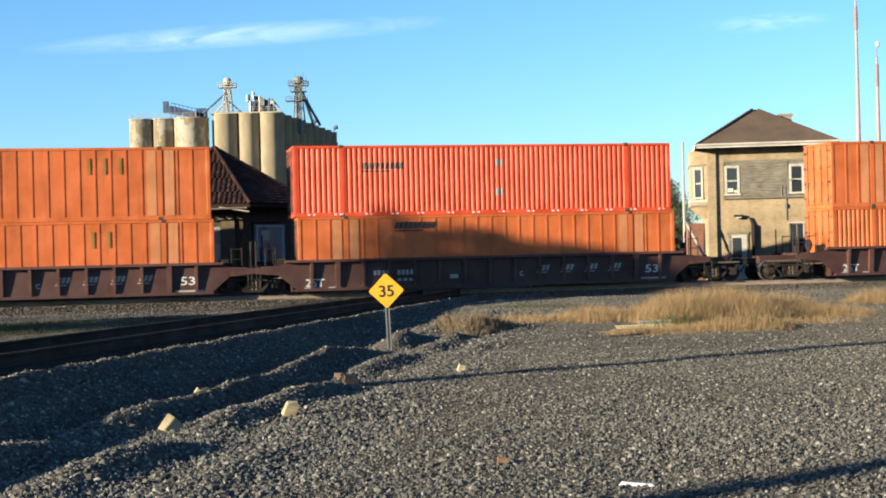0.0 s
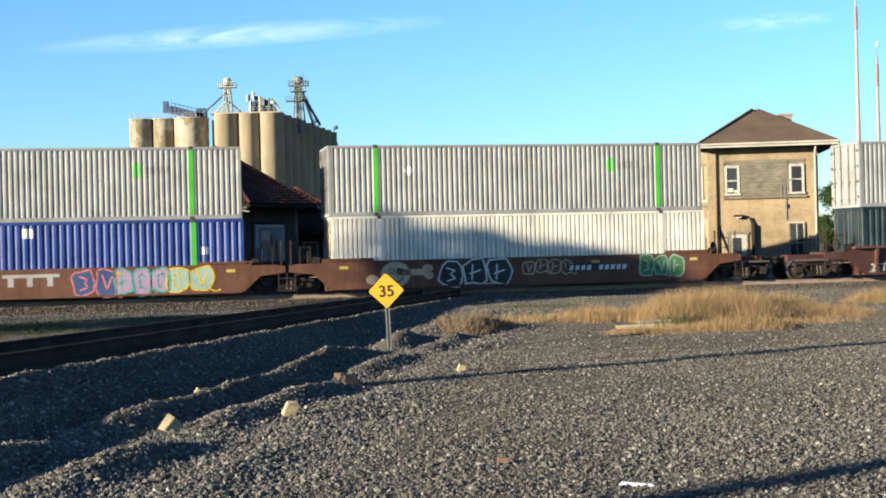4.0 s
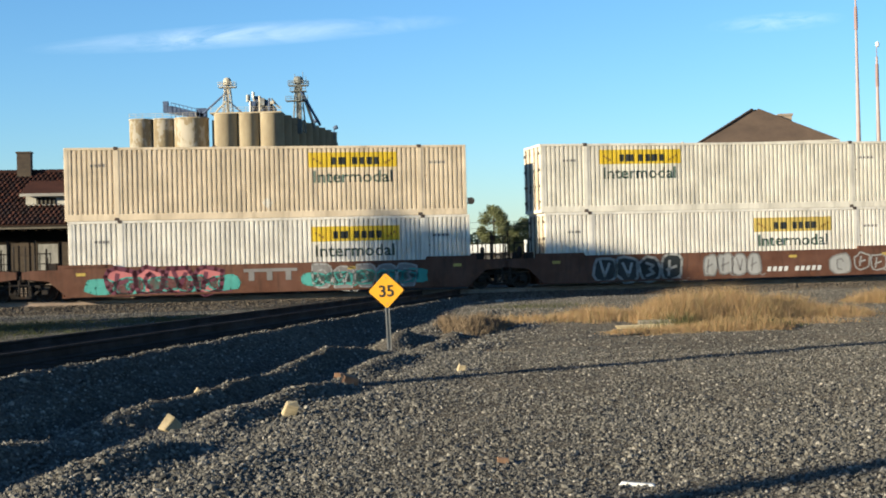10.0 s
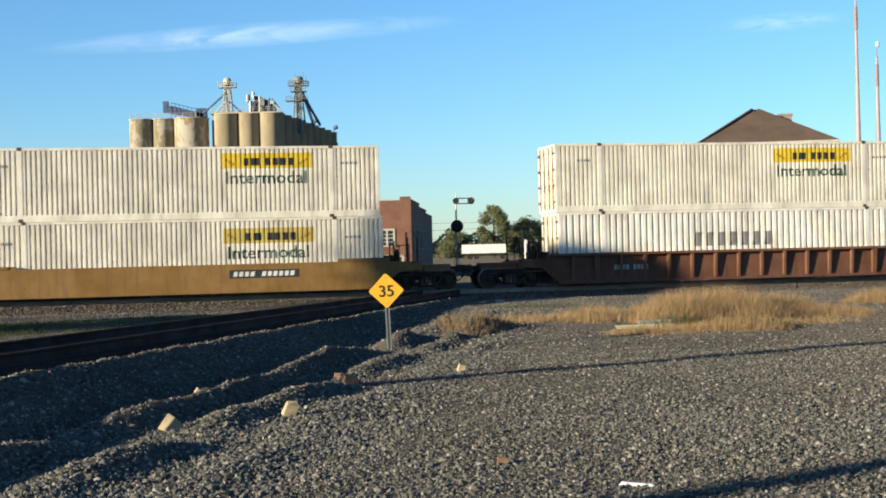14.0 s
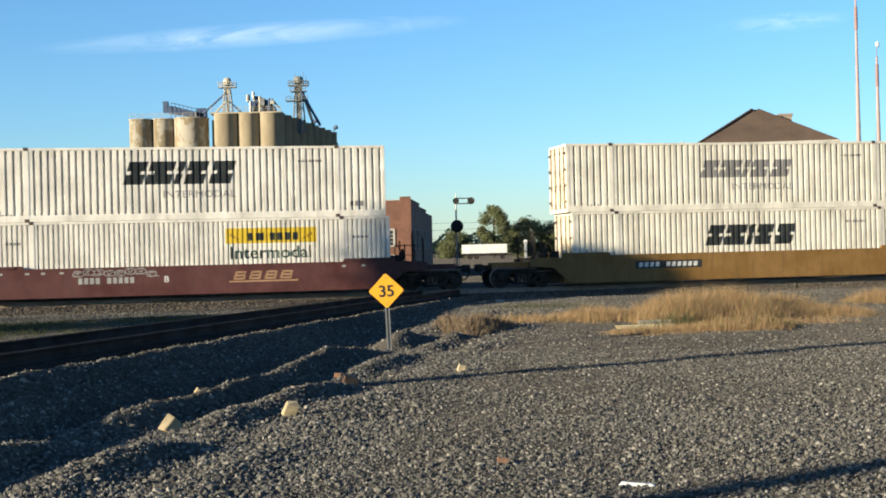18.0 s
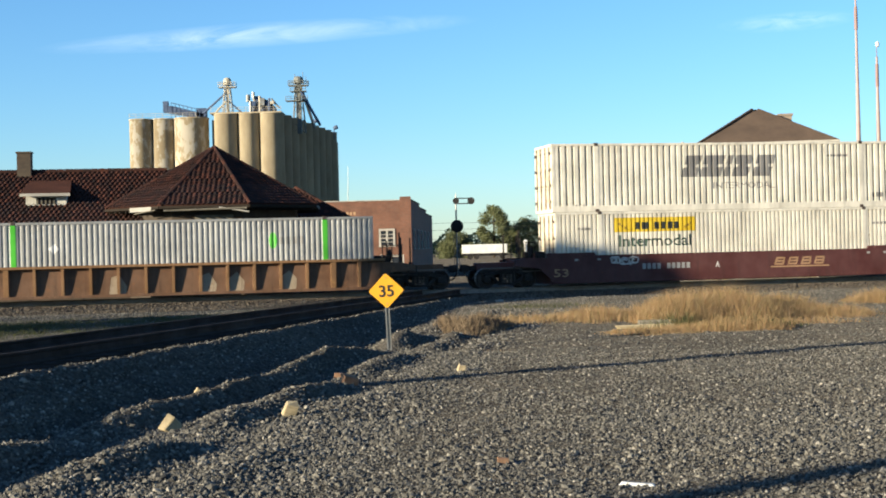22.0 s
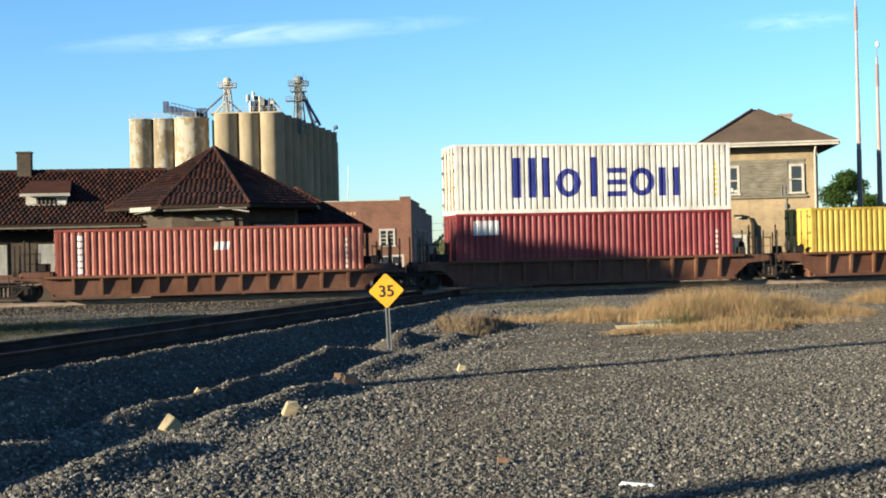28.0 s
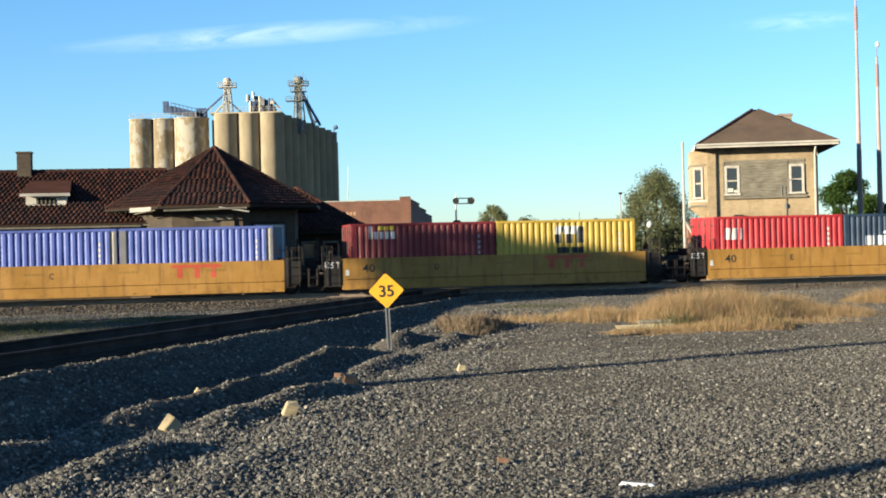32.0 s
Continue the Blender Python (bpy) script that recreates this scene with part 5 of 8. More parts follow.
def silos():
    root = place("grain_elevator", 0, 0, 0, 0, "tall concrete grain elevator with clustered round silos", "grain elevator")
    def silo(x, y, r, h, label=""):
        bm = bmesh.new()
        lathe(bm, [(r, -0.5), (r, h - 0.3), (r + 0.1, h - 0.28), (r + 0.1, h)], Matrix.Translation((x, y, 0)), 32)
        ob = part("silo", bm, M_CONC if not label else M_PEEL, root, label, smooth=False)
        for p in ob.data.polygons:
            p.use_smooth = abs(p.normal.z) < 0.5
        return ob
    H = 36.3
    for x, r in ((-52.5, 2.98), (-46.9, 2.66), (-41.3, 3.0)):
        silo(x, 342, r, H)
    for k in range(1, 9):
        silo(-41.3 + 1.06 * k, 342 + 7.4 * k, 3.0, H)
    for k in range(1, 5):
        silo(-52.5 + 1.06 * k, 342 + 7.4 * k, 3.0, H)
    for x, r in ((-74.1, 2.88), (-68.5, 2.66), (-61.6, 4.25)):
        silo(x, 345, r, H - 0.5, "peeling whitewashed concrete silo")
    slab("link_wall", root, M_GREYSTEEL, -56.7, -55.9, 346, 350, 0, H - 1.0)
    slab("deck", root, M_CONC, -56.2, -38.8, 340.2, 405, H, H + 0.35)
    # guard rails
    def railing(x0, x1, y, z):
        bm = bmesh.new()
        n = int((x1 - x0) / 1.6)
        for i in range(n + 1):
            x = x0 + (x1 - x0) * i / n
            rod(bm, (x, y, z), (x, y, z + 1.15), 0.05, seg=5)
        for h in (0.6, 1.15):
            rod(bm, (x0, y, z + h), (x1, y, z + h), 0.05, seg=5)
        part("guard_rail", bm, M_RUSTYSTEEL, root)
    railing(-56, -38.8, 340.3, H + 0.35)
    railing(-76.5, -60, 342.5, H - 0.5)
    slab("end_bin", root, M_CONC, -35.0, -30.2, 404, 410, 0, 34.0)
    # bucket legs and conveyors on the roof
    def leg(x, y, z0, z1, w, mat, label, splay=0.75, thick=0.22):
        leg_ob = new("bucket_elevator")
        leg_ob.parent = root
        leg_ob["label"] = label
        bm = bmesh.new()
        box(bm, x - thick * w, x + thick * w, y - 0.4, y + 0.4, z0, z1 - 0.6)
        part("shaft", bm, mat, leg_ob)
        bm = bmesh.new()
        for sx in (-1, 1):
            for sy in (-1, 1):
                rod(bm, (x + sx * w * splay, y + sy * 1.3, z0), (x + sx * w * 0.4, y + sy * 0.6, z1 - 2.2), 0.11, seg=5)
            for k in range(4):
                f0, f1 = k / 4, (k + 1) / 4
                zz = lambda f: z0 + (z1 - 2.2 - z0) * f
                xx = lambda f: w * (splay - (splay - 0.4) * f)
                rod(bm, (x - sx * xx(f0), y - 1.2, zz(f0)), (x + sx * xx(f1), y - 0.9, zz(f1)), 0.07, seg=5)
        part("frame", bm, mat, leg_ob)
        bm = bmesh.new()
        box(bm, x - w * 1.3, x + w * 1.3, y - 1.2, y + 1.2, z1 - 2.3, z1 - 2.1)
        part("platform", bm, mat, leg_ob)
        bm = bmesh.new()
        for sy in (-1.2, 1.2):
            for sx in (-1, -0.5, 0, 0.5, 1):
                rod(bm, (x + sx * w * 1.3, y + sy, z1 - 2.2), (x + sx * w * 1.3, y + sy, z1 - 0.95), 0.07, seg=5)
            for h in (1.55, 1.0):
                rod(bm, (x - w * 1.3, y + sy, z1 - h), (x + w * 1.3, y + sy, z1 - h), 0.07, seg=5)
        part("rail", bm, mat, leg_ob)
        bm = bmesh.new()
        lathe(bm, [(0.3, 0), (w * 0.62, 0.25), (w * 0.62, 1.5), (w * 0.45, 2.0), (0.1, 2.15)], Matrix.Translation((x, y, z1 - 1.9)), 12)
        part("head", bm, mat, leg_ob)
        return leg_ob
    leg(-52.2, 343, H + 0.35, 45.2, 1.6, M_RUSTYSTEEL, "cream bucket elevator tower")
    leg(-36.0, 356, H - 4, 46.8, 1.95, M_GREYSTEEL, "grey steel bucket elevator tower with platforms", 0.85, 0.34)
    for z, x0, x1 in ((40.6, -39.2, -33.6), (43.0, -38.0, -34.0)):
        bm = bmesh.new()
        box(bm, x0, x1, 354.6, 357.4, z, z + 0.18)
        for k in range(5):
            x = x0 + (x1 - x0) * k / 4
            rod(bm, (x, 354.6, z), (x, 354.6, z + 1.2), 0.07, seg=5)
        for h in (0.65, 1.2):
            rod(bm, (x0, 354.6, z + h), (x1, 354.6, z + h), 0.07, seg=5)
        part("service_platform", bm, M_GREYSTEEL, root)
    for dx, top in ((1.2, 48.2), (-0.9, 47.6), (2.0, 47.0)):
        bm = bmesh.new()
        rod(bm, (-36.0 + dx, 356, 44.6), (-36.0 + dx, 356, top), 0.08, seg=5)
        part("aerial", bm, M_GREYSTEEL, root)
    bm = bmesh.new()
    rod(bm, (-35.4, 355, 43.2), (-30.6, 356, H - 2.0), 0.34, seg=8)
    part("chute", bm, M_BLUESTEEL, root)
    bm = bmesh.new()
    rod(bm, (-52.0, 343, 42.2), (-58.5, 344, H + 0.5), 0.25, seg=8)
    part("spout", bm, M_BLUESTEEL, root)
    bm = bmesh.new()
    rod(bm, (-52.0, 343, 40.2), (-55.5, 343, H + 0.3), 0.22, seg=8)
    part("spout", bm, M_RUSTYSTEEL, root)
    bm = bmesh.new()
    rod(bm, (-51.8, 343, 39.5), (-48.6, 343, H + 0.3), 0.2, seg=8)
    part("spout", bm, M_BLUESTEEL, root)
    bm = bmesh.new()
    rod(bm, (-35.0, 356, 43.0), (-32.2, 358, H - 2.5), 0.4, seg=8)
    part("spout", bm, M_GALV, root)
    bm = bmesh.new()
    prism(bm, [(-67.5, 37.3), (-67.5, 39.0), (-66.3, 39.0), (-58.5, 36.9), (-58.5, 35.7)], 345, 347)
    part("conveyor", bm, M_BLUESTEEL, root, "dark blue inclined conveyor housing")
    bm = bmesh.new()
    box(bm, -68.6, -67.4, 345, 346.6, 37.5, 40.2)
    box(bm, -60.3, -58.0, 345, 347.5, 36.2, 38.3)
    part("drive_box", bm, M_BLUESTEEL, root)
    bm = bmesh.new()
    box(bm, -46.8, -42.2, 344, 348, H + 0.35, 39.6)
    prism(bm, [(-46.0, 39.6), (-46.0, 40.9), (-44.8, 40.9), (-40.6, 38.0), (-40.6, 37.2), (-42.2, 37.4), (-42.2, 39.6)], 344.5, 347)
    part("machine_house", bm, M_BLUESTEEL, root, "dark steel machinery on the silo roof")
    bm = bmesh.new()
    rod(bm, (-47.3, 344, H + 3.2), (-47.3, 344, 41.2), 0.55, seg=10)
    rod(bm, (-46.0, 344, 40.3), (-46.0, 344, 41.8), 0.35, seg=8)
    part("dust_collector", bm, M_GALV, root)
    rm = random.Random(31)
    for k in range(9):
        x = -46.5 + k * 0.75 + rm.uniform(-0.2, 0.2)
        z = H + 0.35
        bm = bmesh.new()
        if k % 3 == 0:
            rod(bm, (x, 343.2, z), (x, 343.2, z + rm.uniform(2.6, 4.6)), 0.28, seg=8)
        elif k % 3 == 1:
            box(bm, x - 0.5, x + 0.5, 342.6, 343.6, z + rm.uniform(0.8, 2.0), z + rm.uniform(2.6, 4.0))
        else:
            rod(bm, (x - 0.8, 343.2, z + 3.4), (x + 1.2, 343.2, z + 1.0), 0.22, seg=8)
        part("machine_part", bm, (M_GALV, M_RUSTYSTEEL, M_BLUESTEEL)[(k * 2 + k // 3) % 3], root)
    bm = bmesh.new()
    for k in range(8):
        x = -66.5 + k * 1.0
        rod(bm, (x, 344.8, 36.0), (x, 344.8, 38.9 - 0.28 * k + 0.9), 0.07, seg=5)
    rod(bm, (-66.5, 344.8, 39.8), (-59.5, 344.8, 37.9), 0.08, seg=5)
    part("conveyor_rail", bm, M_BLUESTEEL, root)
    for x, y, z in ((-29.9, 392, 36.6), (-34.0, 378, 37.4)):
        bm = bmesh.new()
        rod(bm, (x, y, z - 3), (x, y, z), 0.12, seg=6)
        rod(bm, (x, y, z), (x + 0.9, y - 0.3, z + 0.5), 0.5, 0.6, seg=10)
        part("vent", bm, M_BLUESTEEL, root)
    return root


M_PEEL = grainy("peeling_whitewash", [(0.3, (0.50, 0.41, 0.27)), (0.50, (0.62, 0.52, 0.35)), (0.53, (0.86, 0.80, 0.67)), (0.8, (0.88, 0.83, 0.72))], 0.55, 0.06, 0.9, 0.1, 0.02, stretch=(1, 1, 0.5))


def red_shop():
    root = place("brick_building", -7.9, 101.0, 0, -2.4, "plain red brick building with white sash windows and stepped parapet", "building")
    slab("wall", root, M_REDBRICK, -8, 5.65, 0, 0.35, -0.3, 5.45)
    slab("pier", root, M_REDBRICK, 4.85, 5.65, -0.06, -0.002, -0.3, 5.72)
    slab("coping", root, M_TRIM, -8, 4.84, -0.05, 0.40, 5.452, 5.52)
    for k in range(3):
        slab("wall", root, M_REDBRICK, 5.3, 5.65, 0.351 + 10 * k, 0.349 + 10 * (k + 1), -0.3, 5.45 - 0.27 * k)
        slab("coping", root, M_DARKWOOD, 5.26, 5.70, 0.36 + 10 * k, 0.34 + 10 * (k + 1), 5.452 - 0.27 * k, 5.53 - 0.27 * k)
    for k in range(5):
        w = sash_window(root, 0, 0.9, 2.0, 3.3, 0, 0.08)
        w.matrix_basis = pose(5.655, 2.5 + 5 * k, 0, 0, 0, 90)
    slab("flat_roof", root, M_DARKWOOD, -7.9, 5.29, 0.36, 30, 4.4, 4.6)
    slab("wall", root, M_REDBRICK, -8, 5.65, 30.36, 30.7, -0.3, 4.8)
    for x in (3.87, 1.52):
        w = sash_window(root, x, 0.95, 2.2, 3.28, -0.004, 0.11)
        slab("muntin", w, M_TRIM, -0.07, 0.07, -0.068, -0.032, 2.2, 3.28)
        for z in (2.46, 3.0):
            slab("muntin", w, M_TRIM, -0.44, 0.44, -0.05, -0.033, z - 0.02, z + 0.02)
    w = sash_window(root, 4.2, 1.5, 0.3, 1.38, -0.004, 0.12)
    slab("muntin", w, M_TRIM, -0.04, 0.04, -0.06, -0.032, 0.3, 1.38)
    # painted name, unreadable
    for r, (x0, n) in enumerate(((-0.1, 7), (0.55, 3))):
        for k in range(n):
            slab("painted_letter", root, M_LOGOTAN, x0 + 0.26 * k, x0 + 0.26 * k + 0.17, -0.012, -0.004, 4.45 - 0.42 * r, 4.7 - 0.42 * r)
    bm = bmesh.new()
    rod(bm, (0.4, 6.0, 4.6), (0.5, 6.0, 8.4), 0.035, 0.015, 6)
    part("aerial", bm, M_GALV, root, "thin whip aerial on the roof")
    return root


depot()
tower()
silos()
red_shop()


# ---- poles, signals, distance ----
def pole(x, y, z0, z1, r0, r1, mat, name, label, category, base=None):
    root = place(name, x, y, 0, 0, label, category)
    bm = bmesh.new()
    n = 6
    for i in range(n):
        a, b = i / n, (i + 1) / n
        rod(bm, (0, 0, z0 + (z1 - z0) * a), (0, 0, z0 + (z1 - z0) * b), r0 + (r1 - r0) * a, r0 + (r1 - r0) * b, 10, caps=False)
    part("shaft", bm, mat, root)
    return root


M_MASTWHITE = paint("mast_white", (0.40, 0.31, 0.29), 0.5, 0.35, (0.35, 0.18, 0.14))
M_MASTRED = paint("mast_red", (0.30, 0.19, 0.17), 0.6, 0.4)
for mx, my, top, mid, tip in ((22.25, 74.0, 14.6, 6.62, 0.05), (23.5, 74.6, 11.6, 6.45, 0.06)):
    root = place("antenna_mast", mx, my, 0, 0, "tall tapered mast, dull brown below and pale above", "mast", "masts beside the tower")
    bm = bmesh.new()
    rod(bm, (0, 0, -0.3), (0, 0, mid), 0.17, 0.13, 12)
    part("lower_shaft", bm, M_MASTDARK, root, "dark lower shaft")
    bm = bmesh.new()
    rod(bm, (0, 0, mid), (0, 0, top), 0.125, tip, 12)
    part("upper_shaft", bm, M_MASTWHITE, root, "pale upper shaft")
    bm = bmesh.new()
    rod(bm, (0, 0, top - 1.6), (0, 0, top - 0.4), 0.10, 0.09, 10)
    rod(bm, (0, 0, top), (0, 0, top + 0.7), 0.02, seg=6)
    part("tip", bm, M_MASTRED, root, "dull red tip")
    bm = bmesh.new()
    lathe(bm, [(0.02, 0), (0.11, 0.08), (0.11, 0.25), (0.03, 0.33)], Matrix.Translation((0.05, 0, top + 0.5)), 10)
    part("beacon", bm, M_WHITEINK, root)

pl = pole(12.29, 70.65, -0.3, 7.0, 0.075, 0.06, M_TRIM, "white_pole", "thin white painted pole beside the tower", "pole")
bm = bmesh.new()
rod(bm, (0.05, 0, 2.95), (0.95, 0, 1.2), 0.06)
part("brace", bm, M_TRIM, pl)


def signal_mast():
    root = place("railway_signal", 1.05, 105.0, 0, 0, "railway signal mast with a round target and a side arm", "signal")
    bm = bmesh.new()
    rod(bm, (0, 0, -0.3), (0, 0, 5.6), 0.07, 0.06)
    rod(bm, (0, 0, 5.6), (0, 0, 6.1), 0.09, 0.01)
    part("mast", bm, M_GALV, root)
    bm = bmesh.new()
    rod(bm, (0.05, -0.15, 3.55), (0.05, -0.22, 3.55), 0.48, seg=20)
    part("target", bm, M_BLACK, root, "round black signal target")
    bm = bmesh.new()
    for a in (90, 210, 330):
        c = math.radians(a)
        rod(bm, (0.05 + 0.16 * math.cos(c), -0.22, 3.55 + 0.16 * math.sin(c)), (0.05 + 0.16 * math.cos(c), -0.36, 3.55 + 0.16 * math.sin(c)), 0.09, seg=10)
    part("lens_hood", bm, M_BLACK, root)
    bm = bmesh.new()
    for z in (5.25, 5.65):
        rod(bm, (0, 0, z), (1.15, 0, z), 0.045, seg=6)
    part("arm", bm, M_BLACK, root)
    bm = bmesh.new()
    rod(bm, (1.15, -0.1, 5.45), (1.15, 0.1, 5.45), 0.27, seg=14)
    part("arm_disc", bm, M_BLACK, root)
    bm = bmesh.new()
    rod(bm, (0, -0.1, 5.45), (0, 0.1, 5.45), 0.24, seg=14)
    part("hub_disc", bm, M_BLACK, root)
    bm = bmesh.new()
    for x in (-0.2, 0.2):
        rod(bm, (x, 0.15, 0), (x, 0.15, 3.0), 0.025, seg=5)
    for k in range(8):
        rod(bm, (-0.2, 0.15, 0.3 + 0.35 * k), (0.2, 0.15, 0.3 + 0.35 * k), 0.02, seg=5)
    part("ladder", bm, M_GALV, root)


def crossing_signal(x, y, h, lamps=True):
    root = place("crossing_signal", x, y, 0, 0, "white grade crossing signal mast with dark lamp hoods", "signal")
    bm = bmesh.new()
    rod(bm, (0, 0, -0.3), (0, 0, h - 0.3), 0.13 if lamps else 0.09, seg=10)
    part("mast", bm, M_WHITEINK, root)
    slab("equipment_box", root, M_GALV, -0.32, 0.32, -0.2, 0.2, h - 0.75, h - 0.22, r=0.04) if lamps else slab("cap", root, M_WHITEINK, -0.12, 0.12, -0.12, 0.12, h - 0.3, h, r=0.03)
    for sx, dz in ((-0.52, 0.0), (0.5, 0.05), (0.12, 0.2)) if lamps else ():
        bm = bmesh.new()
        rod(bm, (sx, -0.1, h - 0.3 + dz), (sx + 0.05, -0.4, h - 0.32 + dz), 0.19, seg=12)
        part("lamp_hood", bm, M_BLACK, root)
    if lamps:
        bm = bmesh.new()
        rod(bm, (0.62, 0, -0.3), (0.62, 0, h - 1.2), 0.05, seg=8)
        part("conduit", bm, M_GALV, root)


def street_lamp(x, y, h):
    root = place("street_lamp", x, y, 0, 0, "slim grey street lamp pole", "street lamp")
    bm = bmesh.new()
    rod(bm, (0, 0, -0.3), (0, 0, h), 0.08, 0.05)
    part("pole", bm, M_GALV, root)
    slab("lamp_head", root, M_BLACK, -0.14, 0.14, -0.25, 0.1, h - 0.05, h + 0.14, r=0.03)


signal_mast()
crossing_signal(13.2, 121.0, 4.15)
crossing_signal(5.65, 95.0, 2.35, False)
street_lamp(15.4, 120.0, 6.25)
post = pole(11.92, 121.0, -0.3, 3.3, 0.12, 0.10, M_WHITEINK, "white_post", "thick white post with a thin whip on top", "pole")
bm = bmesh.new()
rod(bm, (0, 0, 3.3), (0, 0, 4.8), 0.03, seg=6)
part("whip", bm, M_GALV, post)
globe = pole(13.1, 88.0, -0.3, 2.9, 0.05, 0.04, M_BLACK, "lamp_post", "short black lamp post with a white globe", "street lamp")
bm = bmesh.new()
lathe(bm, [(0.06, 0), (0.17, 0.12), (0.18, 0.24), (0.1, 0.36), (0.03, 0.42)], Matrix.Translation((0, 0, 2.88)), 14)
part("globe", bm, M_WHITEINK, globe, "white globe")

lorry = place("white_lorry", 10.6, 262.0, 0, 0, "long white trailer parked in the distance", "trailer")
slab("body", lorry, M_WHITEINK, -7.0, 1.5, 0, 2.5, 0.9, 2.6, r=0.05)
slab("chassis", lorry, M_BLACK, -7.0, 1.5, 0.3, 2.2, 0.5, 0.898)
for x in (-5.5, -4.3, 0.6):
    bm = bmesh.new()
    rod(bm, (x, 0.1, 0.3), (x, 0.5, 0.3), 0.5, seg=16)
    part("wheel", bm, M_BLACK, lorry)

shed = place("metal_building", 51.5, 165.0, 0, 0, "low tan metal building with a red end", "building")
slab("wall", shed, grainy("tan_siding", [(0.3, (0.42, 0.26, 0.15)), (0.7, (0.52, 0.34, 0.2))], 6, 0.5), -4.2, 8, 0, 20, -0.3, 2.9)
poly("roof", shed, M_GALV, [(-4.4, -0.2, 2.9), (8.2, -0.2, 2.9), (8.2, 10, 3.9), (-4.4, 10, 3.9)], 0.1)
slab("sign_wall", shed, M_REDINK, -0.8, 9, -0.6, -0.3, 2.0, 5.2, "dull red sign wall")


def wires(name, pts, r, label):
    """Slack cables from pole to pole."""
    root = tagged(new(name), label, "cable")
    for a, b, sag in pts:
        bm = bmesh.new()
        a, b = Vector(a), Vector(b)
        rings = []
        for k in range(13):
            f = k / 12
            q = a.lerp(b, f) - Vector((0, 0, sag * 4 * f * (1 - f)))
            rings.append([bm.verts.new(q + Vector((0, r * math.cos(c), r * math.sin(c)))) for c in (0.8, 2.4, 3.9, 5.5)])
        for p, q in zip(rings, rings[1:]):
            for k in range(4):
                bm.faces.new((p[k], p[(k + 1) % 4], q[(k + 1) % 4], q[k]))
        part("cable", bm, M_BLACK, root)
    return root


wires("overhead_cables", [((-3.0, 130, 4.3), (15.5, 120.2, 4.15), 0.05), ((-3.0, 130, 3.6), (15.5, 120.2, 4.05), 0.12), ((-3.0, 130, 2.7), (15.5, 120.2, 3.6), 0.15), ((15.5, 120.2, 4.1), (60.0, 130, 4.6), 0.4)], 0.016, "thin black overhead cables between poles")


for a, b, off in ((-11.9, -8.1, 2.5), (4.8, 11.8, 2.6)):
    ob = tagged(slab("platform_edge", None, M_KERB, 0, b - a, -0.15, 0.15, -0.3, 0.0, r=0.02), "pale concrete platform edge behind the main track", "kerb", "platform edges")
    p = TRACK0 + ALONG * a + ACROSS * off
    ob.matrix_basis = pose(p.x, p.y, 0.15, 0, 0, TURN)
M_PALESLAB = grainy("pale_pavement", [(0.3, (0.60, 0.53, 0.42)), (0.7, (0.82, 0.75, 0.62))], 3, 0.6)
for x0, x1, y0, y1, mat, label in ((7.4, 8.1, 70.4, 71.2, M_KERB, "short pale concrete slab"), (12.5, 16.4, 70.9, 71.9, M_PALESLAB, "pale concrete pavement at the tower"), (17.05, 17.9, 70.3, 71.2, M_PALESLAB, "pale concrete slab beside the tower"), (18.5, 19.4, 69.9, 70.9, M_PALESLAB, "pale concrete slab beside the tower"), (20.7, 22.0, 70.0, 71.0, M_WHITEINK, "white painted concrete slab")):
    ob = tagged(slab("concrete_slab", None, mat, x0, x1, y0, y1, -0.4, -0.08, r=0.02), label, "pavement", "slabs beside the tower")
ob = tagged(slab("blue_tarpaulin", None, paint("blue_sheet", (0.10, 0.16, 0.34), 0.6, 0.2), 19.5, 20.6, 69.6, 70.4, -0.3, -0.06, r=0.05), "dull blue sheet folded on the ground", "tarpaulin")


# ---- trees ----
M_BARK = grainy("bark", [(0.3, (0.06, 0.045, 0.03)), (0.7, (0.14, 0.11, 0.08))], 6, 1.0, stretch=(3, 3, 0.6))
M_LEAF = per_island("tree_leaves", [(0.14, 0.165, 0.075), (0.21, 0.23, 0.11), (0.28, 0.29, 0.15), (0.17, 0.19, 0.09)], 0.7, through_light=0.45)
M_LEAFDARK = per_island("dark_tree_leaves", [(0.035, 0.07, 0.018), (0.055, 0.10, 0.024), (0.08, 0.13, 0.03), (0.045, 0.085, 0.02)], 0.7, through_light=0.35)


def leaf_mesh(name, centres, size, rng, mat):
    """Small folded leaf sprays at the given places."""
    n = len(centres)
    a = rng.normal(size=(n, 3))
    a /= np.linalg.norm(a, axis=1)[:, None]
    b = np.cross(a, rng.normal(size=(n, 3)))
    b /= np.linalg.norm(b, axis=1)[:, None]
    c = np.cross(a, b)
    s = (size * rng.uniform(0.6, 1.4, n))[:, None]
    v = np.stack([centres - a * s, centres - b * s * 0.5 + c * s * 0.12, centres + a * s, centres + b * s * 0.5 + c * s * 0.12], axis=1).reshape(-1, 3)
    i = np.arange(n) * 4
    f = np.stack([np.stack([i, i + 1, i + 2], 1), np.stack([i, i + 2, i + 3], 1)], 1).reshape(-1, 3)
    return fast_mesh(name, v, f, mat)


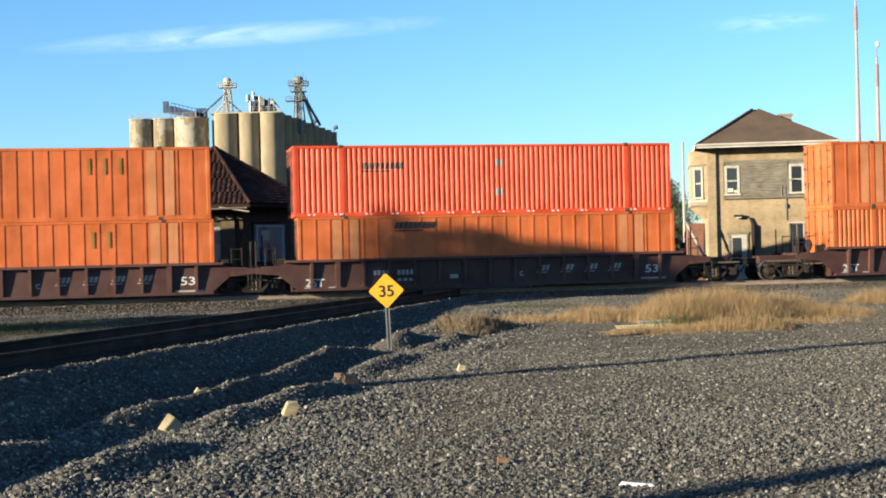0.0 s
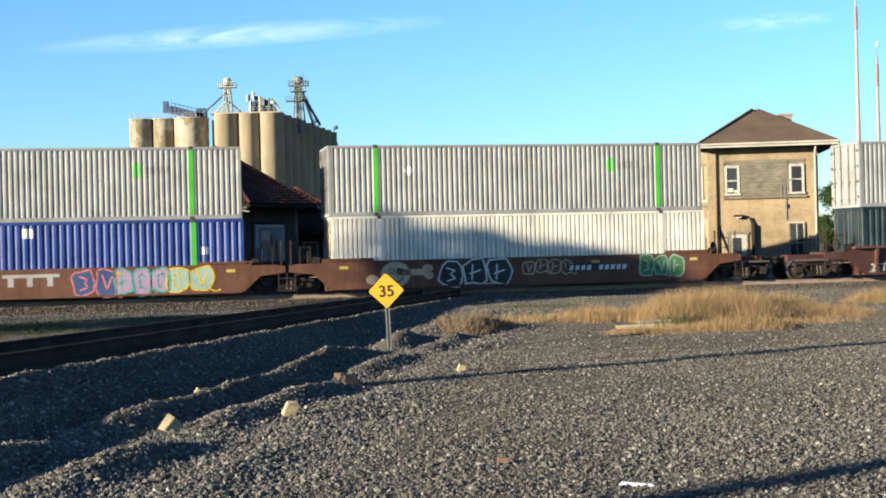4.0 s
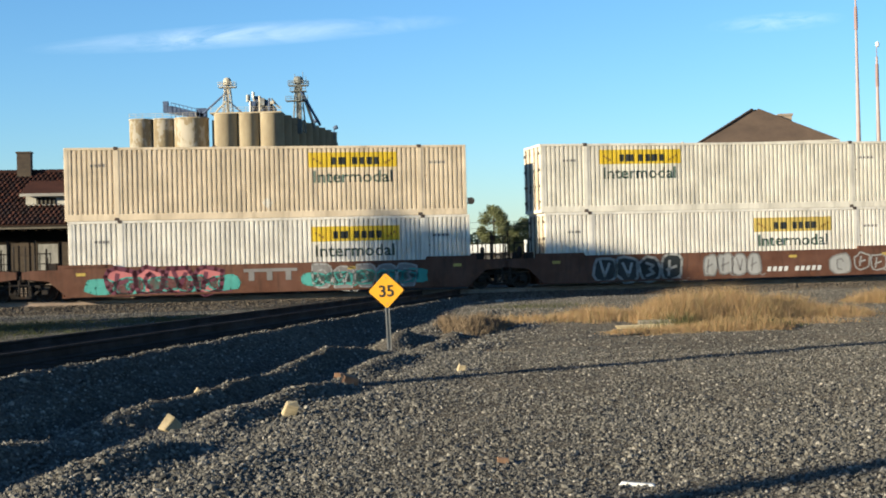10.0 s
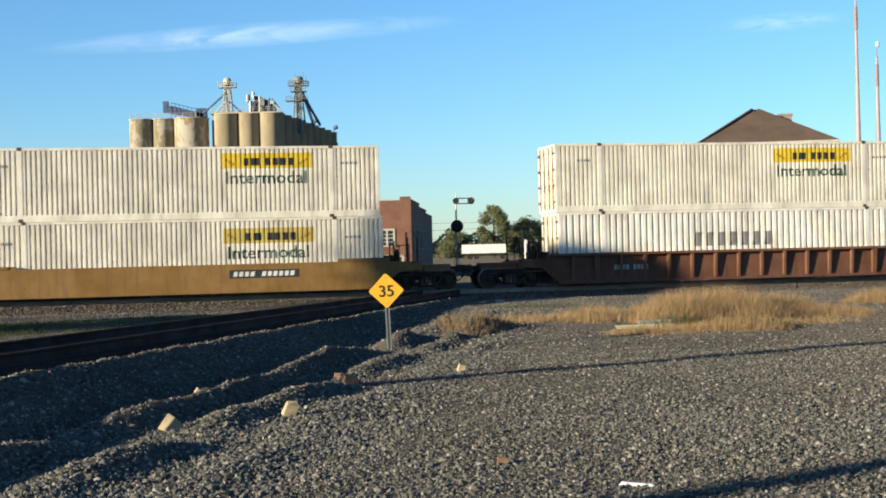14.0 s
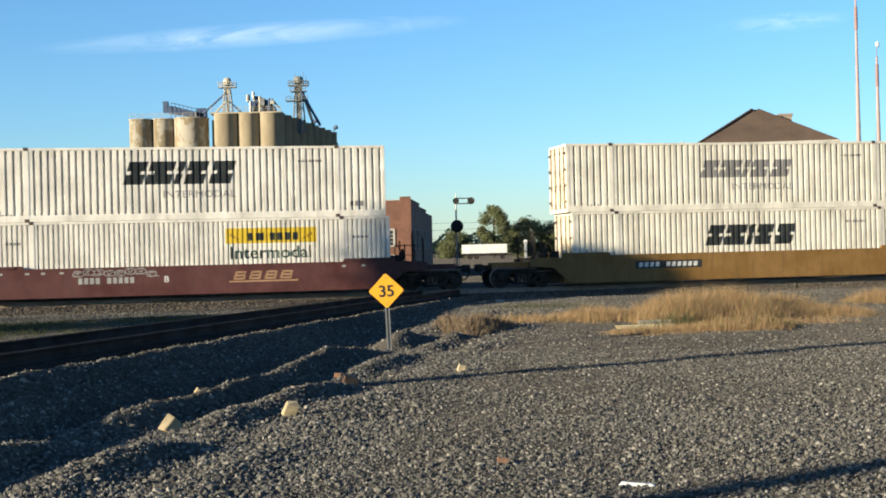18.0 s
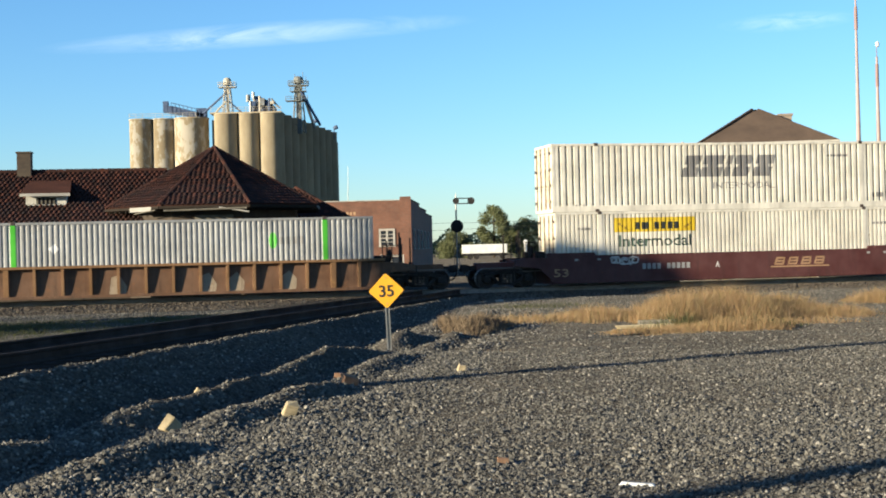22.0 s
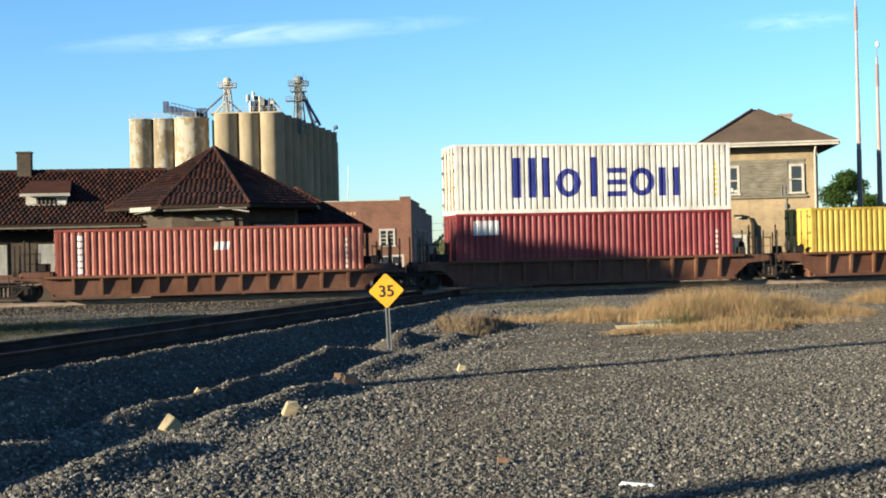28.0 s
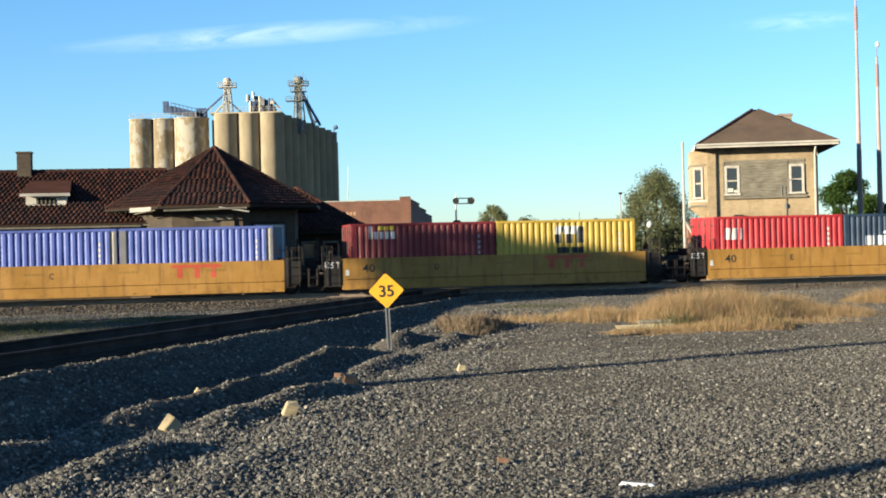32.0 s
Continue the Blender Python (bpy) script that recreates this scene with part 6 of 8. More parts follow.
def fast_mesh(name, v, f, mat):
    me = bpy.data.meshes.new(name)
    me.vertices.add(len(v))
    me.vertices.foreach_set("co", np.asarray(v, dtype=np.float32).ravel())
    k = f.shape[1]
    me.loops.add(len(f) * k)
    me.loops.foreach_set("vertex_index", np.asarray(f, dtype=np.int32).ravel())
    me.polygons.add(len(f))
    me.polygons.foreach_set("loop_start", np.arange(0, len(f) * k, k, dtype=np.int32))
    me.polygons.foreach_set("use_smooth", np.zeros(len(f), dtype=bool))
    me.update(calc_edges=True)
    me.materials.append(mat)
    return me


def tree(x, y, h, w, seed, label, mat=None, leaves=7000, size=0.2, low=0.25, lumps=34, droop=0.3):
    """A trunk, limbs and a crown from low * h up to h, of leaf sprays in uneven lumps."""
    rng = np.random.default_rng(seed)
    root = place("tree", x, y, -0.25, 0, label, "tree")
    bm = bmesh.new()
    r0 = 0.02 * h + 0.05
    rod(bm, (0, 0, 0), (0.1, 0, h * 0.3), r0, r0 * 0.75, 9)
    rod(bm, (0.1, 0, h * 0.3), (0.0, 0.1, h * 0.8), r0 * 0.75, r0 * 0.25, 8)
    part("trunk", bm, M_BARK, root)
    blobs = []
    for k in range(lumps):
        ang = rng.uniform(0, 2 * math.pi)
        q = (k + rng.uniform(0, 1)) / lumps
        wide = 0.5 * w * (1 - (2 * q - 0.85) ** 2 * 0.55) * (1.0 if q < 0.9 else 0.6)
        spread = wide * rng.uniform(0.25, 1.0) ** 0.6 * 0.86
        p = np.array((math.cos(ang) * spread, math.sin(ang) * spread, h * (low + (0.95 - low) * q)))
        blobs.append((p, w * rng.uniform(0.07, 0.15)))
        if k % 4 == 0:
            bm = bmesh.new()
            a = Vector((0.05, 0, h * max(0.2, low + (0.7 - low) * q * 0.6)))
            m = a.lerp(Vector(p), 0.5) + Vector((0, 0, 0.03 * h))
            rod(bm, a, m, r0 * 0.4, r0 * 0.25, 6)
            rod(bm, m, Vector(p), r0 * 0.25, r0 * 0.08, 6)
            part("limb", bm, M_BARK, root)
    per = leaves // len(blobs)
    cs = []
    for p, r in blobs:
        d = rng.normal(size=(per, 3))
        d /= np.linalg.norm(d, axis=1)[:, None]
        rad = r * rng.uniform(0.1, 1.3, per) ** 0.7
        q = p + d * rad[:, None] * np.array((1.2, 1.2, 0.8))
        q[:, 2] -= droop * np.abs(rng.normal(size=per)) * r
        cs.append(q)
    me = leaf_mesh("crown", np.concatenate(cs), size, rng, mat or M_LEAF)
    shared("crown", me, root)
    return root


tree(19.7, 128.0, 9.2, 7.6, 3, "broad grey-green tree with a drooping uneven crown", leaves=30000, size=0.10, low=0.12, lumps=60, droop=0.9)
tree(33.4, 115.0, 8.0, 5.8, 5, "dense dark green tree behind the masts", M_LEAFDARK, 24000, 0.11, low=0.05, lumps=46)
tree(37.5, 122.0, 6.3, 4.6, 15, "dense dark green tree behind the masts", M_LEAFDARK, 12000, 0.11, low=0.05)
tree(10.7, 292.0, 11.4, 8.5, 7, "distant green tree with a loose crown", leaves=9000, size=0.22, low=0.2)
tree(18.5, 300.0, 8.2, 13.5, 8, "distant green tree with a loose crown", leaves=14000, size=0.22, low=0.05)
tree(26.5, 300.0, 7.6, 13.5, 9, "distant green tree with a loose crown", leaves=14000, size=0.22, low=0.05)
tree(3.2, 305.0, 5.8, 10.0, 10, "distant green tree with a loose crown", leaves=9000, size=0.22, low=0.05)
tree(32.0, 330.0, 7.0, 9.0, 11, "distant green tree with a loose crown", leaves=6000, size=0.22, low=0.05)
# roadside trees whose shade falls across the passing cars and the grass
for sx, sy, back, h, w, seed, leaves, low in ((-2.2, 57.1, 62, 17.2, 1.9, 27, 300, 0.76), (1.7, 58.0, 64, 16.6, 3.4, 23, 2900, 0.76), (2.8, 58.2, 65, 15.5, 2.9, 22, 9000, 0.76), (6.6, 59.0, 67, 16.1, 4.8, 31, 15000, 0.78), (0.9, 50.4, 46, 12.0, 5.4, 37, 15000, 0.40), (-11.0, 41.0, 30, 7.2, 7.5, 33, 1900, 0.08)):
    SHADE = Vector((sx, sy, 0)) + Vector((TO_SUN.x, TO_SUN.y, 0)) / math.cos(SUN_EL) * back
    tree(SHADE.x, SHADE.y, h, w, seed, "leafy roadside tree beside the lot", M_LEAFDARK, leaves, 0.17, low=low, lumps=40, droop=0.2)


def far_woods():
    rng = np.random.default_rng(77)
    n = 40000
    x = rng.uniform(-260, 300, n)
    y = rng.uniform(395, 440, n)
    top = 5.0 + 2.2 * np.sin(x * 0.11) + 1.6 * np.sin(x * 0.29 + 1) + 1.0 * np.sin(x * 0.73)
    z = rng.uniform(0, 1, n) ** 0.8 * np.maximum(2.0, top)
    me = leaf_mesh("far_woods", np.stack([x, y, z], 1), 0.55, rng, M_LEAF)
    tagged(new("far_woods", me), "distant line of green woods on the horizon", "woods", kind="stuff")


far_woods()

# utility poles whose long shadows cross the lot
M_POLEWOOD = grainy("pole_wood", [(0.3, (0.10, 0.075, 0.05)), (0.7, (0.2, 0.155, 0.11))], 5, 1.0, stretch=(3, 3, 0.4))
for px, py, back in ((2.4, 21.7, 34), (0.95, 9.9, 31)):
    p = Vector((px, py, 0)) + Vector((TO_SUN.x, TO_SUN.y, 0)) / math.cos(SUN_EL) * back
    up = place("utility_pole", p.x, p.y, -0.2, 58, "tall wooden utility pole beside the lot", "utility pole", "poles beside the lot")
    bm = bmesh.new()
    rod(bm, (0, 0, 0), (0, 0, 11.5), 0.24, 0.19, 12)
    part("shaft", bm, M_POLEWOOD, up)
    slab("crossarm", up, M_POLEWOOD, -0.07, 0.07, -1.2, 1.2, 10.9, 11.05)


# ---- loose stones ----
def base_rock():
    p = (1 + 5 ** 0.5) / 2
    v = np.array([(-1, p, 0), (1, p, 0), (-1, -p, 0), (1, -p, 0), (0, -1, p), (0, 1, p), (0, -1, -p), (0, 1, -p), (p, 0, -1), (p, 0, 1), (-p, 0, -1), (-p, 0, 1)], dtype=float)
    v /= np.linalg.norm(v[0])
    f = np.array([(0, 11, 5), (0, 5, 1), (0, 1, 7), (0, 7, 10), (0, 10, 11), (1, 5, 9), (5, 11, 4), (11, 10, 2), (10, 7, 6), (7, 1, 8), (3, 9, 4), (3, 4, 2), (3, 2, 6), (3, 6, 8), (3, 8, 9), (4, 9, 5), (2, 4, 11), (6, 2, 10), (8, 6, 7), (9, 8, 1)])
    o = np.array([(1, 0, 0), (-1, 0, 0), (0, 1, 0), (0, -1, 0), (0, 0, 1), (0, 0, -1)], dtype=float)
    of = np.array([(0, 2, 4), (2, 1, 4), (1, 3, 4), (3, 0, 4), (2, 0, 5), (1, 2, 5), (3, 1, 5), (0, 3, 5)])
    return (v, f), (o, of)


ICO, OCTA = base_rock()


def rocks(name, xs, ys, zs, sizes, shape, rng, label, mat):
    bv, bf = shape
    n = len(xs)
    k = len(bv)
    ang = rng.uniform(0, 2 * math.pi, n)
    v = bv[None] * (1 + rng.uniform(-0.28, 0.28, (n, k, 1)))
    v = v * rng.uniform(0.65, 1.25, (n, 1, 3)) * np.array((1, 1, 0.8))
    til = rng.uniform(-0.6, 0.6, n)
    ct, st = np.cos(til)[:, None], np.sin(til)[:, None]
    y, z = v[:, :, 1] * ct - v[:, :, 2] * st, v[:, :, 1] * st + v[:, :, 2] * ct
    ca, sa = np.cos(ang)[:, None], np.sin(ang)[:, None]
    x = v[:, :, 0] * ca - y * sa
    y = v[:, :, 0] * sa + y * ca
    s = sizes[:, None]
    out = np.stack([x * s + xs[:, None], y * s + ys[:, None], z * s + zs[:, None]], 2).reshape(-1, 3)
    f = (bf[None] + (np.arange(n) * k)[:, None, None]).reshape(-1, 3)
    me = fast_mesh(name, out, f, mat)
    return tagged(new(name, me), label, "stones", kind="stuff")


GX, GY = np.arange(-16, 18.01, 0.2), np.arange(6, 54.01, 0.2)
GZ = np.array([[ground_z(x, y) for x in GX] for y in GY])


def ground_at(x, y):
    i = np.clip((x - GX[0]) / 0.2, 0, len(GX) - 1.001)
    j = np.clip((y - GY[0]) / 0.2, 0, len(GY) - 1.001)
    a, b = i.astype(int), j.astype(int)
    fx, fy = i - a, j - b
    return (GZ[b, a] * (1 - fx) + GZ[b, a + 1] * fx) * (1 - fy) + (GZ[b + 1, a] * (1 - fx) + GZ[b + 1, a + 1] * fx) * fy


def lot_stones():
    rng = np.random.default_rng(5)
    for name, y0, y1, n, s0, s1, shape, label in (("gravel_near", 8.5, 15.5, 75000, 0.005, 0.026, OCTA, "coarse grey gravel and ballast stones"), ("gravel_middle", 15.5, 25.5, 66000, 0.007, 0.027, OCTA, "coarse grey gravel and ballast stones"), ("gravel_far", 25.5, 52.0, 68000, 0.010, 0.032, OCTA, "coarse grey gravel and ballast stones"), ("gravel_coarse", 8.5, 18.0, 2500, 0.018, 0.038, ICO, "larger grey ballast stones")):
        y = np.sqrt(rng.uniform(y0 ** 2, y1 ** 2, n * 2))
        x = rng.uniform(-0.345, 0.345, n * 2) * y
        db = (x - BR0.x) * BR_N.x + (y - BR0.y) * BR_N.y
        keep = (db > 1.2) | (db < -1.5)
        bare = np.sin(x * 0.9 + 1.3 * np.sin(y * 0.35)) * np.sin(y * 0.5 + x * 0.3)
        keep &= (db < 6.5) | (rng.uniform(0, 1, n * 2) < 0.72 + 0.35 * bare)
        x, y = x[keep][:n], y[keep][:n]
        db = db[keep][:n]
        size = rng.uniform(0, 1, len(x)) ** 3.0 * (s1 - s0) + s0
        size *= np.where((db > 0.9) & (db < 6.2), 1.25, 1.0)
        rocks(name, x, y, ground_at(x, y) + size * 0.25, size, shape, rng, label, M_STONE)
    # ballast between the rails and along the shoulder of the main track
    n = 30000
    s = rng.uniform(-24, 30, n)
    off = rng.uniform(-3.6, 1.2, n)
    p = np.array(TRACK0)[:2] + np.outer(s, np.array(ALONG)[:2]) + np.outer(off, np.array(ACROSS)[:2])
    keep = (np.abs(np.abs(off) - 0.755) > 0.11)
    p, off = p[keep], off[keep]
    z = np.array([ground_z(a, b) for a, b in p])
    size = rng.uniform(0.025, 0.06, len(p))
    rocks("main_ballast", p[:, 0], p[:, 1], z + size * 0.2, size, OCTA, rng, "pale ballast stones along the main track", M_STONEPALE)


M_STONEPALE = per_island("pale_ballast", [(0.05, 0.042, 0.033), (0.10, 0.085, 0.067), (0.165, 0.142, 0.112), (0.075, 0.064, 0.051)])
lot_stones()


# ---- grass ----
def grass(name, spots, mat, label, seed, fine=1.0):
    """spots: middle, half widths, blades, height; the outline is ragged and thins out."""
    rng = np.random.default_rng(seed)
    vs, fs, k = [], [], 0
    for cx, cy, rx, ry, n, h in spots:
        r = rng.uniform(0, 1, n) ** 0.62 * 1.15
        a = rng.uniform(0, 2 * math.pi, n)
        x, y = cx + rx * r * np.cos(a), cy + ry * r * np.sin(a)
        patch = np.sin(x * 2.3 + 1.7 * np.sin(y * 0.9 + cx)) * np.sin(y * 1.1 + x * 0.7 + cy) + 0.5 * np.sin(x * 6.1 + y * 2.0)
        keep = rng.uniform(0, 1, n) < np.clip(1.25 - r ** 2 * 0.95 + 0.35 * patch, 0.03, 1)
        x, y, r, patch = x[keep], y[keep], r[keep], patch[keep]
        m = len(x)
        hh = h * np.clip(1.1 - 0.6 * r ** 2, 0.25, 1.2) * (0.22 + 1.05 * rng.beta(1.5, 3.2, m)) * (0.92 + 0.14 * patch)
        z = ground_at(x, y) - 0.02
        lean = rng.normal(0, 0.34, (m, 2)) * hh[:, None] + np.array((0.07, 0.02)) * hh[:, None]
        w = rng.uniform(0.0015, 0.0045, m) * fine
        head = np.where(rng.uniform(0, 1, m) < 0.3, 1.8, 0.9)
        d = rng.uniform(0, math.pi, m)
        dx, dy = np.cos(d) * w, np.sin(d) * w
        mid = 0.62
        bx, by, bz = x + lean[:, 0] * 0.42, y + lean[:, 1] * 0.42, z + hh * mid
        v = np.stack([np.stack(c, 1) for c in ((x - dx, y - dy, z), (x + dx, y + dy, z), (bx - dx * head, by - dy * head, bz), (bx + dx * head, by + dy * head, bz), (x + lean[:, 0], y + lean[:, 1], z + hh))], 1)
        vs.append(v.reshape(-1, 3))
        i = np.arange(m) * 5 + k
        fs.append(np.stack([np.stack([i, i + 1, i + 3], 1), np.stack([i, i + 3, i + 2], 1), np.stack([i + 2, i + 3, i + 4], 1)], 1).reshape(-1, 3))
        k += 5 * m
    me = fast_mesh(name, np.concatenate(vs), np.concatenate(fs), mat)
    return tagged(new(name, me), label, "grass", kind="stuff")


grass("dry_grass", [(4.5, 29.7, 1.2, 1.0, 7000, 0.17), (6.1, 30.2, 1.5, 1.1, 13000, 0.34), (5.6, 33.6, 1.1, 1.9, 26000, 0.66), (5.9, 34.8, 1.2, 3.4, 34000, 0.78), (7.3, 35.6, 1.4, 3.6, 40000, 0.80), (8.7, 36.6, 1.2, 3.0, 20000, 0.62), (9.7, 35.4, 1.2, 2.6, 7000, 0.36), (3.9, 36.0, 1.3, 2.4, 7500, 0.44), (2.3, 35.2, 1.5, 1.6, 3600, 0.32), (13.0, 41.0, 1.2, 2.0, 9000, 0.55), (8.0, 31.6, 1.6, 1.0, 2500, 0.24)], M_DRYGRASS, "tall dry golden grass beside the track", 3, 0.9)
grass("dry_weeds", [(0.55, 31.6, 0.75, 1.5, 9000, 0.40), (1.2, 33.0, 0.5, 1.0, 2500, 0.3), (0.9, 25.6, 0.5, 0.5, 160, 0.08)], M_WEED, "low tangled greyish dry weeds on gravel", 6, 1.3)
grass("green_grass", [(-12.5, 40.5, 3.4, 6.0, 15000, 0.18), (-9.0, 44.5, 3.0, 3.5, 8000, 0.14), (2.8, 44.0, 2.0, 2.0, 1500, 0.18), (-6.2, 44.8, 0.9, 1.2, 900, 0.3), (6.6, 30.6, 1.3, 0.9, 1300, 0.36), (5.2, 31.6, 1.0, 0.9, 800, 0.4)], M_GREENGRASS, "short dull green grass between the tracks", 4, 1.5)


# ---- sign and debris ----
def speed_sign():
    x, y = -1.04, 25.9
    z = float(ground_at(np.array([x]), np.array([y]))[0])
    root = place("speed_sign", x, y, z, 0, "yellow diamond railway speed sign numbered 35 on a steel post", "sign")
    root.matrix_basis = pose(x, y, z + 0.085, 0, -2.0, 3)
    bm = bmesh.new()
    prism_post = [(-0.042, 0.0), (-0.042, -0.018), (-0.018, -0.018), (-0.018, 0.02), (0.018, 0.02), (0.018, -0.018), (0.042, -0.018), (0.042, 0.0), (0.026, 0.0), (0.026, 0.028), (-0.026, 0.028), (-0.026, 0.0)]
    lo = [bm.verts.new((a, b, -0.3)) for a, b in prism_post]
    hi = [bm.verts.new((a, b, 1.33)) for a, b in prism_post]
    for i in range(len(lo)):
        j = (i + 1) % len(lo)
        bm.faces.new((lo[i], lo[j], hi[j], hi[i]))
    bm.faces.new(hi)
    part("post", bm, M_GALV, root, "galvanised steel channel post")
    bm = bmesh.new()
    r, c = 0.333, 0.05
    pts = []
    for k in range(4):
        a = math.radians(90 * k)
        tip = Vector((math.cos(a), math.sin(a))) * r
        side = Vector((-math.sin(a), math.cos(a)))
        inn = -tip.normalized()
        for q in (-1, -0.4, 0.4, 1):
            pts.append(tip + side * q * c * 0.55 + inn * (abs(q) * c * 0.55 + 0.012 * (1 - abs(q))))
    prism(bm, [(p.x, p.y + 1.02) for p in pts], -0.026, -0.021)
    part("plate", bm, paint("sign_yellow", (0.90, 0.44, 0.012), 0.45, 0.12, (0.5, 0.25, 0.05)), root)
    words("35", 0.30, M_BLACKINK, root, pose(0.0, -0.030, 1.005, 90), "number", bold=0.004)
    for dz in (0.24, -0.24):
        bm = bmesh.new()
        rod(bm, (0, -0.026, 1.02 + dz), (0, -0.034, 1.02 + dz), 0.012, seg=8)
        part("bolt", bm, M_GALV, root)


speed_sign()

M_CHUNKW = grainy("pale_split_wood", [(0.3, (0.42, 0.34, 0.20)), (0.7, (0.66, 0.57, 0.38))], 8, 2.0, stretch=(1, 5, 5))
M_CHUNKR = grainy("broken_brick", [(0.3, (0.26, 0.15, 0.09)), (0.7, (0.40, 0.26, 0.17))], 8, 2.0)


def lump(name, px, py, sx, sy, sz, rot, mat, label, category):
    x, y = px, py
    z = float(ground_at(np.array([x]), np.array([y]))[0])
    bm = bmesh.new()
    v = box(bm, -sx, sx, -sy, sy, -sz, sz)
    rng = random.Random(hash((round(px * 100), round(py * 100))) % 9999)
    for q in v:
        q.co += Vector((rng.uniform(-.25, .25) * sx, rng.uniform(-.25, .25) * sy, rng.uniform(-.3, .3) * sz))
    bmesh.ops.bevel(bm, geom=bm.edges[:], offset=min(sx, sy, sz) * 0.18, segments=1, affect="EDGES")
    ob = tagged(part(name, bm, mat), label, category)
    ob.matrix_basis = pose(x, y, z + sz * 0.7, *rot)
    return ob


lump("wood_block", -1.80, 15.95, 0.075, 0.05, 0.10, (25, 15, 20), M_CHUNKW, "pale split wooden block lying on gravel", "wood block")
lump("wood_block", -2.95, 14.9, 0.10, 0.06, 0.08, (10, 35, 50), M_CHUNKW, "pale weathered wooden block tilted on the ballast ridge", "wood block")
lump("wood_block", -3.12, 17.6, 0.07, 0.05, 0.06, (0, 30, 10), M_CHUNKW, "pale wooden chip on the ballast ridge", "wood block")
lump("brick_fragment", -1.33, 19.2, 0.10, 0.07, 0.07, (10, 10, 30), M_CHUNKR, "broken reddish brick lying on gravel", "brick")
lump("brick_fragment", -1.55, 20.4, 0.09, 0.06, 0.04, (0, 0, 60), M_CHUNKR, "broken reddish brick lying on gravel", "brick")
lump("brick_fragment", 0.48, 12.1, 0.05, 0.04, 0.03, (0, 10, 10), M_CHUNKR, "small brick fragment on gravel", "brick")
lump("wood_block", 0.24, 21.3, 0.06, 0.05, 0.06, (0, 20, 10), M_CHUNKW, "pale wooden chip on gravel", "wood block")
lump("timber_board", 4.58, 31.4, 0.62, 0.07, 0.05, (0, -2, 4), M_CHUNKW, "long pale timber lying in dry grass", "board")
lump("timber_board", 4.85, 31.75, 0.40, 0.05, 0.09, (0, 3, -3), M_OLDWOOD, "short weathered timber lying in dry grass", "board")
lump("white_stick", 1.48, 10.9, 0.13, 0.02, 0.015, (0, 5, -10), M_WHITEINK, "thin white plastic strip on gravel", "debris")
lump("white_stone", 1.95, 49.0, 0.14, 0.10, 0.06, (0, 0, 0), M_KERB, "pale concrete lump beside the track", "debris")


# ---- clouds ----
def cloud(name, w, h, seed, density, label):
    m = bpy.data.materials.new(name)
    m.use_nodes = True
    t = m.node_tree
    t.nodes.remove(t.nodes["Principled BSDF"])
    out = t.nodes["Material Output"]
    em = node(t, "ShaderNodeEmission", Color=(1.0, 0.97, 0.93, 1), Strength=0.58)
    tr = t.nodes.new("ShaderNodeBsdfTransparent")
    mx = t.nodes.new("ShaderNodeMixShader")
    c = t.nodes.new("ShaderNodeTexCoord")
    mp = t.nodes.new("ShaderNodeMapping")
    mp.inputs["Location"].default_value = (seed, seed * 1.7, 0)
    mp.inputs["Scale"].default_value = (2.2 / w, 9.0 / w, 1)
    t.links.new(c.outputs["Object"], mp.inputs[0])
    n = node(t, "ShaderNodeTexNoise", Scale=2.0, Detail=7.0, Roughness=0.62, Distortion=0.6)
    t.links.new(mp.outputs[0], n.inputs["Vector"])
    wisps = ramp(t, n.outputs[0], [(0.36, (0, 0, 0)), (0.72, (density,) * 3)])
    gm = t.nodes.new("ShaderNodeMapping")
    gm.inputs["Scale"].default_value = (1.0 / (w / 2), 1.0 / (h / 2), 1)
    t.links.new(c.outputs["Object"], gm.inputs[0])
    g = t.nodes.new("ShaderNodeTexGradient")
    g.gradient_type = "SPHERICAL"
    t.links.new(gm.outputs[0], g.inputs[0])
    mul = t.nodes.new("ShaderNodeMath")
    mul.operation = "MULTIPLY"
    soft = ramp(t, g.outputs["Fac"], [(0.0, (0, 0, 0)), (0.75, (1, 1, 1))])
    t.links.new(wisps.outputs[0], mul.inputs[0])
    t.links.new(soft.outputs[0], mul.inputs[1])
    for a, b in ((mul.outputs[0], mx.inputs[0]), (tr.outputs[0], mx.inputs[1]), (em.outputs[0], mx.inputs[2]), (mx.outputs[0], out.inputs["Surface"])):
        t.links.new(a, b)
    bm = bmesh.new()
    k = 8
    grid = [[bm.verts.new((w * (i / k - 0.5), h * (j / 2 - 0.5), 0)) for i in range(k + 1)] for j in range(3)]
    for j in range(2):
        for i in range(k):
            bm.faces.new((grid[j][i], grid[j][i + 1], grid[j + 1][i + 1], grid[j + 1][i]))
    ob = part(name, bm, m)
    ob.visible_shadow = False
    return tagged(ob, label, "cloud", kind="structure")


def sky_at(px, py, dist):
    """A place in the sky by its bearing, in tenths of the view, and its distance."""
    x, y = px / 2462.0, py / 2462.0
    return Vector((x * dist, dist, 1.825 + y * dist))


FAR = 4000.0
CLOUDS = [(cloud("cloud_backdrop", 1300, 75, 3.0, 0.36, "thin white streak of cloud in a blue sky"), -330, 388), (cloud("cloud_backdrop", 420, 60, 8.0, 0.2, "faint wisp of cloud in a blue sky"), 610, 388)]


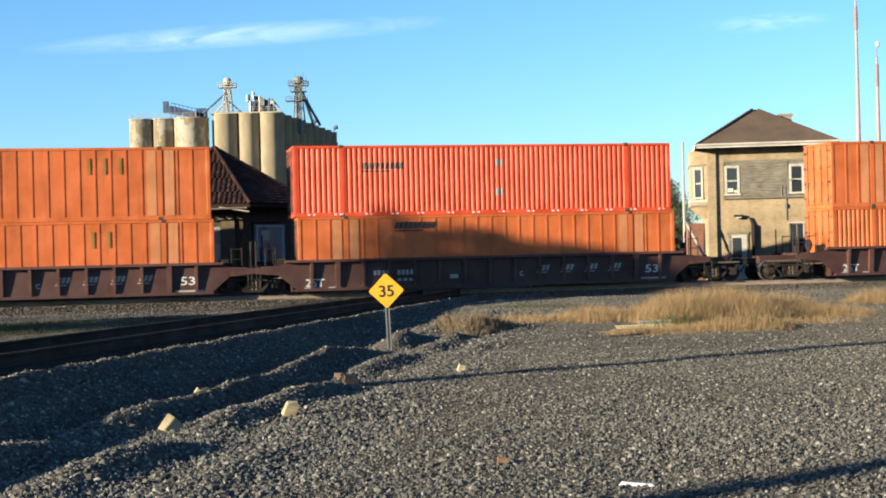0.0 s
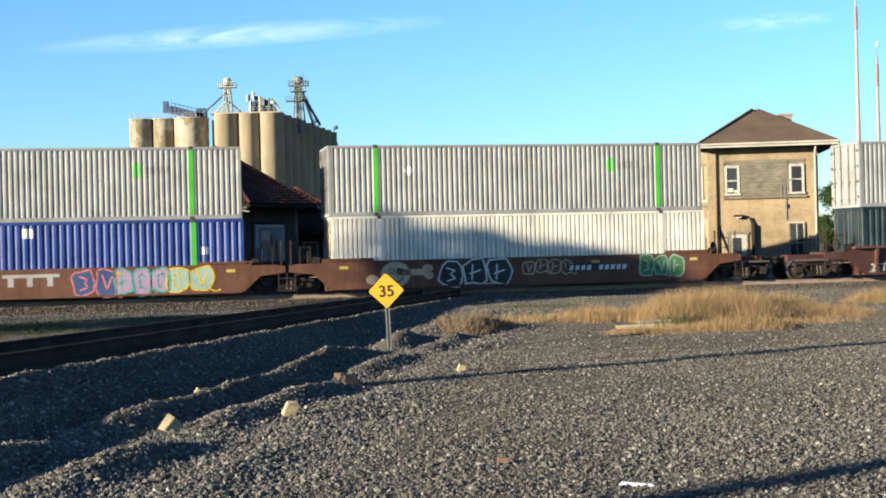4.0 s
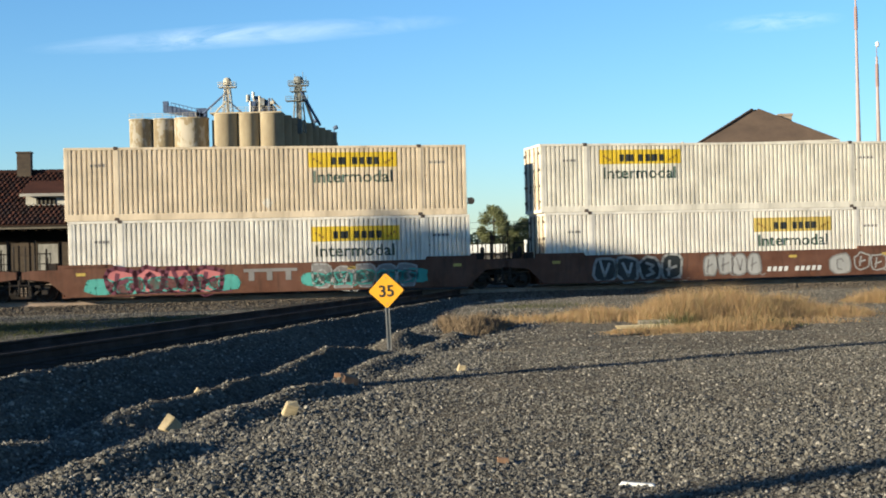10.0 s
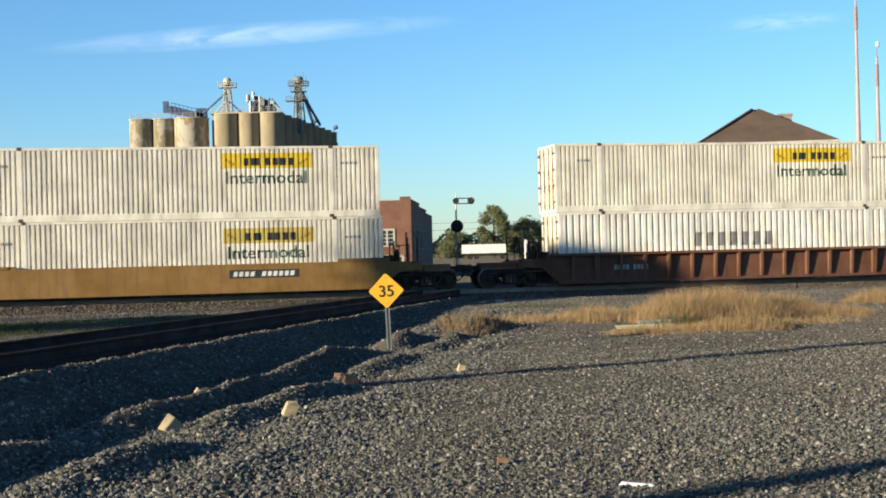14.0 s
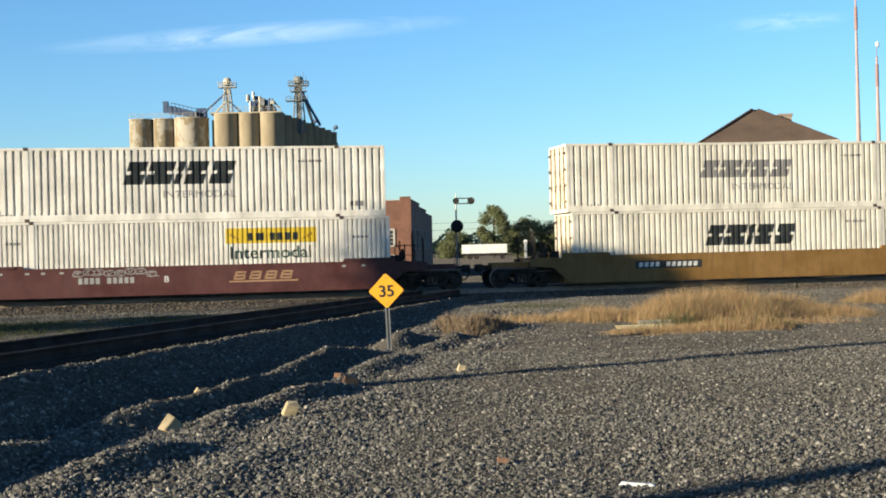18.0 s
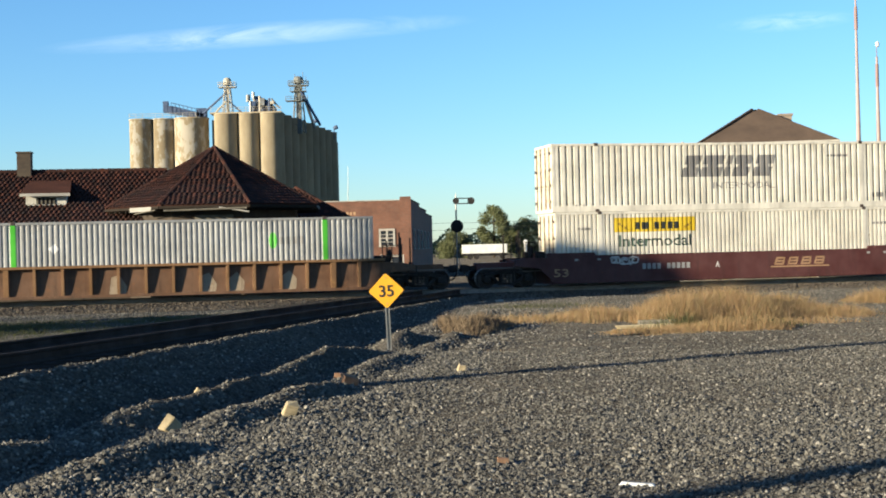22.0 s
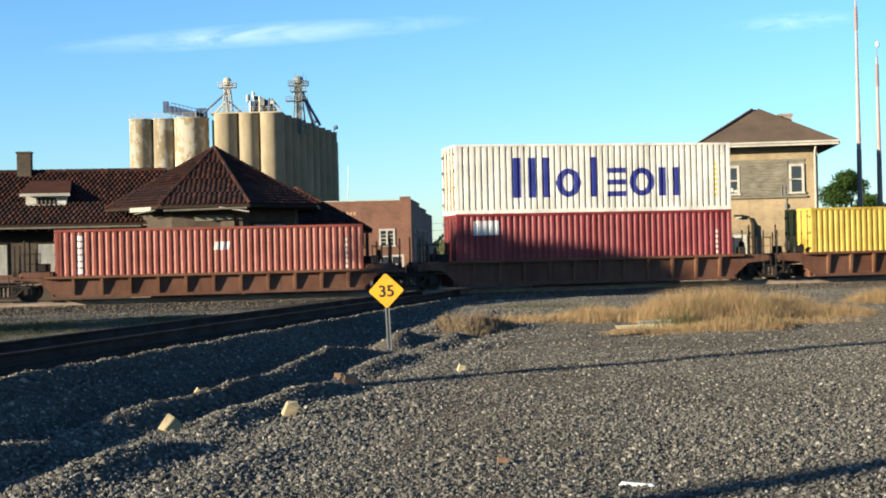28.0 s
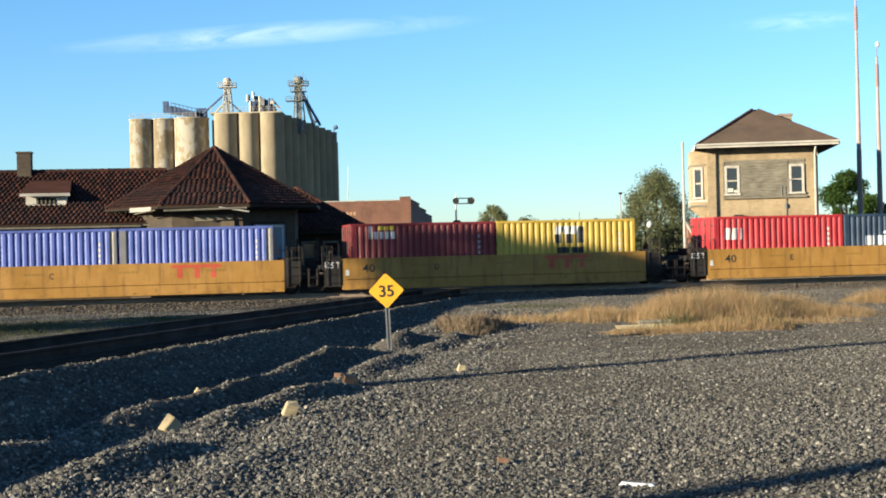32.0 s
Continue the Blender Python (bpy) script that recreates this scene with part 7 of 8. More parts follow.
# ---- markings on the train ----
def fold_breaks(info, x0, x1):
    """The x of each fold line between x0 and x1, and a function that gives how deep the wall lies."""
    segs, pitch, deep, fold = info
    rows = []
    for a, b in segs:
        n = max(1, round((b - a) / pitch))
        p = (b - a) / n
        for i in range(n):
            c = a + i * p
            rows += [(c, 0.0), (c + fold[0] * p, 0.0), (c + fold[1] * p, deep), (c + fold[2] * p, deep)]
        rows += [(b, 0.0)]
        rows += [(b + 0.002, -0.016)] if b < segs[-1][1] else []
    xs = np.array([r[0] for r in rows])
    ds = np.array([r[1] for r in rows])
    return [x for x in xs if x0 < x < x1], lambda x: float(np.interp(x, xs, ds))


def put_on(owner, bm, material, name, lift=0.003, label=""):
    """Lay flat shapes (in x and z) on the seen side of a container or car, following its folds."""
    if not bm.verts:
        bm.free()
        return None
    if owner.name in FOLDS:
        info = FOLDS[owner.name]
        if info:
            x0, x1 = min(v.co.x for v in bm.verts), max(v.co.x for v in bm.verts)
            cuts, deep = fold_breaks(info, x0, x1)
            for x in cuts:
                bmesh.ops.bisect_plane(bm, geom=bm.verts[:] + bm.edges[:] + bm.faces[:], plane_co=(x, 0, 0), plane_no=(1, 0, 0), dist=1e-5)
            for v in bm.verts:
                v.co.y = -1.283 + deep(v.co.x) - lift
        else:
            for v in bm.verts:
                v.co.y = -1.296 - lift
        if name not in ("faded_band", "grey_post", "reflective_strip"):
            for v in bm.verts:
                v.co.z -= 0.11
    else:
        for v in bm.verts:
            v.co.y = -FACE[owner.name] - lift
    me = bpy.data.meshes.new(name)
    bm.to_mesh(me)
    bm.free()
    me.materials.append(material)
    ob = new(name, me)
    ob.parent = owner
    if label:
        ob["label"] = label
    if name in ("graffiti_outline", "logo_mark", "serial_mark"):
        ob["kind"] = "stuff"
    return ob


def flat(bm, pts):
    bm.faces.new([bm.verts.new((x, 0, z)) for x, z in pts])


def rect(bm, x0, x1, z0, z1, slant=0.0):
    flat(bm, [(x0, z0), (x1, z0), (x1 + slant, z1), (x0 + slant, z1)])


def disc(bm, x, z, rx, rz, n=14):
    flat(bm, [(x + rx * math.cos(2 * math.pi * i / n), z + rz * math.sin(2 * math.pi * i / n)) for i in range(n)])


def stroke(bm, pts, w):
    for (a, b), (c, d) in zip(pts, pts[1:]):
        dx, dz = c - a, d - b
        k = w / 2 / max(1e-6, math.hypot(dx, dz))
        ex, ez = dx * k * 0.7, dz * k * 0.7
        flat(bm, [(a - dz * k - ex, b + dx * k - ez), (a + dz * k - ex, b - dx * k - ez), (c + dz * k + ex, d - dx * k + ez), (c - dz * k + ex, d + dx * k + ez)])


GLYPHS = {}


def letters(owner, text, x, z, width, height, material, shear=0.0, bold=0.0, name="lettering"):
    """Readable words, fitted to a width and a height."""
    kept = (text, shear, bold)
    if kept not in GLYPHS:
        c = bpy.data.curves.new(name, "FONT")
        c.body, c.size, c.align_x, c.align_y, c.shear, c.offset, c.resolution_u = text, 1.0, "CENTER", "CENTER", shear, bold, 2
        tmp = bpy.data.objects.new(name, c)
        scene.collection.objects.link(tmp)
        GLYPHS[kept] = bpy.data.meshes.new_from_object(tmp.evaluated_get(bpy.context.evaluated_depsgraph_get()))
        bpy.data.objects.remove(tmp)
        bpy.data.curves.remove(c)
    bm = bmesh.new()
    bm.from_mesh(GLYPHS[kept])
    xs = [v.co.x for v in bm.verts]
    ys = [v.co.y for v in bm.verts]
    sx, sz = width / (max(xs) - min(xs)), height / (max(ys) - min(ys))
    mx, my = (max(xs) + min(xs)) / 2, (max(ys) + min(ys)) / 2
    for v in bm.verts:
        v.co = Vector((x + (v.co.x - mx) * sx, 0, z + (v.co.y - my) * sz))
    return put_on(owner, bm, material, name)


def bars(owner, x0, x1, z0, z1, n, material, name="marking_bar", slant=0.0, gap=0.3, skip=(), lift=0.006):
    bm = bmesh.new()
    w = (x1 - x0) / n
    for i in range(n):
        if i not in skip:
            rect(bm, x0 + i * w, x0 + (i + 1 - gap) * w, z0, z1, slant)
    return put_on(owner, bm, material, name, lift)


def yellow_panel(key, x, upper=True, faded=False):
    """A yellow panel with dark bars over one readable word."""
    ob = BOXES[key]
    dz = 0.0 if upper else -0.12
    bm = bmesh.new()
    rect(bm, x - 1.83, x + 1.83, 2.13 + dz, 2.74 + dz)
    put_on(ob, bm, M_OCHREINK if faded else M_YELLOWINK, "logo_panel", 0.003, "yellow panel with dark bars")
    bm = bmesh.new()
    for x0, x1 in ((-0.92, -0.72), (-0.62, -0.30), (-0.06, 0.16), (0.24, 0.46), (0.54, 0.78), (0.86, 1.08)):
        rect(bm, x + x0, x + x1, 2.24 + dz, 2.54 + dz)
    put_on(ob, bm, M_BLACKINK, "logo_mark", 0.006)
    bm = bmesh.new()
    for sx in (-1, 1):
        for k in range(3):
            rect(bm, x + sx * (1.35 + 0.13 * k) - 0.05, x + sx * (1.35 + 0.13 * k) + 0.05, 2.26 + dz + 0.08 * k, 2.36 + dz + 0.08 * k)
    put_on(ob, bm, M_BROWNINK, "logo_mark", 0.006)
    letters(ob, "Intermodal", x - 0.02, 1.75 + dz, 3.25, 0.50, M_GREENINK, bold=0.015)
    bars(ob, 2.35, 3.6, 0.22, 0.33, 8, M_GREYINK, "serial_mark")
    bars(ob, 12.4, 13.7, 0.22, 0.33, 8, M_GREYINK, "serial_mark")
    bars(ob, 1.0, 1.6, 2.25 + dz, 2.35 + dz, 4, M_GREYINK, "serial_mark")
    bars(ob, 14.6, 15.3, 2.25 + dz, 2.35 + dz, 4, M_GREYINK, "serial_mark")


def diamond(key, x, zs, r=0.24, material=None):
    for z in zs:
        bm = bmesh.new()
        flat(bm, [(x - r, z), (x, z - r), (x + r, z), (x, z + r)])
        put_on(BOXES[key], bm, material or M_WHITEINK, "placard_diamond", 0.006)


def slanted_mark(key, x0, x1, z0, z1, material, word=None, wx=0.0, wz=1.1):
    """A heavy slanted mark of plain blocks over a small word."""
    ob = BOXES[key]
    bm = bmesh.new()
    h, sl = z1 - z0, 0.30 * (z1 - z0)
    w = (x1 - x0 - sl) / 5.0
    for a, b in ((0.0, 0.86), (0.98, 2.12), (2.26, 2.56), (2.72, 3.62), (3.86, 4.85)):
        rect(bm, x0 + w * a, x0 + w * b, z0, z0 + 0.44 * h, sl * 0.44)
        rect(bm, x0 + w * a + sl * 0.58, x0 + w * b + sl * 0.58, z0 + 0.58 * h, z1, sl * 0.42)
        rect(bm, x0 + w * (a + 0.25 * (b - a)) + sl * 0.44, x0 + w * (a + 0.75 * (b - a)) + sl * 0.44, z0 + 0.44 * h, z0 + 0.58 * h, sl * 0.14)
    put_on(ob, bm, material, "logo", 0.004)
    if word:
        letters(ob, word, wx, wz, 2.85, 0.28, M_GREYINK)
    bars(ob, 1.0, 1.5, 0.3, 0.42, 3, M_GREYINK, "serial_mark")
    bars(ob, 14.7, 15.3, 0.55, 0.75, 3, M_GREYINK, "serial_mark")
    bars(ob, 12.6, 13.6, 2.35, 2.45, 7, M_GREYINK, "serial_mark")


def big_blue_mark(key, x0, x1, z0, z1):
    """A wide blue mark of plain bars and rings."""
    ob = BOXES[key]
    bm = bmesh.new()
    u = (x1 - x0) / 7.35
    h = z1 - z0
    t = u * 0.32
    hh = h * 0.72
    for q in (0.0, 0.64, 1.28):
        rect(bm, x0 + q * u, x0 + q * u + t, z0, z1)

    def ring(cx, w):
        n = 16
        for i in range(n):
            a, b = 2 * math.pi * i / n, 2 * math.pi * (i + 1) / n
            p = lambda r, q: (cx + (w / 2 - r) * math.cos(q), z0 + hh / 2 + (hh / 2 - r * 0.8) * math.sin(q))
            flat(bm, [p(0, a), p(0, b), p(t * 0.92, b), p(t * 0.92, a)])
    ring(x0 + 2.4 * u, 1.1 * u)
    rect(bm, x0 + 3.35 * u, x0 + 3.35 * u + t, z0, z1)
    for zz in (z0, z0 + hh * 0.41, z0 + hh * 0.82):
        rect(bm, x0 + 4.1 * u, x0 + 4.95 * u, zz, zz + 0.13 * h)
    ring(x0 + 5.65 * u, 1.12 * u)
    for q in (6.4, 7.03):
        rect(bm, x0 + q * u, x0 + q * u + t, z0, z0 + hh)
    put_on(ob, bm, M_BLUEINK, "logo", 0.004)


def bracket_mark(key, dz=0.0, word=True):
    """Yellow slogan, and heavy plain shapes between two brackets."""
    ob = BOXES[key]
    letters(ob, "How tomorrow moves", 6.1, 1.74 + dz, 3.75, 0.30, M_YELLOWINK, shear=0.2)
    bm = bmesh.new()
    x0, x1, z0, z1 = 8.2, 11.95, 1.20 + dz if not word else 0.98, 2.46 + dz
    rect(bm, x0, x0 + 0.13, z0, z1)
    rect(bm, x1 - 0.13, x1, z0, z1)
    for z in (z0, z1 - 0.14):
        rect(bm, x0, x0 + 0.4, z, z + 0.14)
        rect(bm, x1 - 0.4, x1, z, z + 0.14)
    if word:
        for x in (8.75, 9.2, 10.95, 11.4):
            disc(bm, x, 0.74, 0.15, 0.14, 12)
    put_on(ob, bm, M_YELLOWINK, "logo_bracket", 0.004)
    bm = bmesh.new()
    a, b, t = (1.46, 2.4, 0.26) if word else (1.42 + dz, 2.32 + dz, 0.24)
    n = 14
    for i in range(n):
        p, q = 2 * math.pi * i / n, 2 * math.pi * (i + 1) / n
        e = lambda r, c: (9.25 + (0.45 - r) * math.cos(c), (a + b) / 2 + ((b - a) / 2 - r) * math.sin(c))
        flat(bm, [e(0, p), e(0, q), e(t * 0.9, q), e(t * 0.9, p)])
    for z in (a, (a + b) / 2 - t / 2, b - t):
        rect(bm, 9.82, 10.62, z, z + t * 0.9)
    flat(bm, [(10.72, (a + b) / 2), (11.12, a), (11.52, (a + b) / 2), (11.12, b)])
    put_on(ob, bm, M_YELLOWINK, "logo", 0.005)
    if word:
        letters(ob, "INTERMODAL", 10.25, 1.25, 2.4, 0.26, M_YELLOWINK)
        for x in (1.3, 2.7, 13.2, 14.9):
            bars(ob, x, x + 0.28, 0.5, 0.72, 2, M_WHITEINK, "serial_mark")
    bars(ob, 12.5, 14.0, 2.42 + dz, 2.56 + dz, 8, M_YELLOWINK, "serial_mark")
    bars(ob, 7.4, 9.0, 2.55, 2.66, 9, M_YELLOWINK, "serial_mark")


M_OCHREINK = paint("faded_yellow_marking", (0.62, 0.46, 0.10), 0.5, 0.35)
M_BROWNINK = paint("brown_marking", (0.30, 0.18, 0.03), 0.5, 0.2)
M_TANINK = paint("tan_spray", (0.62, 0.45, 0.30), 0.7, 0.3)
M_TEALINK = paint("teal_spray", (0.10, 0.42, 0.36), 0.6, 0.2)
M_PINKINK = paint("pink_spray", (0.60, 0.20, 0.20), 0.6, 0.2)
M_PURPLEINK = paint("purple_spray", (0.16, 0.04, 0.07), 0.6, 0.2)
M_SILVERINK = paint("silver_spray", (0.42, 0.42, 0.40), 0.5, 0.3)
M_SPRAYGREEN = paint("green_spray", (0.08, 0.24, 0.07), 0.6, 0.3)
M_SPRAYBLUE = paint("blue_spray", (0.035, 0.08, 0.22), 0.6, 0.3)
M_MINTINK = paint("mint_spray", (0.38, 0.52, 0.44), 0.6, 0.25)
M_LILACINK = paint("lilac_spray", (0.42, 0.30, 0.46), 0.6, 0.25)
M_TANSCRAPE = paint("scraped_primer", (0.36, 0.29, 0.20), 0.7, 0.9, (0.12, 0.075, 0.045), rust=0.3)

for key, x, up, fade in (("7l", 11.65, False, True), ("9u", 4.42, True, False), ("9l", 11.25, False, True), ("10u", 11.44, True, False), ("10l", 11.36, False, False), ("11u", 4.47, True, False), ("11l", 11.37, False, True), ("12u", 11.72, True, False), ("13u", 11.58, True, False), ("13l", 11.5, False, True), ("14l", 11.43, True, False), ("16l", 11.3, False, False), ("17u", 11.48, True, False), ("18l", 4.46, True, False)):
    yellow_panel(key, x, up, fade)
for key, x, zs in (("9u", 8.27, (0.72,)), ("10u", 7.9, (0.72,)), ("11u", 7.95, (0.8, 2.3)), ("12u", 8.29, (0.8, 2.3)), ("13u", 8.14, (0.85, 2.33)), ("13l", 8.04, (2.2, )), ("17u", 8.05, (0.83, 2.34)), ("18l", 8.1, (2.1,))):
    diamond(key, x, zs, 0.22, paint_of("white"))
for key, x in (("4u", 12.57), ("5u", 3.37), ("6u", 3.35), ("19l", 3.52), ("21l", 3.91), ("17l", 12.0)):
    diamond(key, x, (1.95,), 0.21)
for key, x in (("4u", 3.5), ("5u", 11.9), ("6u", 11.9), ("21l", 12.0), ("19l", 11.9), ("17l", 3.5)):
    bm = bmesh.new()
    disc(bm, x + 0.16, 2.1, 0.16, 0.34, 12)
    put_on(BOXES[key], bm, M_GREEN, "logo_spot", 0.004)
    bars(BOXES[key], x + 0.45, x + 1.5, 1.95, 2.25, 4, M_GREYINK, "logo_mark", gap=0.4)
for key, z0, z1 in (("15u", 1.5, 2.25),):
    slanted_mark(key, 6.0, 10.4, z0, z1, M_GREYINK, "INTERMODAL", 8.9, 1.1)
slanted_mark("15l", 5.96, 10.34, 1.47, 2.35, M_BLACKINK)
slanted_mark("16u", 5.66, 10.26, 1.53, 2.44, M_BLACKINK, "INTERMODAL", 8.65, 1.13)
slanted_mark("18u", 5.78, 10.29, 1.54, 2.46, M_GREYINK, "INTERMODAL", 8.67, 1.16)
slanted_mark("8u", 5.74, 10.3, 1.5, 2.38, M_BLACKINK, "INTERMODAL", 8.82, 1.1)
big_blue_mark("14u", 4.4, 11.67, 0.95, 2.5)
big_blue_mark("23u", 2.5, 9.86, 0.76, 2.44)
bracket_mark("7u")
bracket_mark("4l", 0.0, False)
bracket_mark("8l", -0.02, False)
for key, x0, z0 in (("3u", 3.82, 2.36), ("3l", 3.82, 2.28), ("2u", 2.8, 1.92), ("2l", 3.97, 2.36), ("1u", 3.8, 2.3), ("1l", 3.8, 2.3)):
    bars(BOXES[key], x0, x0 + 1.75, z0 + 0.12, z0 + 0.38, 9, M_BLACKINK, "logo_mark", 0.06, 0.22)
    bars(BOXES[key], x0, x0 + 1.7, z0, z0 + 0.06, 1, M_BLACKINK, "logo_mark")
for key, xs in (("3u", (11.4, 12.0, 12.6)), ("3l", (11.4, 12.0))):
    for x in xs:
        bars(BOXES[key], x, x + 0.16, 1.95, 2.6, 1, M_BROWNINK, "worn_streak")
bm = bmesh.new()
for z in (1.02, 2.25):
    disc(bm, 8.6, z, 0.17, 0.17)
put_on(BOXES["2u"], bm, M_GREYINK, "spot", 0.006)
for x in np.arange(0.5, 15.8, 1.15):
    bars(BOXES["2u"], float(x), float(x) + 0.55, 0.06, 0.13, 1, M_WHITEINK, "reflective_strip", lift=0.018)
bars(BOXES["12l"], 6.05, 9.8, 1.46, 2.05, 7, M_GREYINK, "worn_mark", 0.1, 0.45)
bm = bmesh.new()
rect(bm, 7.6, 8.0, 2.38, 2.76)
put_on(BOXES["6l"], bm, M_WHITEINK, "placard", 0.006)
bars(BOXES["6l"], 14.45, 14.85, 1.6, 1.9, 2, M_WHITEINK, "placard")
bars(BOXES["6l"], 1.9, 6.2, 1.4, 2.3, 1, M_SPRAYBLUE, "painted_out_patch")
bars(BOXES["7l"], 2.9, 5.2, 2.52, 2.75, 10, M_REDINK, "worn_mark", gap=0.35)
# the forty-foot and twenty-foot boxes
for key, x in (("22l", 5.46), ("27b", 2.5)):
    ob = BOXES[key]
    bm = bmesh.new()
    for k in range(3):
        rect(bm, x + 0.5 * k, x + 0.5 * k + 0.3, 1.72, 2.3)
    rect(bm, x, x + 1.3, 2.2, 2.42)
    put_on(ob, bm, M_BLACKINK, "logo", 0.004)
    bars(ob, x + 0.1, x + 1.4, 1.1, 1.55, 2, M_BLACKINK, "logo_mark", gap=0.2)
    bars(ob, x + 1.35 if key == "22l" else x, x + 2.0 if key == "22l" else x + 1.1, 2.1, 2.45, 3, M_WHITEINK, "tag", 0.05)
bars(BOXES["23l"], 0.74, 1.84, 2.12, 2.72, 5, M_WHITEINK, "logo_mark", gap=0.12)
for z in np.arange(0.95, 2.3, 0.26):
    bars(BOXES["24l"], 0.86, 1.16, float(z), float(z) + 0.2, 1, M_WHITEINK, "logo_mark")
bars(BOXES["24l"], 6.16, 6.8, 1.78, 2.1, 3, M_WHITEINK, "tag", 0.06)
for key, x in (("25l", 0.9), ("27a", 0.75)):
    bars(BOXES[key], x + 0.4, x + 1.1, 2.42, 2.66, 2, M_YELLOWINK, "logo_mark", gap=0.15)
    bars(BOXES[key], x, x + 1.15, 2.06, 2.36, 5, M_WHITEINK, "logo_mark", gap=0.3)
    bars(BOXES[key], x, x + 0.2, 2.06, 2.66, 1, M_WHITEINK, "logo_mark")
bm = bmesh.new()
for x in (0.5, 0.86, 1.22):
    rect(bm, x, x + (0.12 if x > 1.2 else 0.24), 1.7, 2.2, 0.05)
put_on(BOXES["26a"], bm, M_WHITEINK, "logo", 0.005)
bars(BOXES["26b"], 1.0, 5.0, 1.32, 1.74, 7, M_WHITEINK, "logo_mark", gap=0.25, skip=(3,))
bm = bmesh.new()
stroke(bm, [(1.9 + 0.2 * k, 1.85 + 0.55 * math.sin(k / 8 * 1.5)) for k in range(9)], 0.09)
put_on(BOXES["26b"], bm, M_WHITEINK, "logo_swoosh", 0.005)
for key in ("28a", "28b"):
    for x in (0.02, 5.75):
        bm = bmesh.new()
        rect(bm, x, x + 0.28, 0.1, 2.5)
        put_on(BOXES[key], bm, M_GREYINK, "grey_post", 0.018)
for key in ("22l", "23u", "23l", "24l", "25l", "26a", "26b", "27a", "27b", "28a", "28b"):
    L = 12.19 if key in ("22l", "23u", "23l", "24l", "25l") else 6.06
    for k in range(7):
        bars(BOXES[key], L - 0.72, L - 0.60, 0.7 + 0.22 * k, 0.83 + 0.22 * k, 1, M_SILVERINK if key not in ("23u",) else M_YELLOWINK, "serial_mark")

# cars
def number(key, text, x, z, w, h, material):
    letters(CARS[key], text, x, z, w, h, material, bold=0.01, name="number")


for k in (1, 2, 3, 4):
    number(k, "53", 7.1, 0.68, 0.58, 0.34, M_WHITEINK)
    number(k, "25T", -7.3, 0.46, 0.75, 0.32, M_WHITEINK)
    for x in (-7.75, -6.75):
        bars(CARS[k], x, x + 0.8, 0.16, 0.28, 1, M_SILVERINK, "reflective_strip")
    for x in (1.95, 3.0, 4.05, 5.1):
        bars(CARS[k], x + 0.1, x + 0.62, 0.72, 0.95, 3, M_SILVERINK, "logo_mark", 0.08)
        bars(CARS[k], x + 0.05, x + 0.7, 0.62, 0.66, 1, M_SILVERINK, "logo_mark")
    bars(CARS[k], -4.9, -4.2, 0.7, 0.9, 4, M_SILVERINK, "serial_mark")
    bars(CARS[k], -3.9, -3.2, 0.7, 0.9, 4, M_SILVERINK, "serial_mark")
    bars(CARS[k], -3.9, -3.2, 0.45, 0.55, 3, M_SILVERINK, "serial_mark")
    bars(CARS[k], -1.7, -1.2, 0.5, 0.66, 1, M_SILVERINK, "reflective_strip")
    number(k, "C", 1.35, 0.62, 0.16, 0.2, M_WHITEINK)
    bars(CARS[k], 6.6, 8.2, 0.18, 0.32, 1, M_SILVERINK, "reflective_strip")
for k, x in ((16, -7.84), (17, -7.77), (18, -7.8)):
    number(k, "53", x, 0.58, 0.64, 0.34, M_LOGOTAN)
    if k != 17:
        bars(CARS[k], -4.2, -2.0, 0.66, 0.9, 10, M_SILVERINK, "serial_mark", skip=(4,))
    ob = CARS[k]
    bm = bmesh.new()
    for q in range(4):
        a = 1.85 + 0.62 * q
        stroke(bm, [(a, 0.72), (a + 0.1, 0.98), (a + 0.45, 0.98), (a + 0.4, 0.85), (a + 0.06, 0.85)], 0.075)
        stroke(bm, [(a, 0.72), (a + 0.38, 0.72), (a + 0.42, 0.85)], 0.075)
    rect(bm, 1.65, 4.4, 0.58, 0.64)
    put_on(ob, bm, M_LOGOTAN, "logo", 0.004)
    for x in (-7.2, -6.2, -5.6, -4.9, 6.2, 7.0):
        bars(ob, x, x + 0.22, 1.08, 1.16, 1, M_SILVERINK, "reflective_strip")
    number(k, {16: "B", 17: "C", 18: "A"}[k], -0.8, 0.78, 0.18, 0.24, M_WHITEINK)
for k, x0, z0, w in ((13, 1.9, 0.73, 2.8), (15, -5.16, 0.68, 3.0), (14, -1.0, 0.68, 2.2), (25, 0.4, 0.84, 3.15)):
    bm = bmesh.new()
    rect(bm, x0, x0 + w, z0, z0 + 0.33)
    put_on(CARS[k], bm, M_BLACKINK, "number_panel", 0.003, "black number panel with white bars")
    bars(CARS[k], x0 + 0.15, x0 + w - 0.15, z0 + 0.07, z0 + 0.26, 11, M_WHITEINK, "serial_mark", 0.04, 0.35, (4,))
number(13, "53", -7.44, 0.55, 0.85, 0.42, M_BLACKINK)
number(14, "53", -7.44, 0.55, 0.85, 0.42, M_BROWNINK)
number(19, "25T", -7.6, 0.47, 0.62, 0.3, M_WHITEINK)
number(20, "25T", -7.6, 0.47, 0.62, 0.3, M_WHITEINK)
for k in (19, 20):
    bm = bmesh.new()
    rect(bm, -8.05, -7.2, 0.22, 1.12)
    put_on(CARS[k], bm, M_BLACKINK, "number_panel", 0.002)
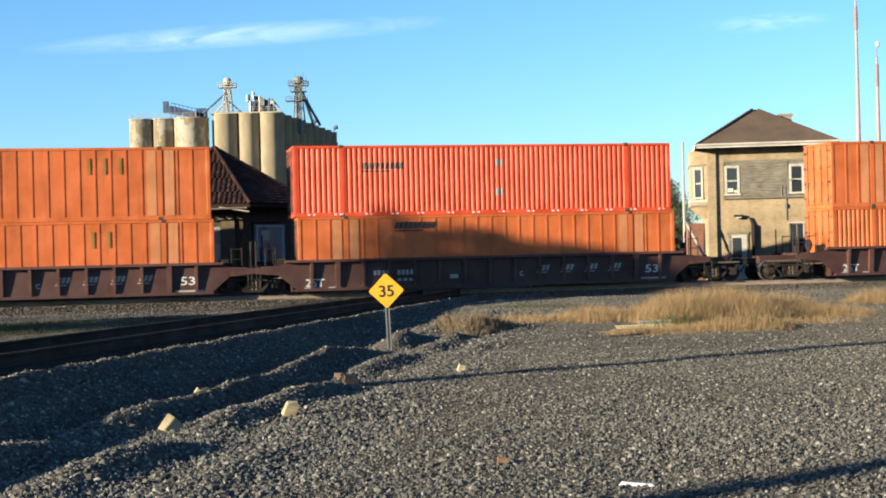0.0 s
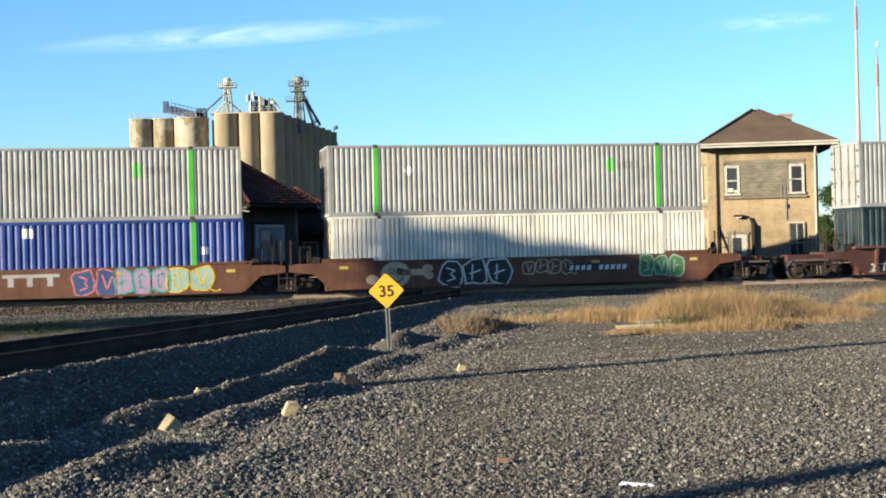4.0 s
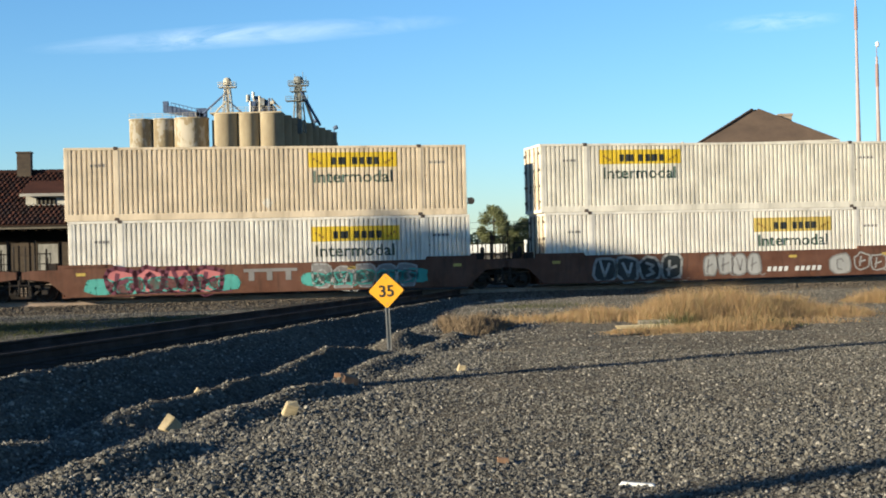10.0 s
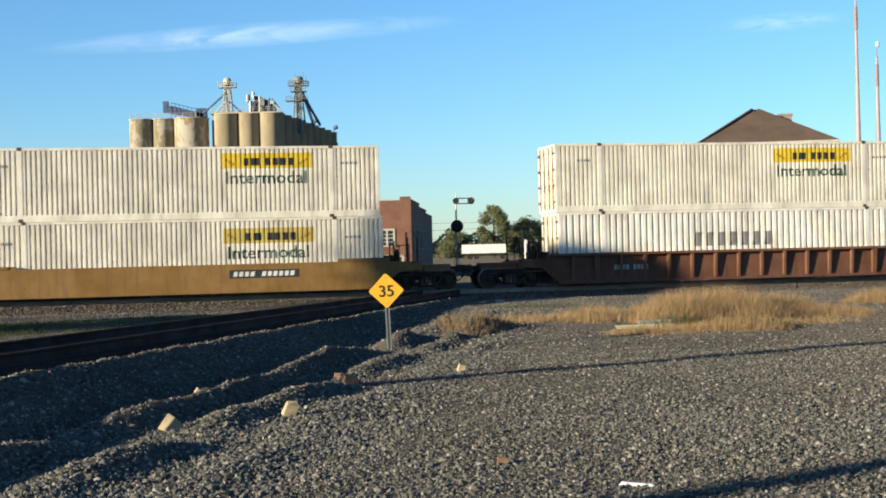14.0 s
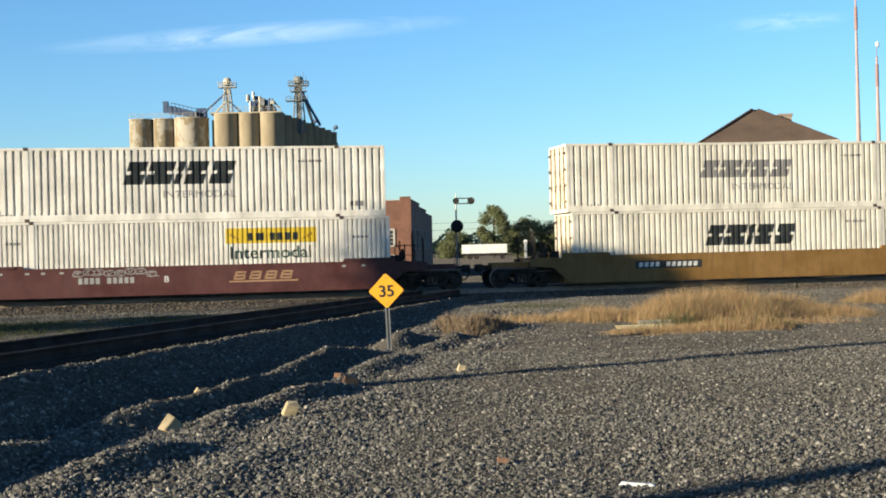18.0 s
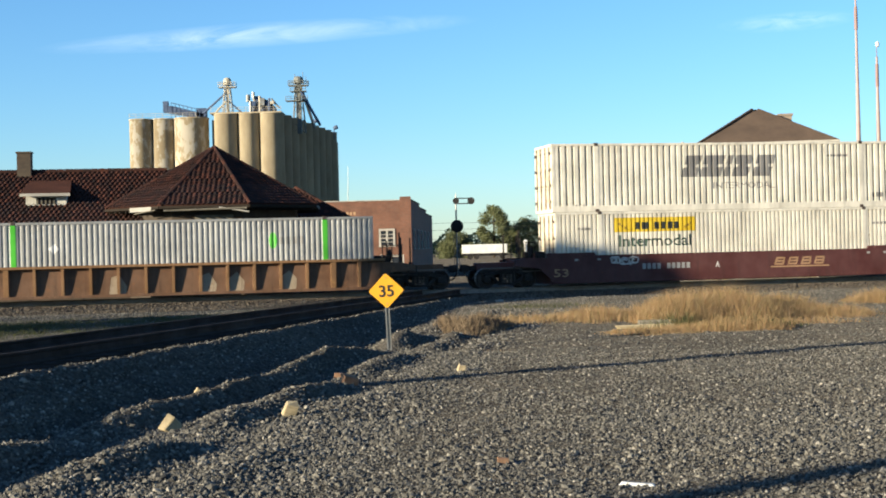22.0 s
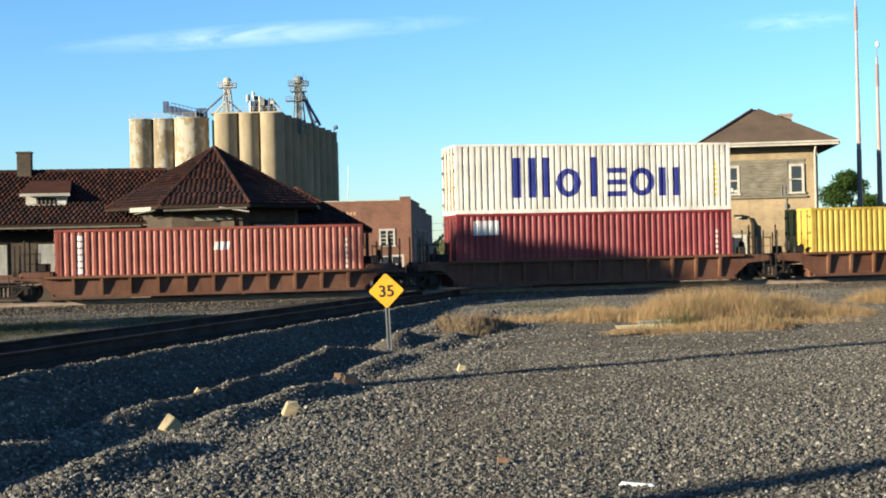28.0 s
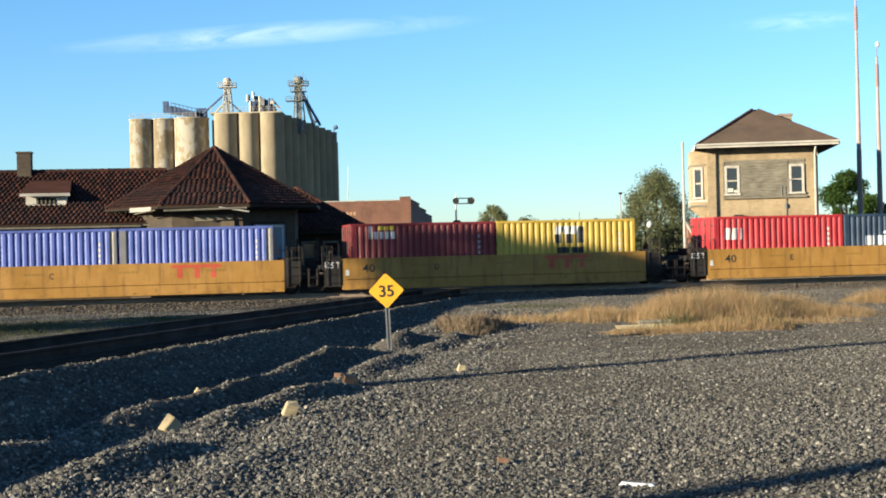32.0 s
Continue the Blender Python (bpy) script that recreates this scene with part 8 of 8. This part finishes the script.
for k, c in ((25, "A"), (26, "E"), (27, "D"), (28, "C")):
    number(k, "40", -5.4, 1.0, 0.52, 0.34, M_BLACKINK)
    number(k, c, -0.45 if k == 25 else -2.55, 1.0, 0.18, 0.24, M_BLACKINK)
    letters(CARS[k], "125 T", -6.88, 1.16, 0.6, 0.24, M_WHITEINK, bold=0.01, name="number")
    bars(CARS[k], -6.35, -6.15, 0.72, 0.95, 1, M_WHITEINK, "reflective_strip")
    for x in (-3.6, 0.0, 3.4):
        bars(CARS[k], x, x + 0.8, 1.05, 1.12, 5, M_BROWNINK, "serial_mark")
    if k > 25:
        bm = bmesh.new()
        rect(bm, 2.05, 3.98, 1.21, 1.33)
        for x in (2.27, 2.94, 3.58):
            rect(bm, x, x + 0.2, 0.8, 1.2)
        put_on(CARS[k], bm, M_REDINK, "logo", 0.004)
    else:
        bm = bmesh.new()
        rect(bm, 6.1, 6.5, 0.92, 1.1)
        put_on(CARS[k], bm, M_BLACKINK, "number_panel", 0.004)
for k, x in ((8, -5.77), (12, -5.6)):
    bars(CARS[k], x, x + 0.7, 0.67, 0.87, 4, M_SILVERINK, "serial_mark")
    bars(CARS[k], x + 0.85, x + 1.55, 0.67, 0.87, 4, M_SILVERINK, "serial_mark")


def graffiti(k, x0, x1, z0, z1, n, fill, line, seed, edge=0.07, label="spray-painted graffiti"):
    """Fat rounded shapes with drawn outlines; no readable words."""
    rng = random.Random(seed)
    ob = CARS[k]
    w = (x1 - x0) / n
    if z1 - z0 > 0.8:
        z0, z1 = max(0.10, z0 - 0.08), min(1.30, z1 + 0.10)
    fb, lb = bmesh.new(), bmesh.new()
    for i in range(n):
        cx, cz = x0 + w * (i + 0.5), (z0 + z1) / 2 + rng.uniform(-0.06, 0.06)
        m = 11
        pts = []
        for q in range(m):
            a = 2 * math.pi * q / m
            r = rng.uniform(0.74, 1.0)
            pts.append((cx + math.copysign(abs(math.cos(a)) ** 0.7, math.cos(a)) * w * 0.56 * r, cz + math.copysign(abs(math.sin(a)) ** 0.7, math.sin(a)) * (z1 - z0) * 0.5 * r))
        if fill:
            flat(fb, pts)
        stroke(lb, pts + pts[:1], edge)
        # inner loops and a tail, each hand-drawn shape its own way
        h, kind = (z1 - z0) * 0.24, rng.randrange(4)
        j = lambda: rng.uniform(-0.05, 0.05)
        if kind == 0:
            stroke(lb, [(cx + w * 0.18 * math.cos(c * 0.9 + 0.5) + j(), cz + h * math.sin(c * 0.9 + 0.5)) for c in range(6)], edge)
        elif kind == 1:
            stroke(lb, [(cx - w * 0.2, cz + h + j()), (cx + j(), cz - h), (cx + w * 0.2, cz + h * 0.8)], edge)
        elif kind == 2:
            stroke(lb, [(cx - w * 0.22, cz - h * 0.3), (cx + w * 0.2 + j(), cz + h * 0.2)], edge)
            stroke(lb, [(cx - w * 0.1, cz + h), (cx - w * 0.16 + j(), cz - h * 1.1)], edge)
        else:
            stroke(lb, [(cx - w * 0.15, cz + h * 0.9), (cx + w * 0.16, cz + h * 0.5), (cx + j(), cz), (cx + w * 0.18, cz - h * 0.6), (cx - w * 0.14, cz - h)], edge)
        if i % 2:
            stroke(lb, [(cx + w * 0.35, cz - h * 1.6), (cx + w * 0.55, cz - h * 2.0 + j()), (cx + w * 0.75, cz - h * 1.7)], edge * 0.8)
    root = None
    if fill:
        root = put_on(ob, fb, fill, "graffiti_fill", 0.003, label)
    else:
        fb.free()
    put_on(ob, lb, line, "graffiti_outline", 0.006)


def head_shape(k, x, z, flip, mat):
    bm = bmesh.new()
    disc(bm, x, z, 0.62, 0.52, 18)
    rect(bm, *sorted((x, x + flip * 1.25)), z - 0.06, z + 0.2)
    put_on(CARS[k], bm, mat, "graffiti_fill", 0.003)
    bm = bmesh.new()
    disc(bm, x + flip * 1.35, z + 0.22, 0.22, 0.17)
    disc(bm, x + flip * 1.4, z - 0.08, 0.20, 0.16)
    disc(bm, x - flip * 0.95, z - 0.2, 0.28, 0.2)
    put_on(CARS[k], bm, mat, "graffiti_spot", 0.004)
    bm = bmesh.new()
    stroke(bm, [(x - 0.3, z - 0.18), (x - 0.1, z - 0.3), (x + 0.15, z - 0.3), (x + 0.32, z - 0.15)], 0.04)
    for q in (-0.16, 0.16):
        stroke(bm, [(x + q + 0.11 * math.cos(a * 0.9), z + 0.14 + 0.11 * math.sin(a * 0.9)) for a in range(8)], 0.035)
    put_on(CARS[k], bm, M_BLACKINK, "graffiti_outline", 0.007)


head_shape(7, 3.9, 0.72, -1, M_TANINK)
head_shape(5, -5.4, 0.72, 1, M_TANINK)
graffiti(5, -3.6, -0.5, 0.15, 1.25, 3, M_BLACKINK, M_WHITEINK, 3)
graffiti(5, 0.0, 2.2, 0.55, 1.2, 4, None, M_TANINK, 4, 0.05)
graffiti(5, 5.1, 7.1, 0.4, 1.25, 3, M_SPRAYGREEN, M_MINTINK, 5)
graffiti(7, -8.0, -5.7, 0.2, 1.2, 4, M_GREYINK, M_BLACKINK, 6)
graffiti(7, -1.8, 0.7, 0.3, 1.2, 3, M_GREYINK, M_SILVERINK, 7, 0.09)
graffiti(6, -6.1, -1.5, 0.35, 1.2, 8, None, M_SILVERINK, 8, 0.06)
graffiti(6, 1.4, 3.2, 0.2, 1.25, 2, M_SPRAYBLUE, M_PINKINK, 9)
graffiti(6, 3.0, 5.2, 0.2, 1.2, 3, M_LILACINK, M_TEALINK, 10)
graffiti(6, 5.0, 6.9, 0.25, 1.25, 2, M_MINTINK, M_YELLOWINK, 11)
for k, x in ((6, -1.2), (10, -1.2)):
    bm = bmesh.new()
    rect(bm, x, x + 2.15, 0.97, 1.1)
    for q in (0.2, 0.92, 1.68):
        rect(bm, x + q, x + q + 0.22, 0.62, 0.969)
    put_on(CARS[k], bm, M_SILVERINK if k == 6 else M_GREYINK, "logo", 0.008)
for k, x, z in ((5, 1.9, 0.64), (7, -5.3, 0.68), (9, 1.85, 0.36), (11, -5.0, 0.76)):
    bars(CARS[k], x, x + 2.8, z, z + 0.3, 1, M_BLACKINK, "number_panel", lift=0.008) if k in (5, 7) else None
    bars(CARS[k], x + 0.1, x + 2.7, z + 0.05, z + 0.25, 10, M_WHITEINK, "serial_mark", 0.05, 0.35, (4,), 0.011)
graffiti(9, -5.9, -1.9, 0.15, 1.2, 4, M_BLACKINK, M_SILVERINK, 12, 0.11)
graffiti(9, -1.0, 1.7, 0.3, 1.25, 4, M_SILVERINK, M_GREYINK, 13)
graffiti(9, 4.9, 5.9, 0.25, 1.1, 1, M_SILVERINK, M_GREYINK, 14)
graffiti(9, 6.1, 7.6, 0.3, 1.1, 2, None, M_SILVERINK, 15)
graffiti(10, -7.4, -1.4, 0.2, 0.9, 5, M_TEALINK, M_TEALINK, 16)
graffiti(10, -6.6, -2.0, 0.2, 1.2, 4, M_PINKINK, M_PURPLEINK, 17, 0.17)
graffiti(10, 1.1, 6.3, 0.35, 0.95, 5, M_TEALINK, M_TEALINK, 18)
graffiti(10, 1.5, 5.9, 0.2, 1.2, 5, M_GREYINK, M_SILVERINK, 19)
graffiti(11, -2.0, 0.9, 0.15, 1.25, 3, M_MINTINK, M_BLACKINK, 20)
graffiti(11, 1.3, 2.9, 0.3, 1.0, 3, None, M_BROWNINK, 21)
graffiti(11, 3.3, 5.7, 0.15, 1.15, 2, M_SPRAYBLUE, M_SPRAYBLUE, 22)
graffiti(11, 6.0, 7.3, 0.3, 1.1, 3, None, M_SILVERINK, 23, 0.05)
graffiti(17, -5.1, -2.1, 0.6, 1.2, 4, None, M_WHITEINK, 24, 0.04)
graffiti(16, -4.4, -1.2, 0.95, 1.2, 8, None, M_SILVERINK, 25, 0.035)
graffiti(18, -5.6, -4.4, 0.9, 1.2, 3, None, M_WHITEINK, 26, 0.06)
for k, xs in ((20, (-4.6, -3.5, 0.9, 2.0, 3.0)), (21, (-2.8, -1.7, -0.6, 0.5, 1.6, 4.8, 5.9)), (19, (-2.6, 0.9, 2.0, 4.1))):
    for x in xs:
        bm = bmesh.new()
        rng = random.Random(int(x * 10) + k)
        flat(bm, [(x + 0.08 + rng.uniform(0, .1), 0.2), (x + 0.75, 0.22), (x + 0.8, 0.6 + rng.uniform(-.1, .2)), (x + 0.5, 1.0), (x + 0.2, 0.9 + rng.uniform(-.2, .1))])
        put_on(CARS[k], bm, M_TANSCRAPE, "scraped_patch", 0.003)
for k in (9, 10, 11, 5, 6, 7):
    for x in (-7.7, 3.0, 7.4):
        bars(CARS[k], x, x + 0.5, 0.98, 1.1, 1, M_OCHREINK, "reflective_strip")

M_SALMON = paint("faded_salmon", (0.66, 0.26, 0.10), 0.6, 0.3)
for key in ("1u", "2l", "3u", "3l"):
    for x in (1.42, 2.12, 13.66, 14.36):
        bm = bmesh.new()
        rect(bm, x, x + 0.38, 0.18, 2.78)
        put_on(BOXES[key], bm, M_SALMON, "faded_band", 0.003)


def motions():
    """The train rolls along the main track; wheels turn while they are near."""
    for ob, s, z in MOVING:
        walk(ob, [(t, on_track(s + run(t), 0.0, z)) for t in ROWS])
    for ob, px, py in CLOUDS:
        def at(t):
            p = sky_at(px + 1.72 * (t - 16), py, FAR)
            return pose(p.x, p.y, p.z, 90, -2.6, 0)
        walk(ob, [(0.0, at(0)), (16.0, at(16)), (32.0, at(32))])
    for ob, dx, s in SPINNING:
        base = s + dx
        rows = [(0.0, pose(dx, 0, 0.425))]
        times = [k / 30 for k in range(1, 960) if -21 < base + run(k / 30) < 24]
        for t in times:
            rows.append((t, pose(dx, 0, 0.425) @ Matrix.Rotation((run(t) / 0.425) % (2 * math.pi), 4, "Y")))
        rows.append((32.0, rows[-1][1]))
        walk(ob, rows)


motions()
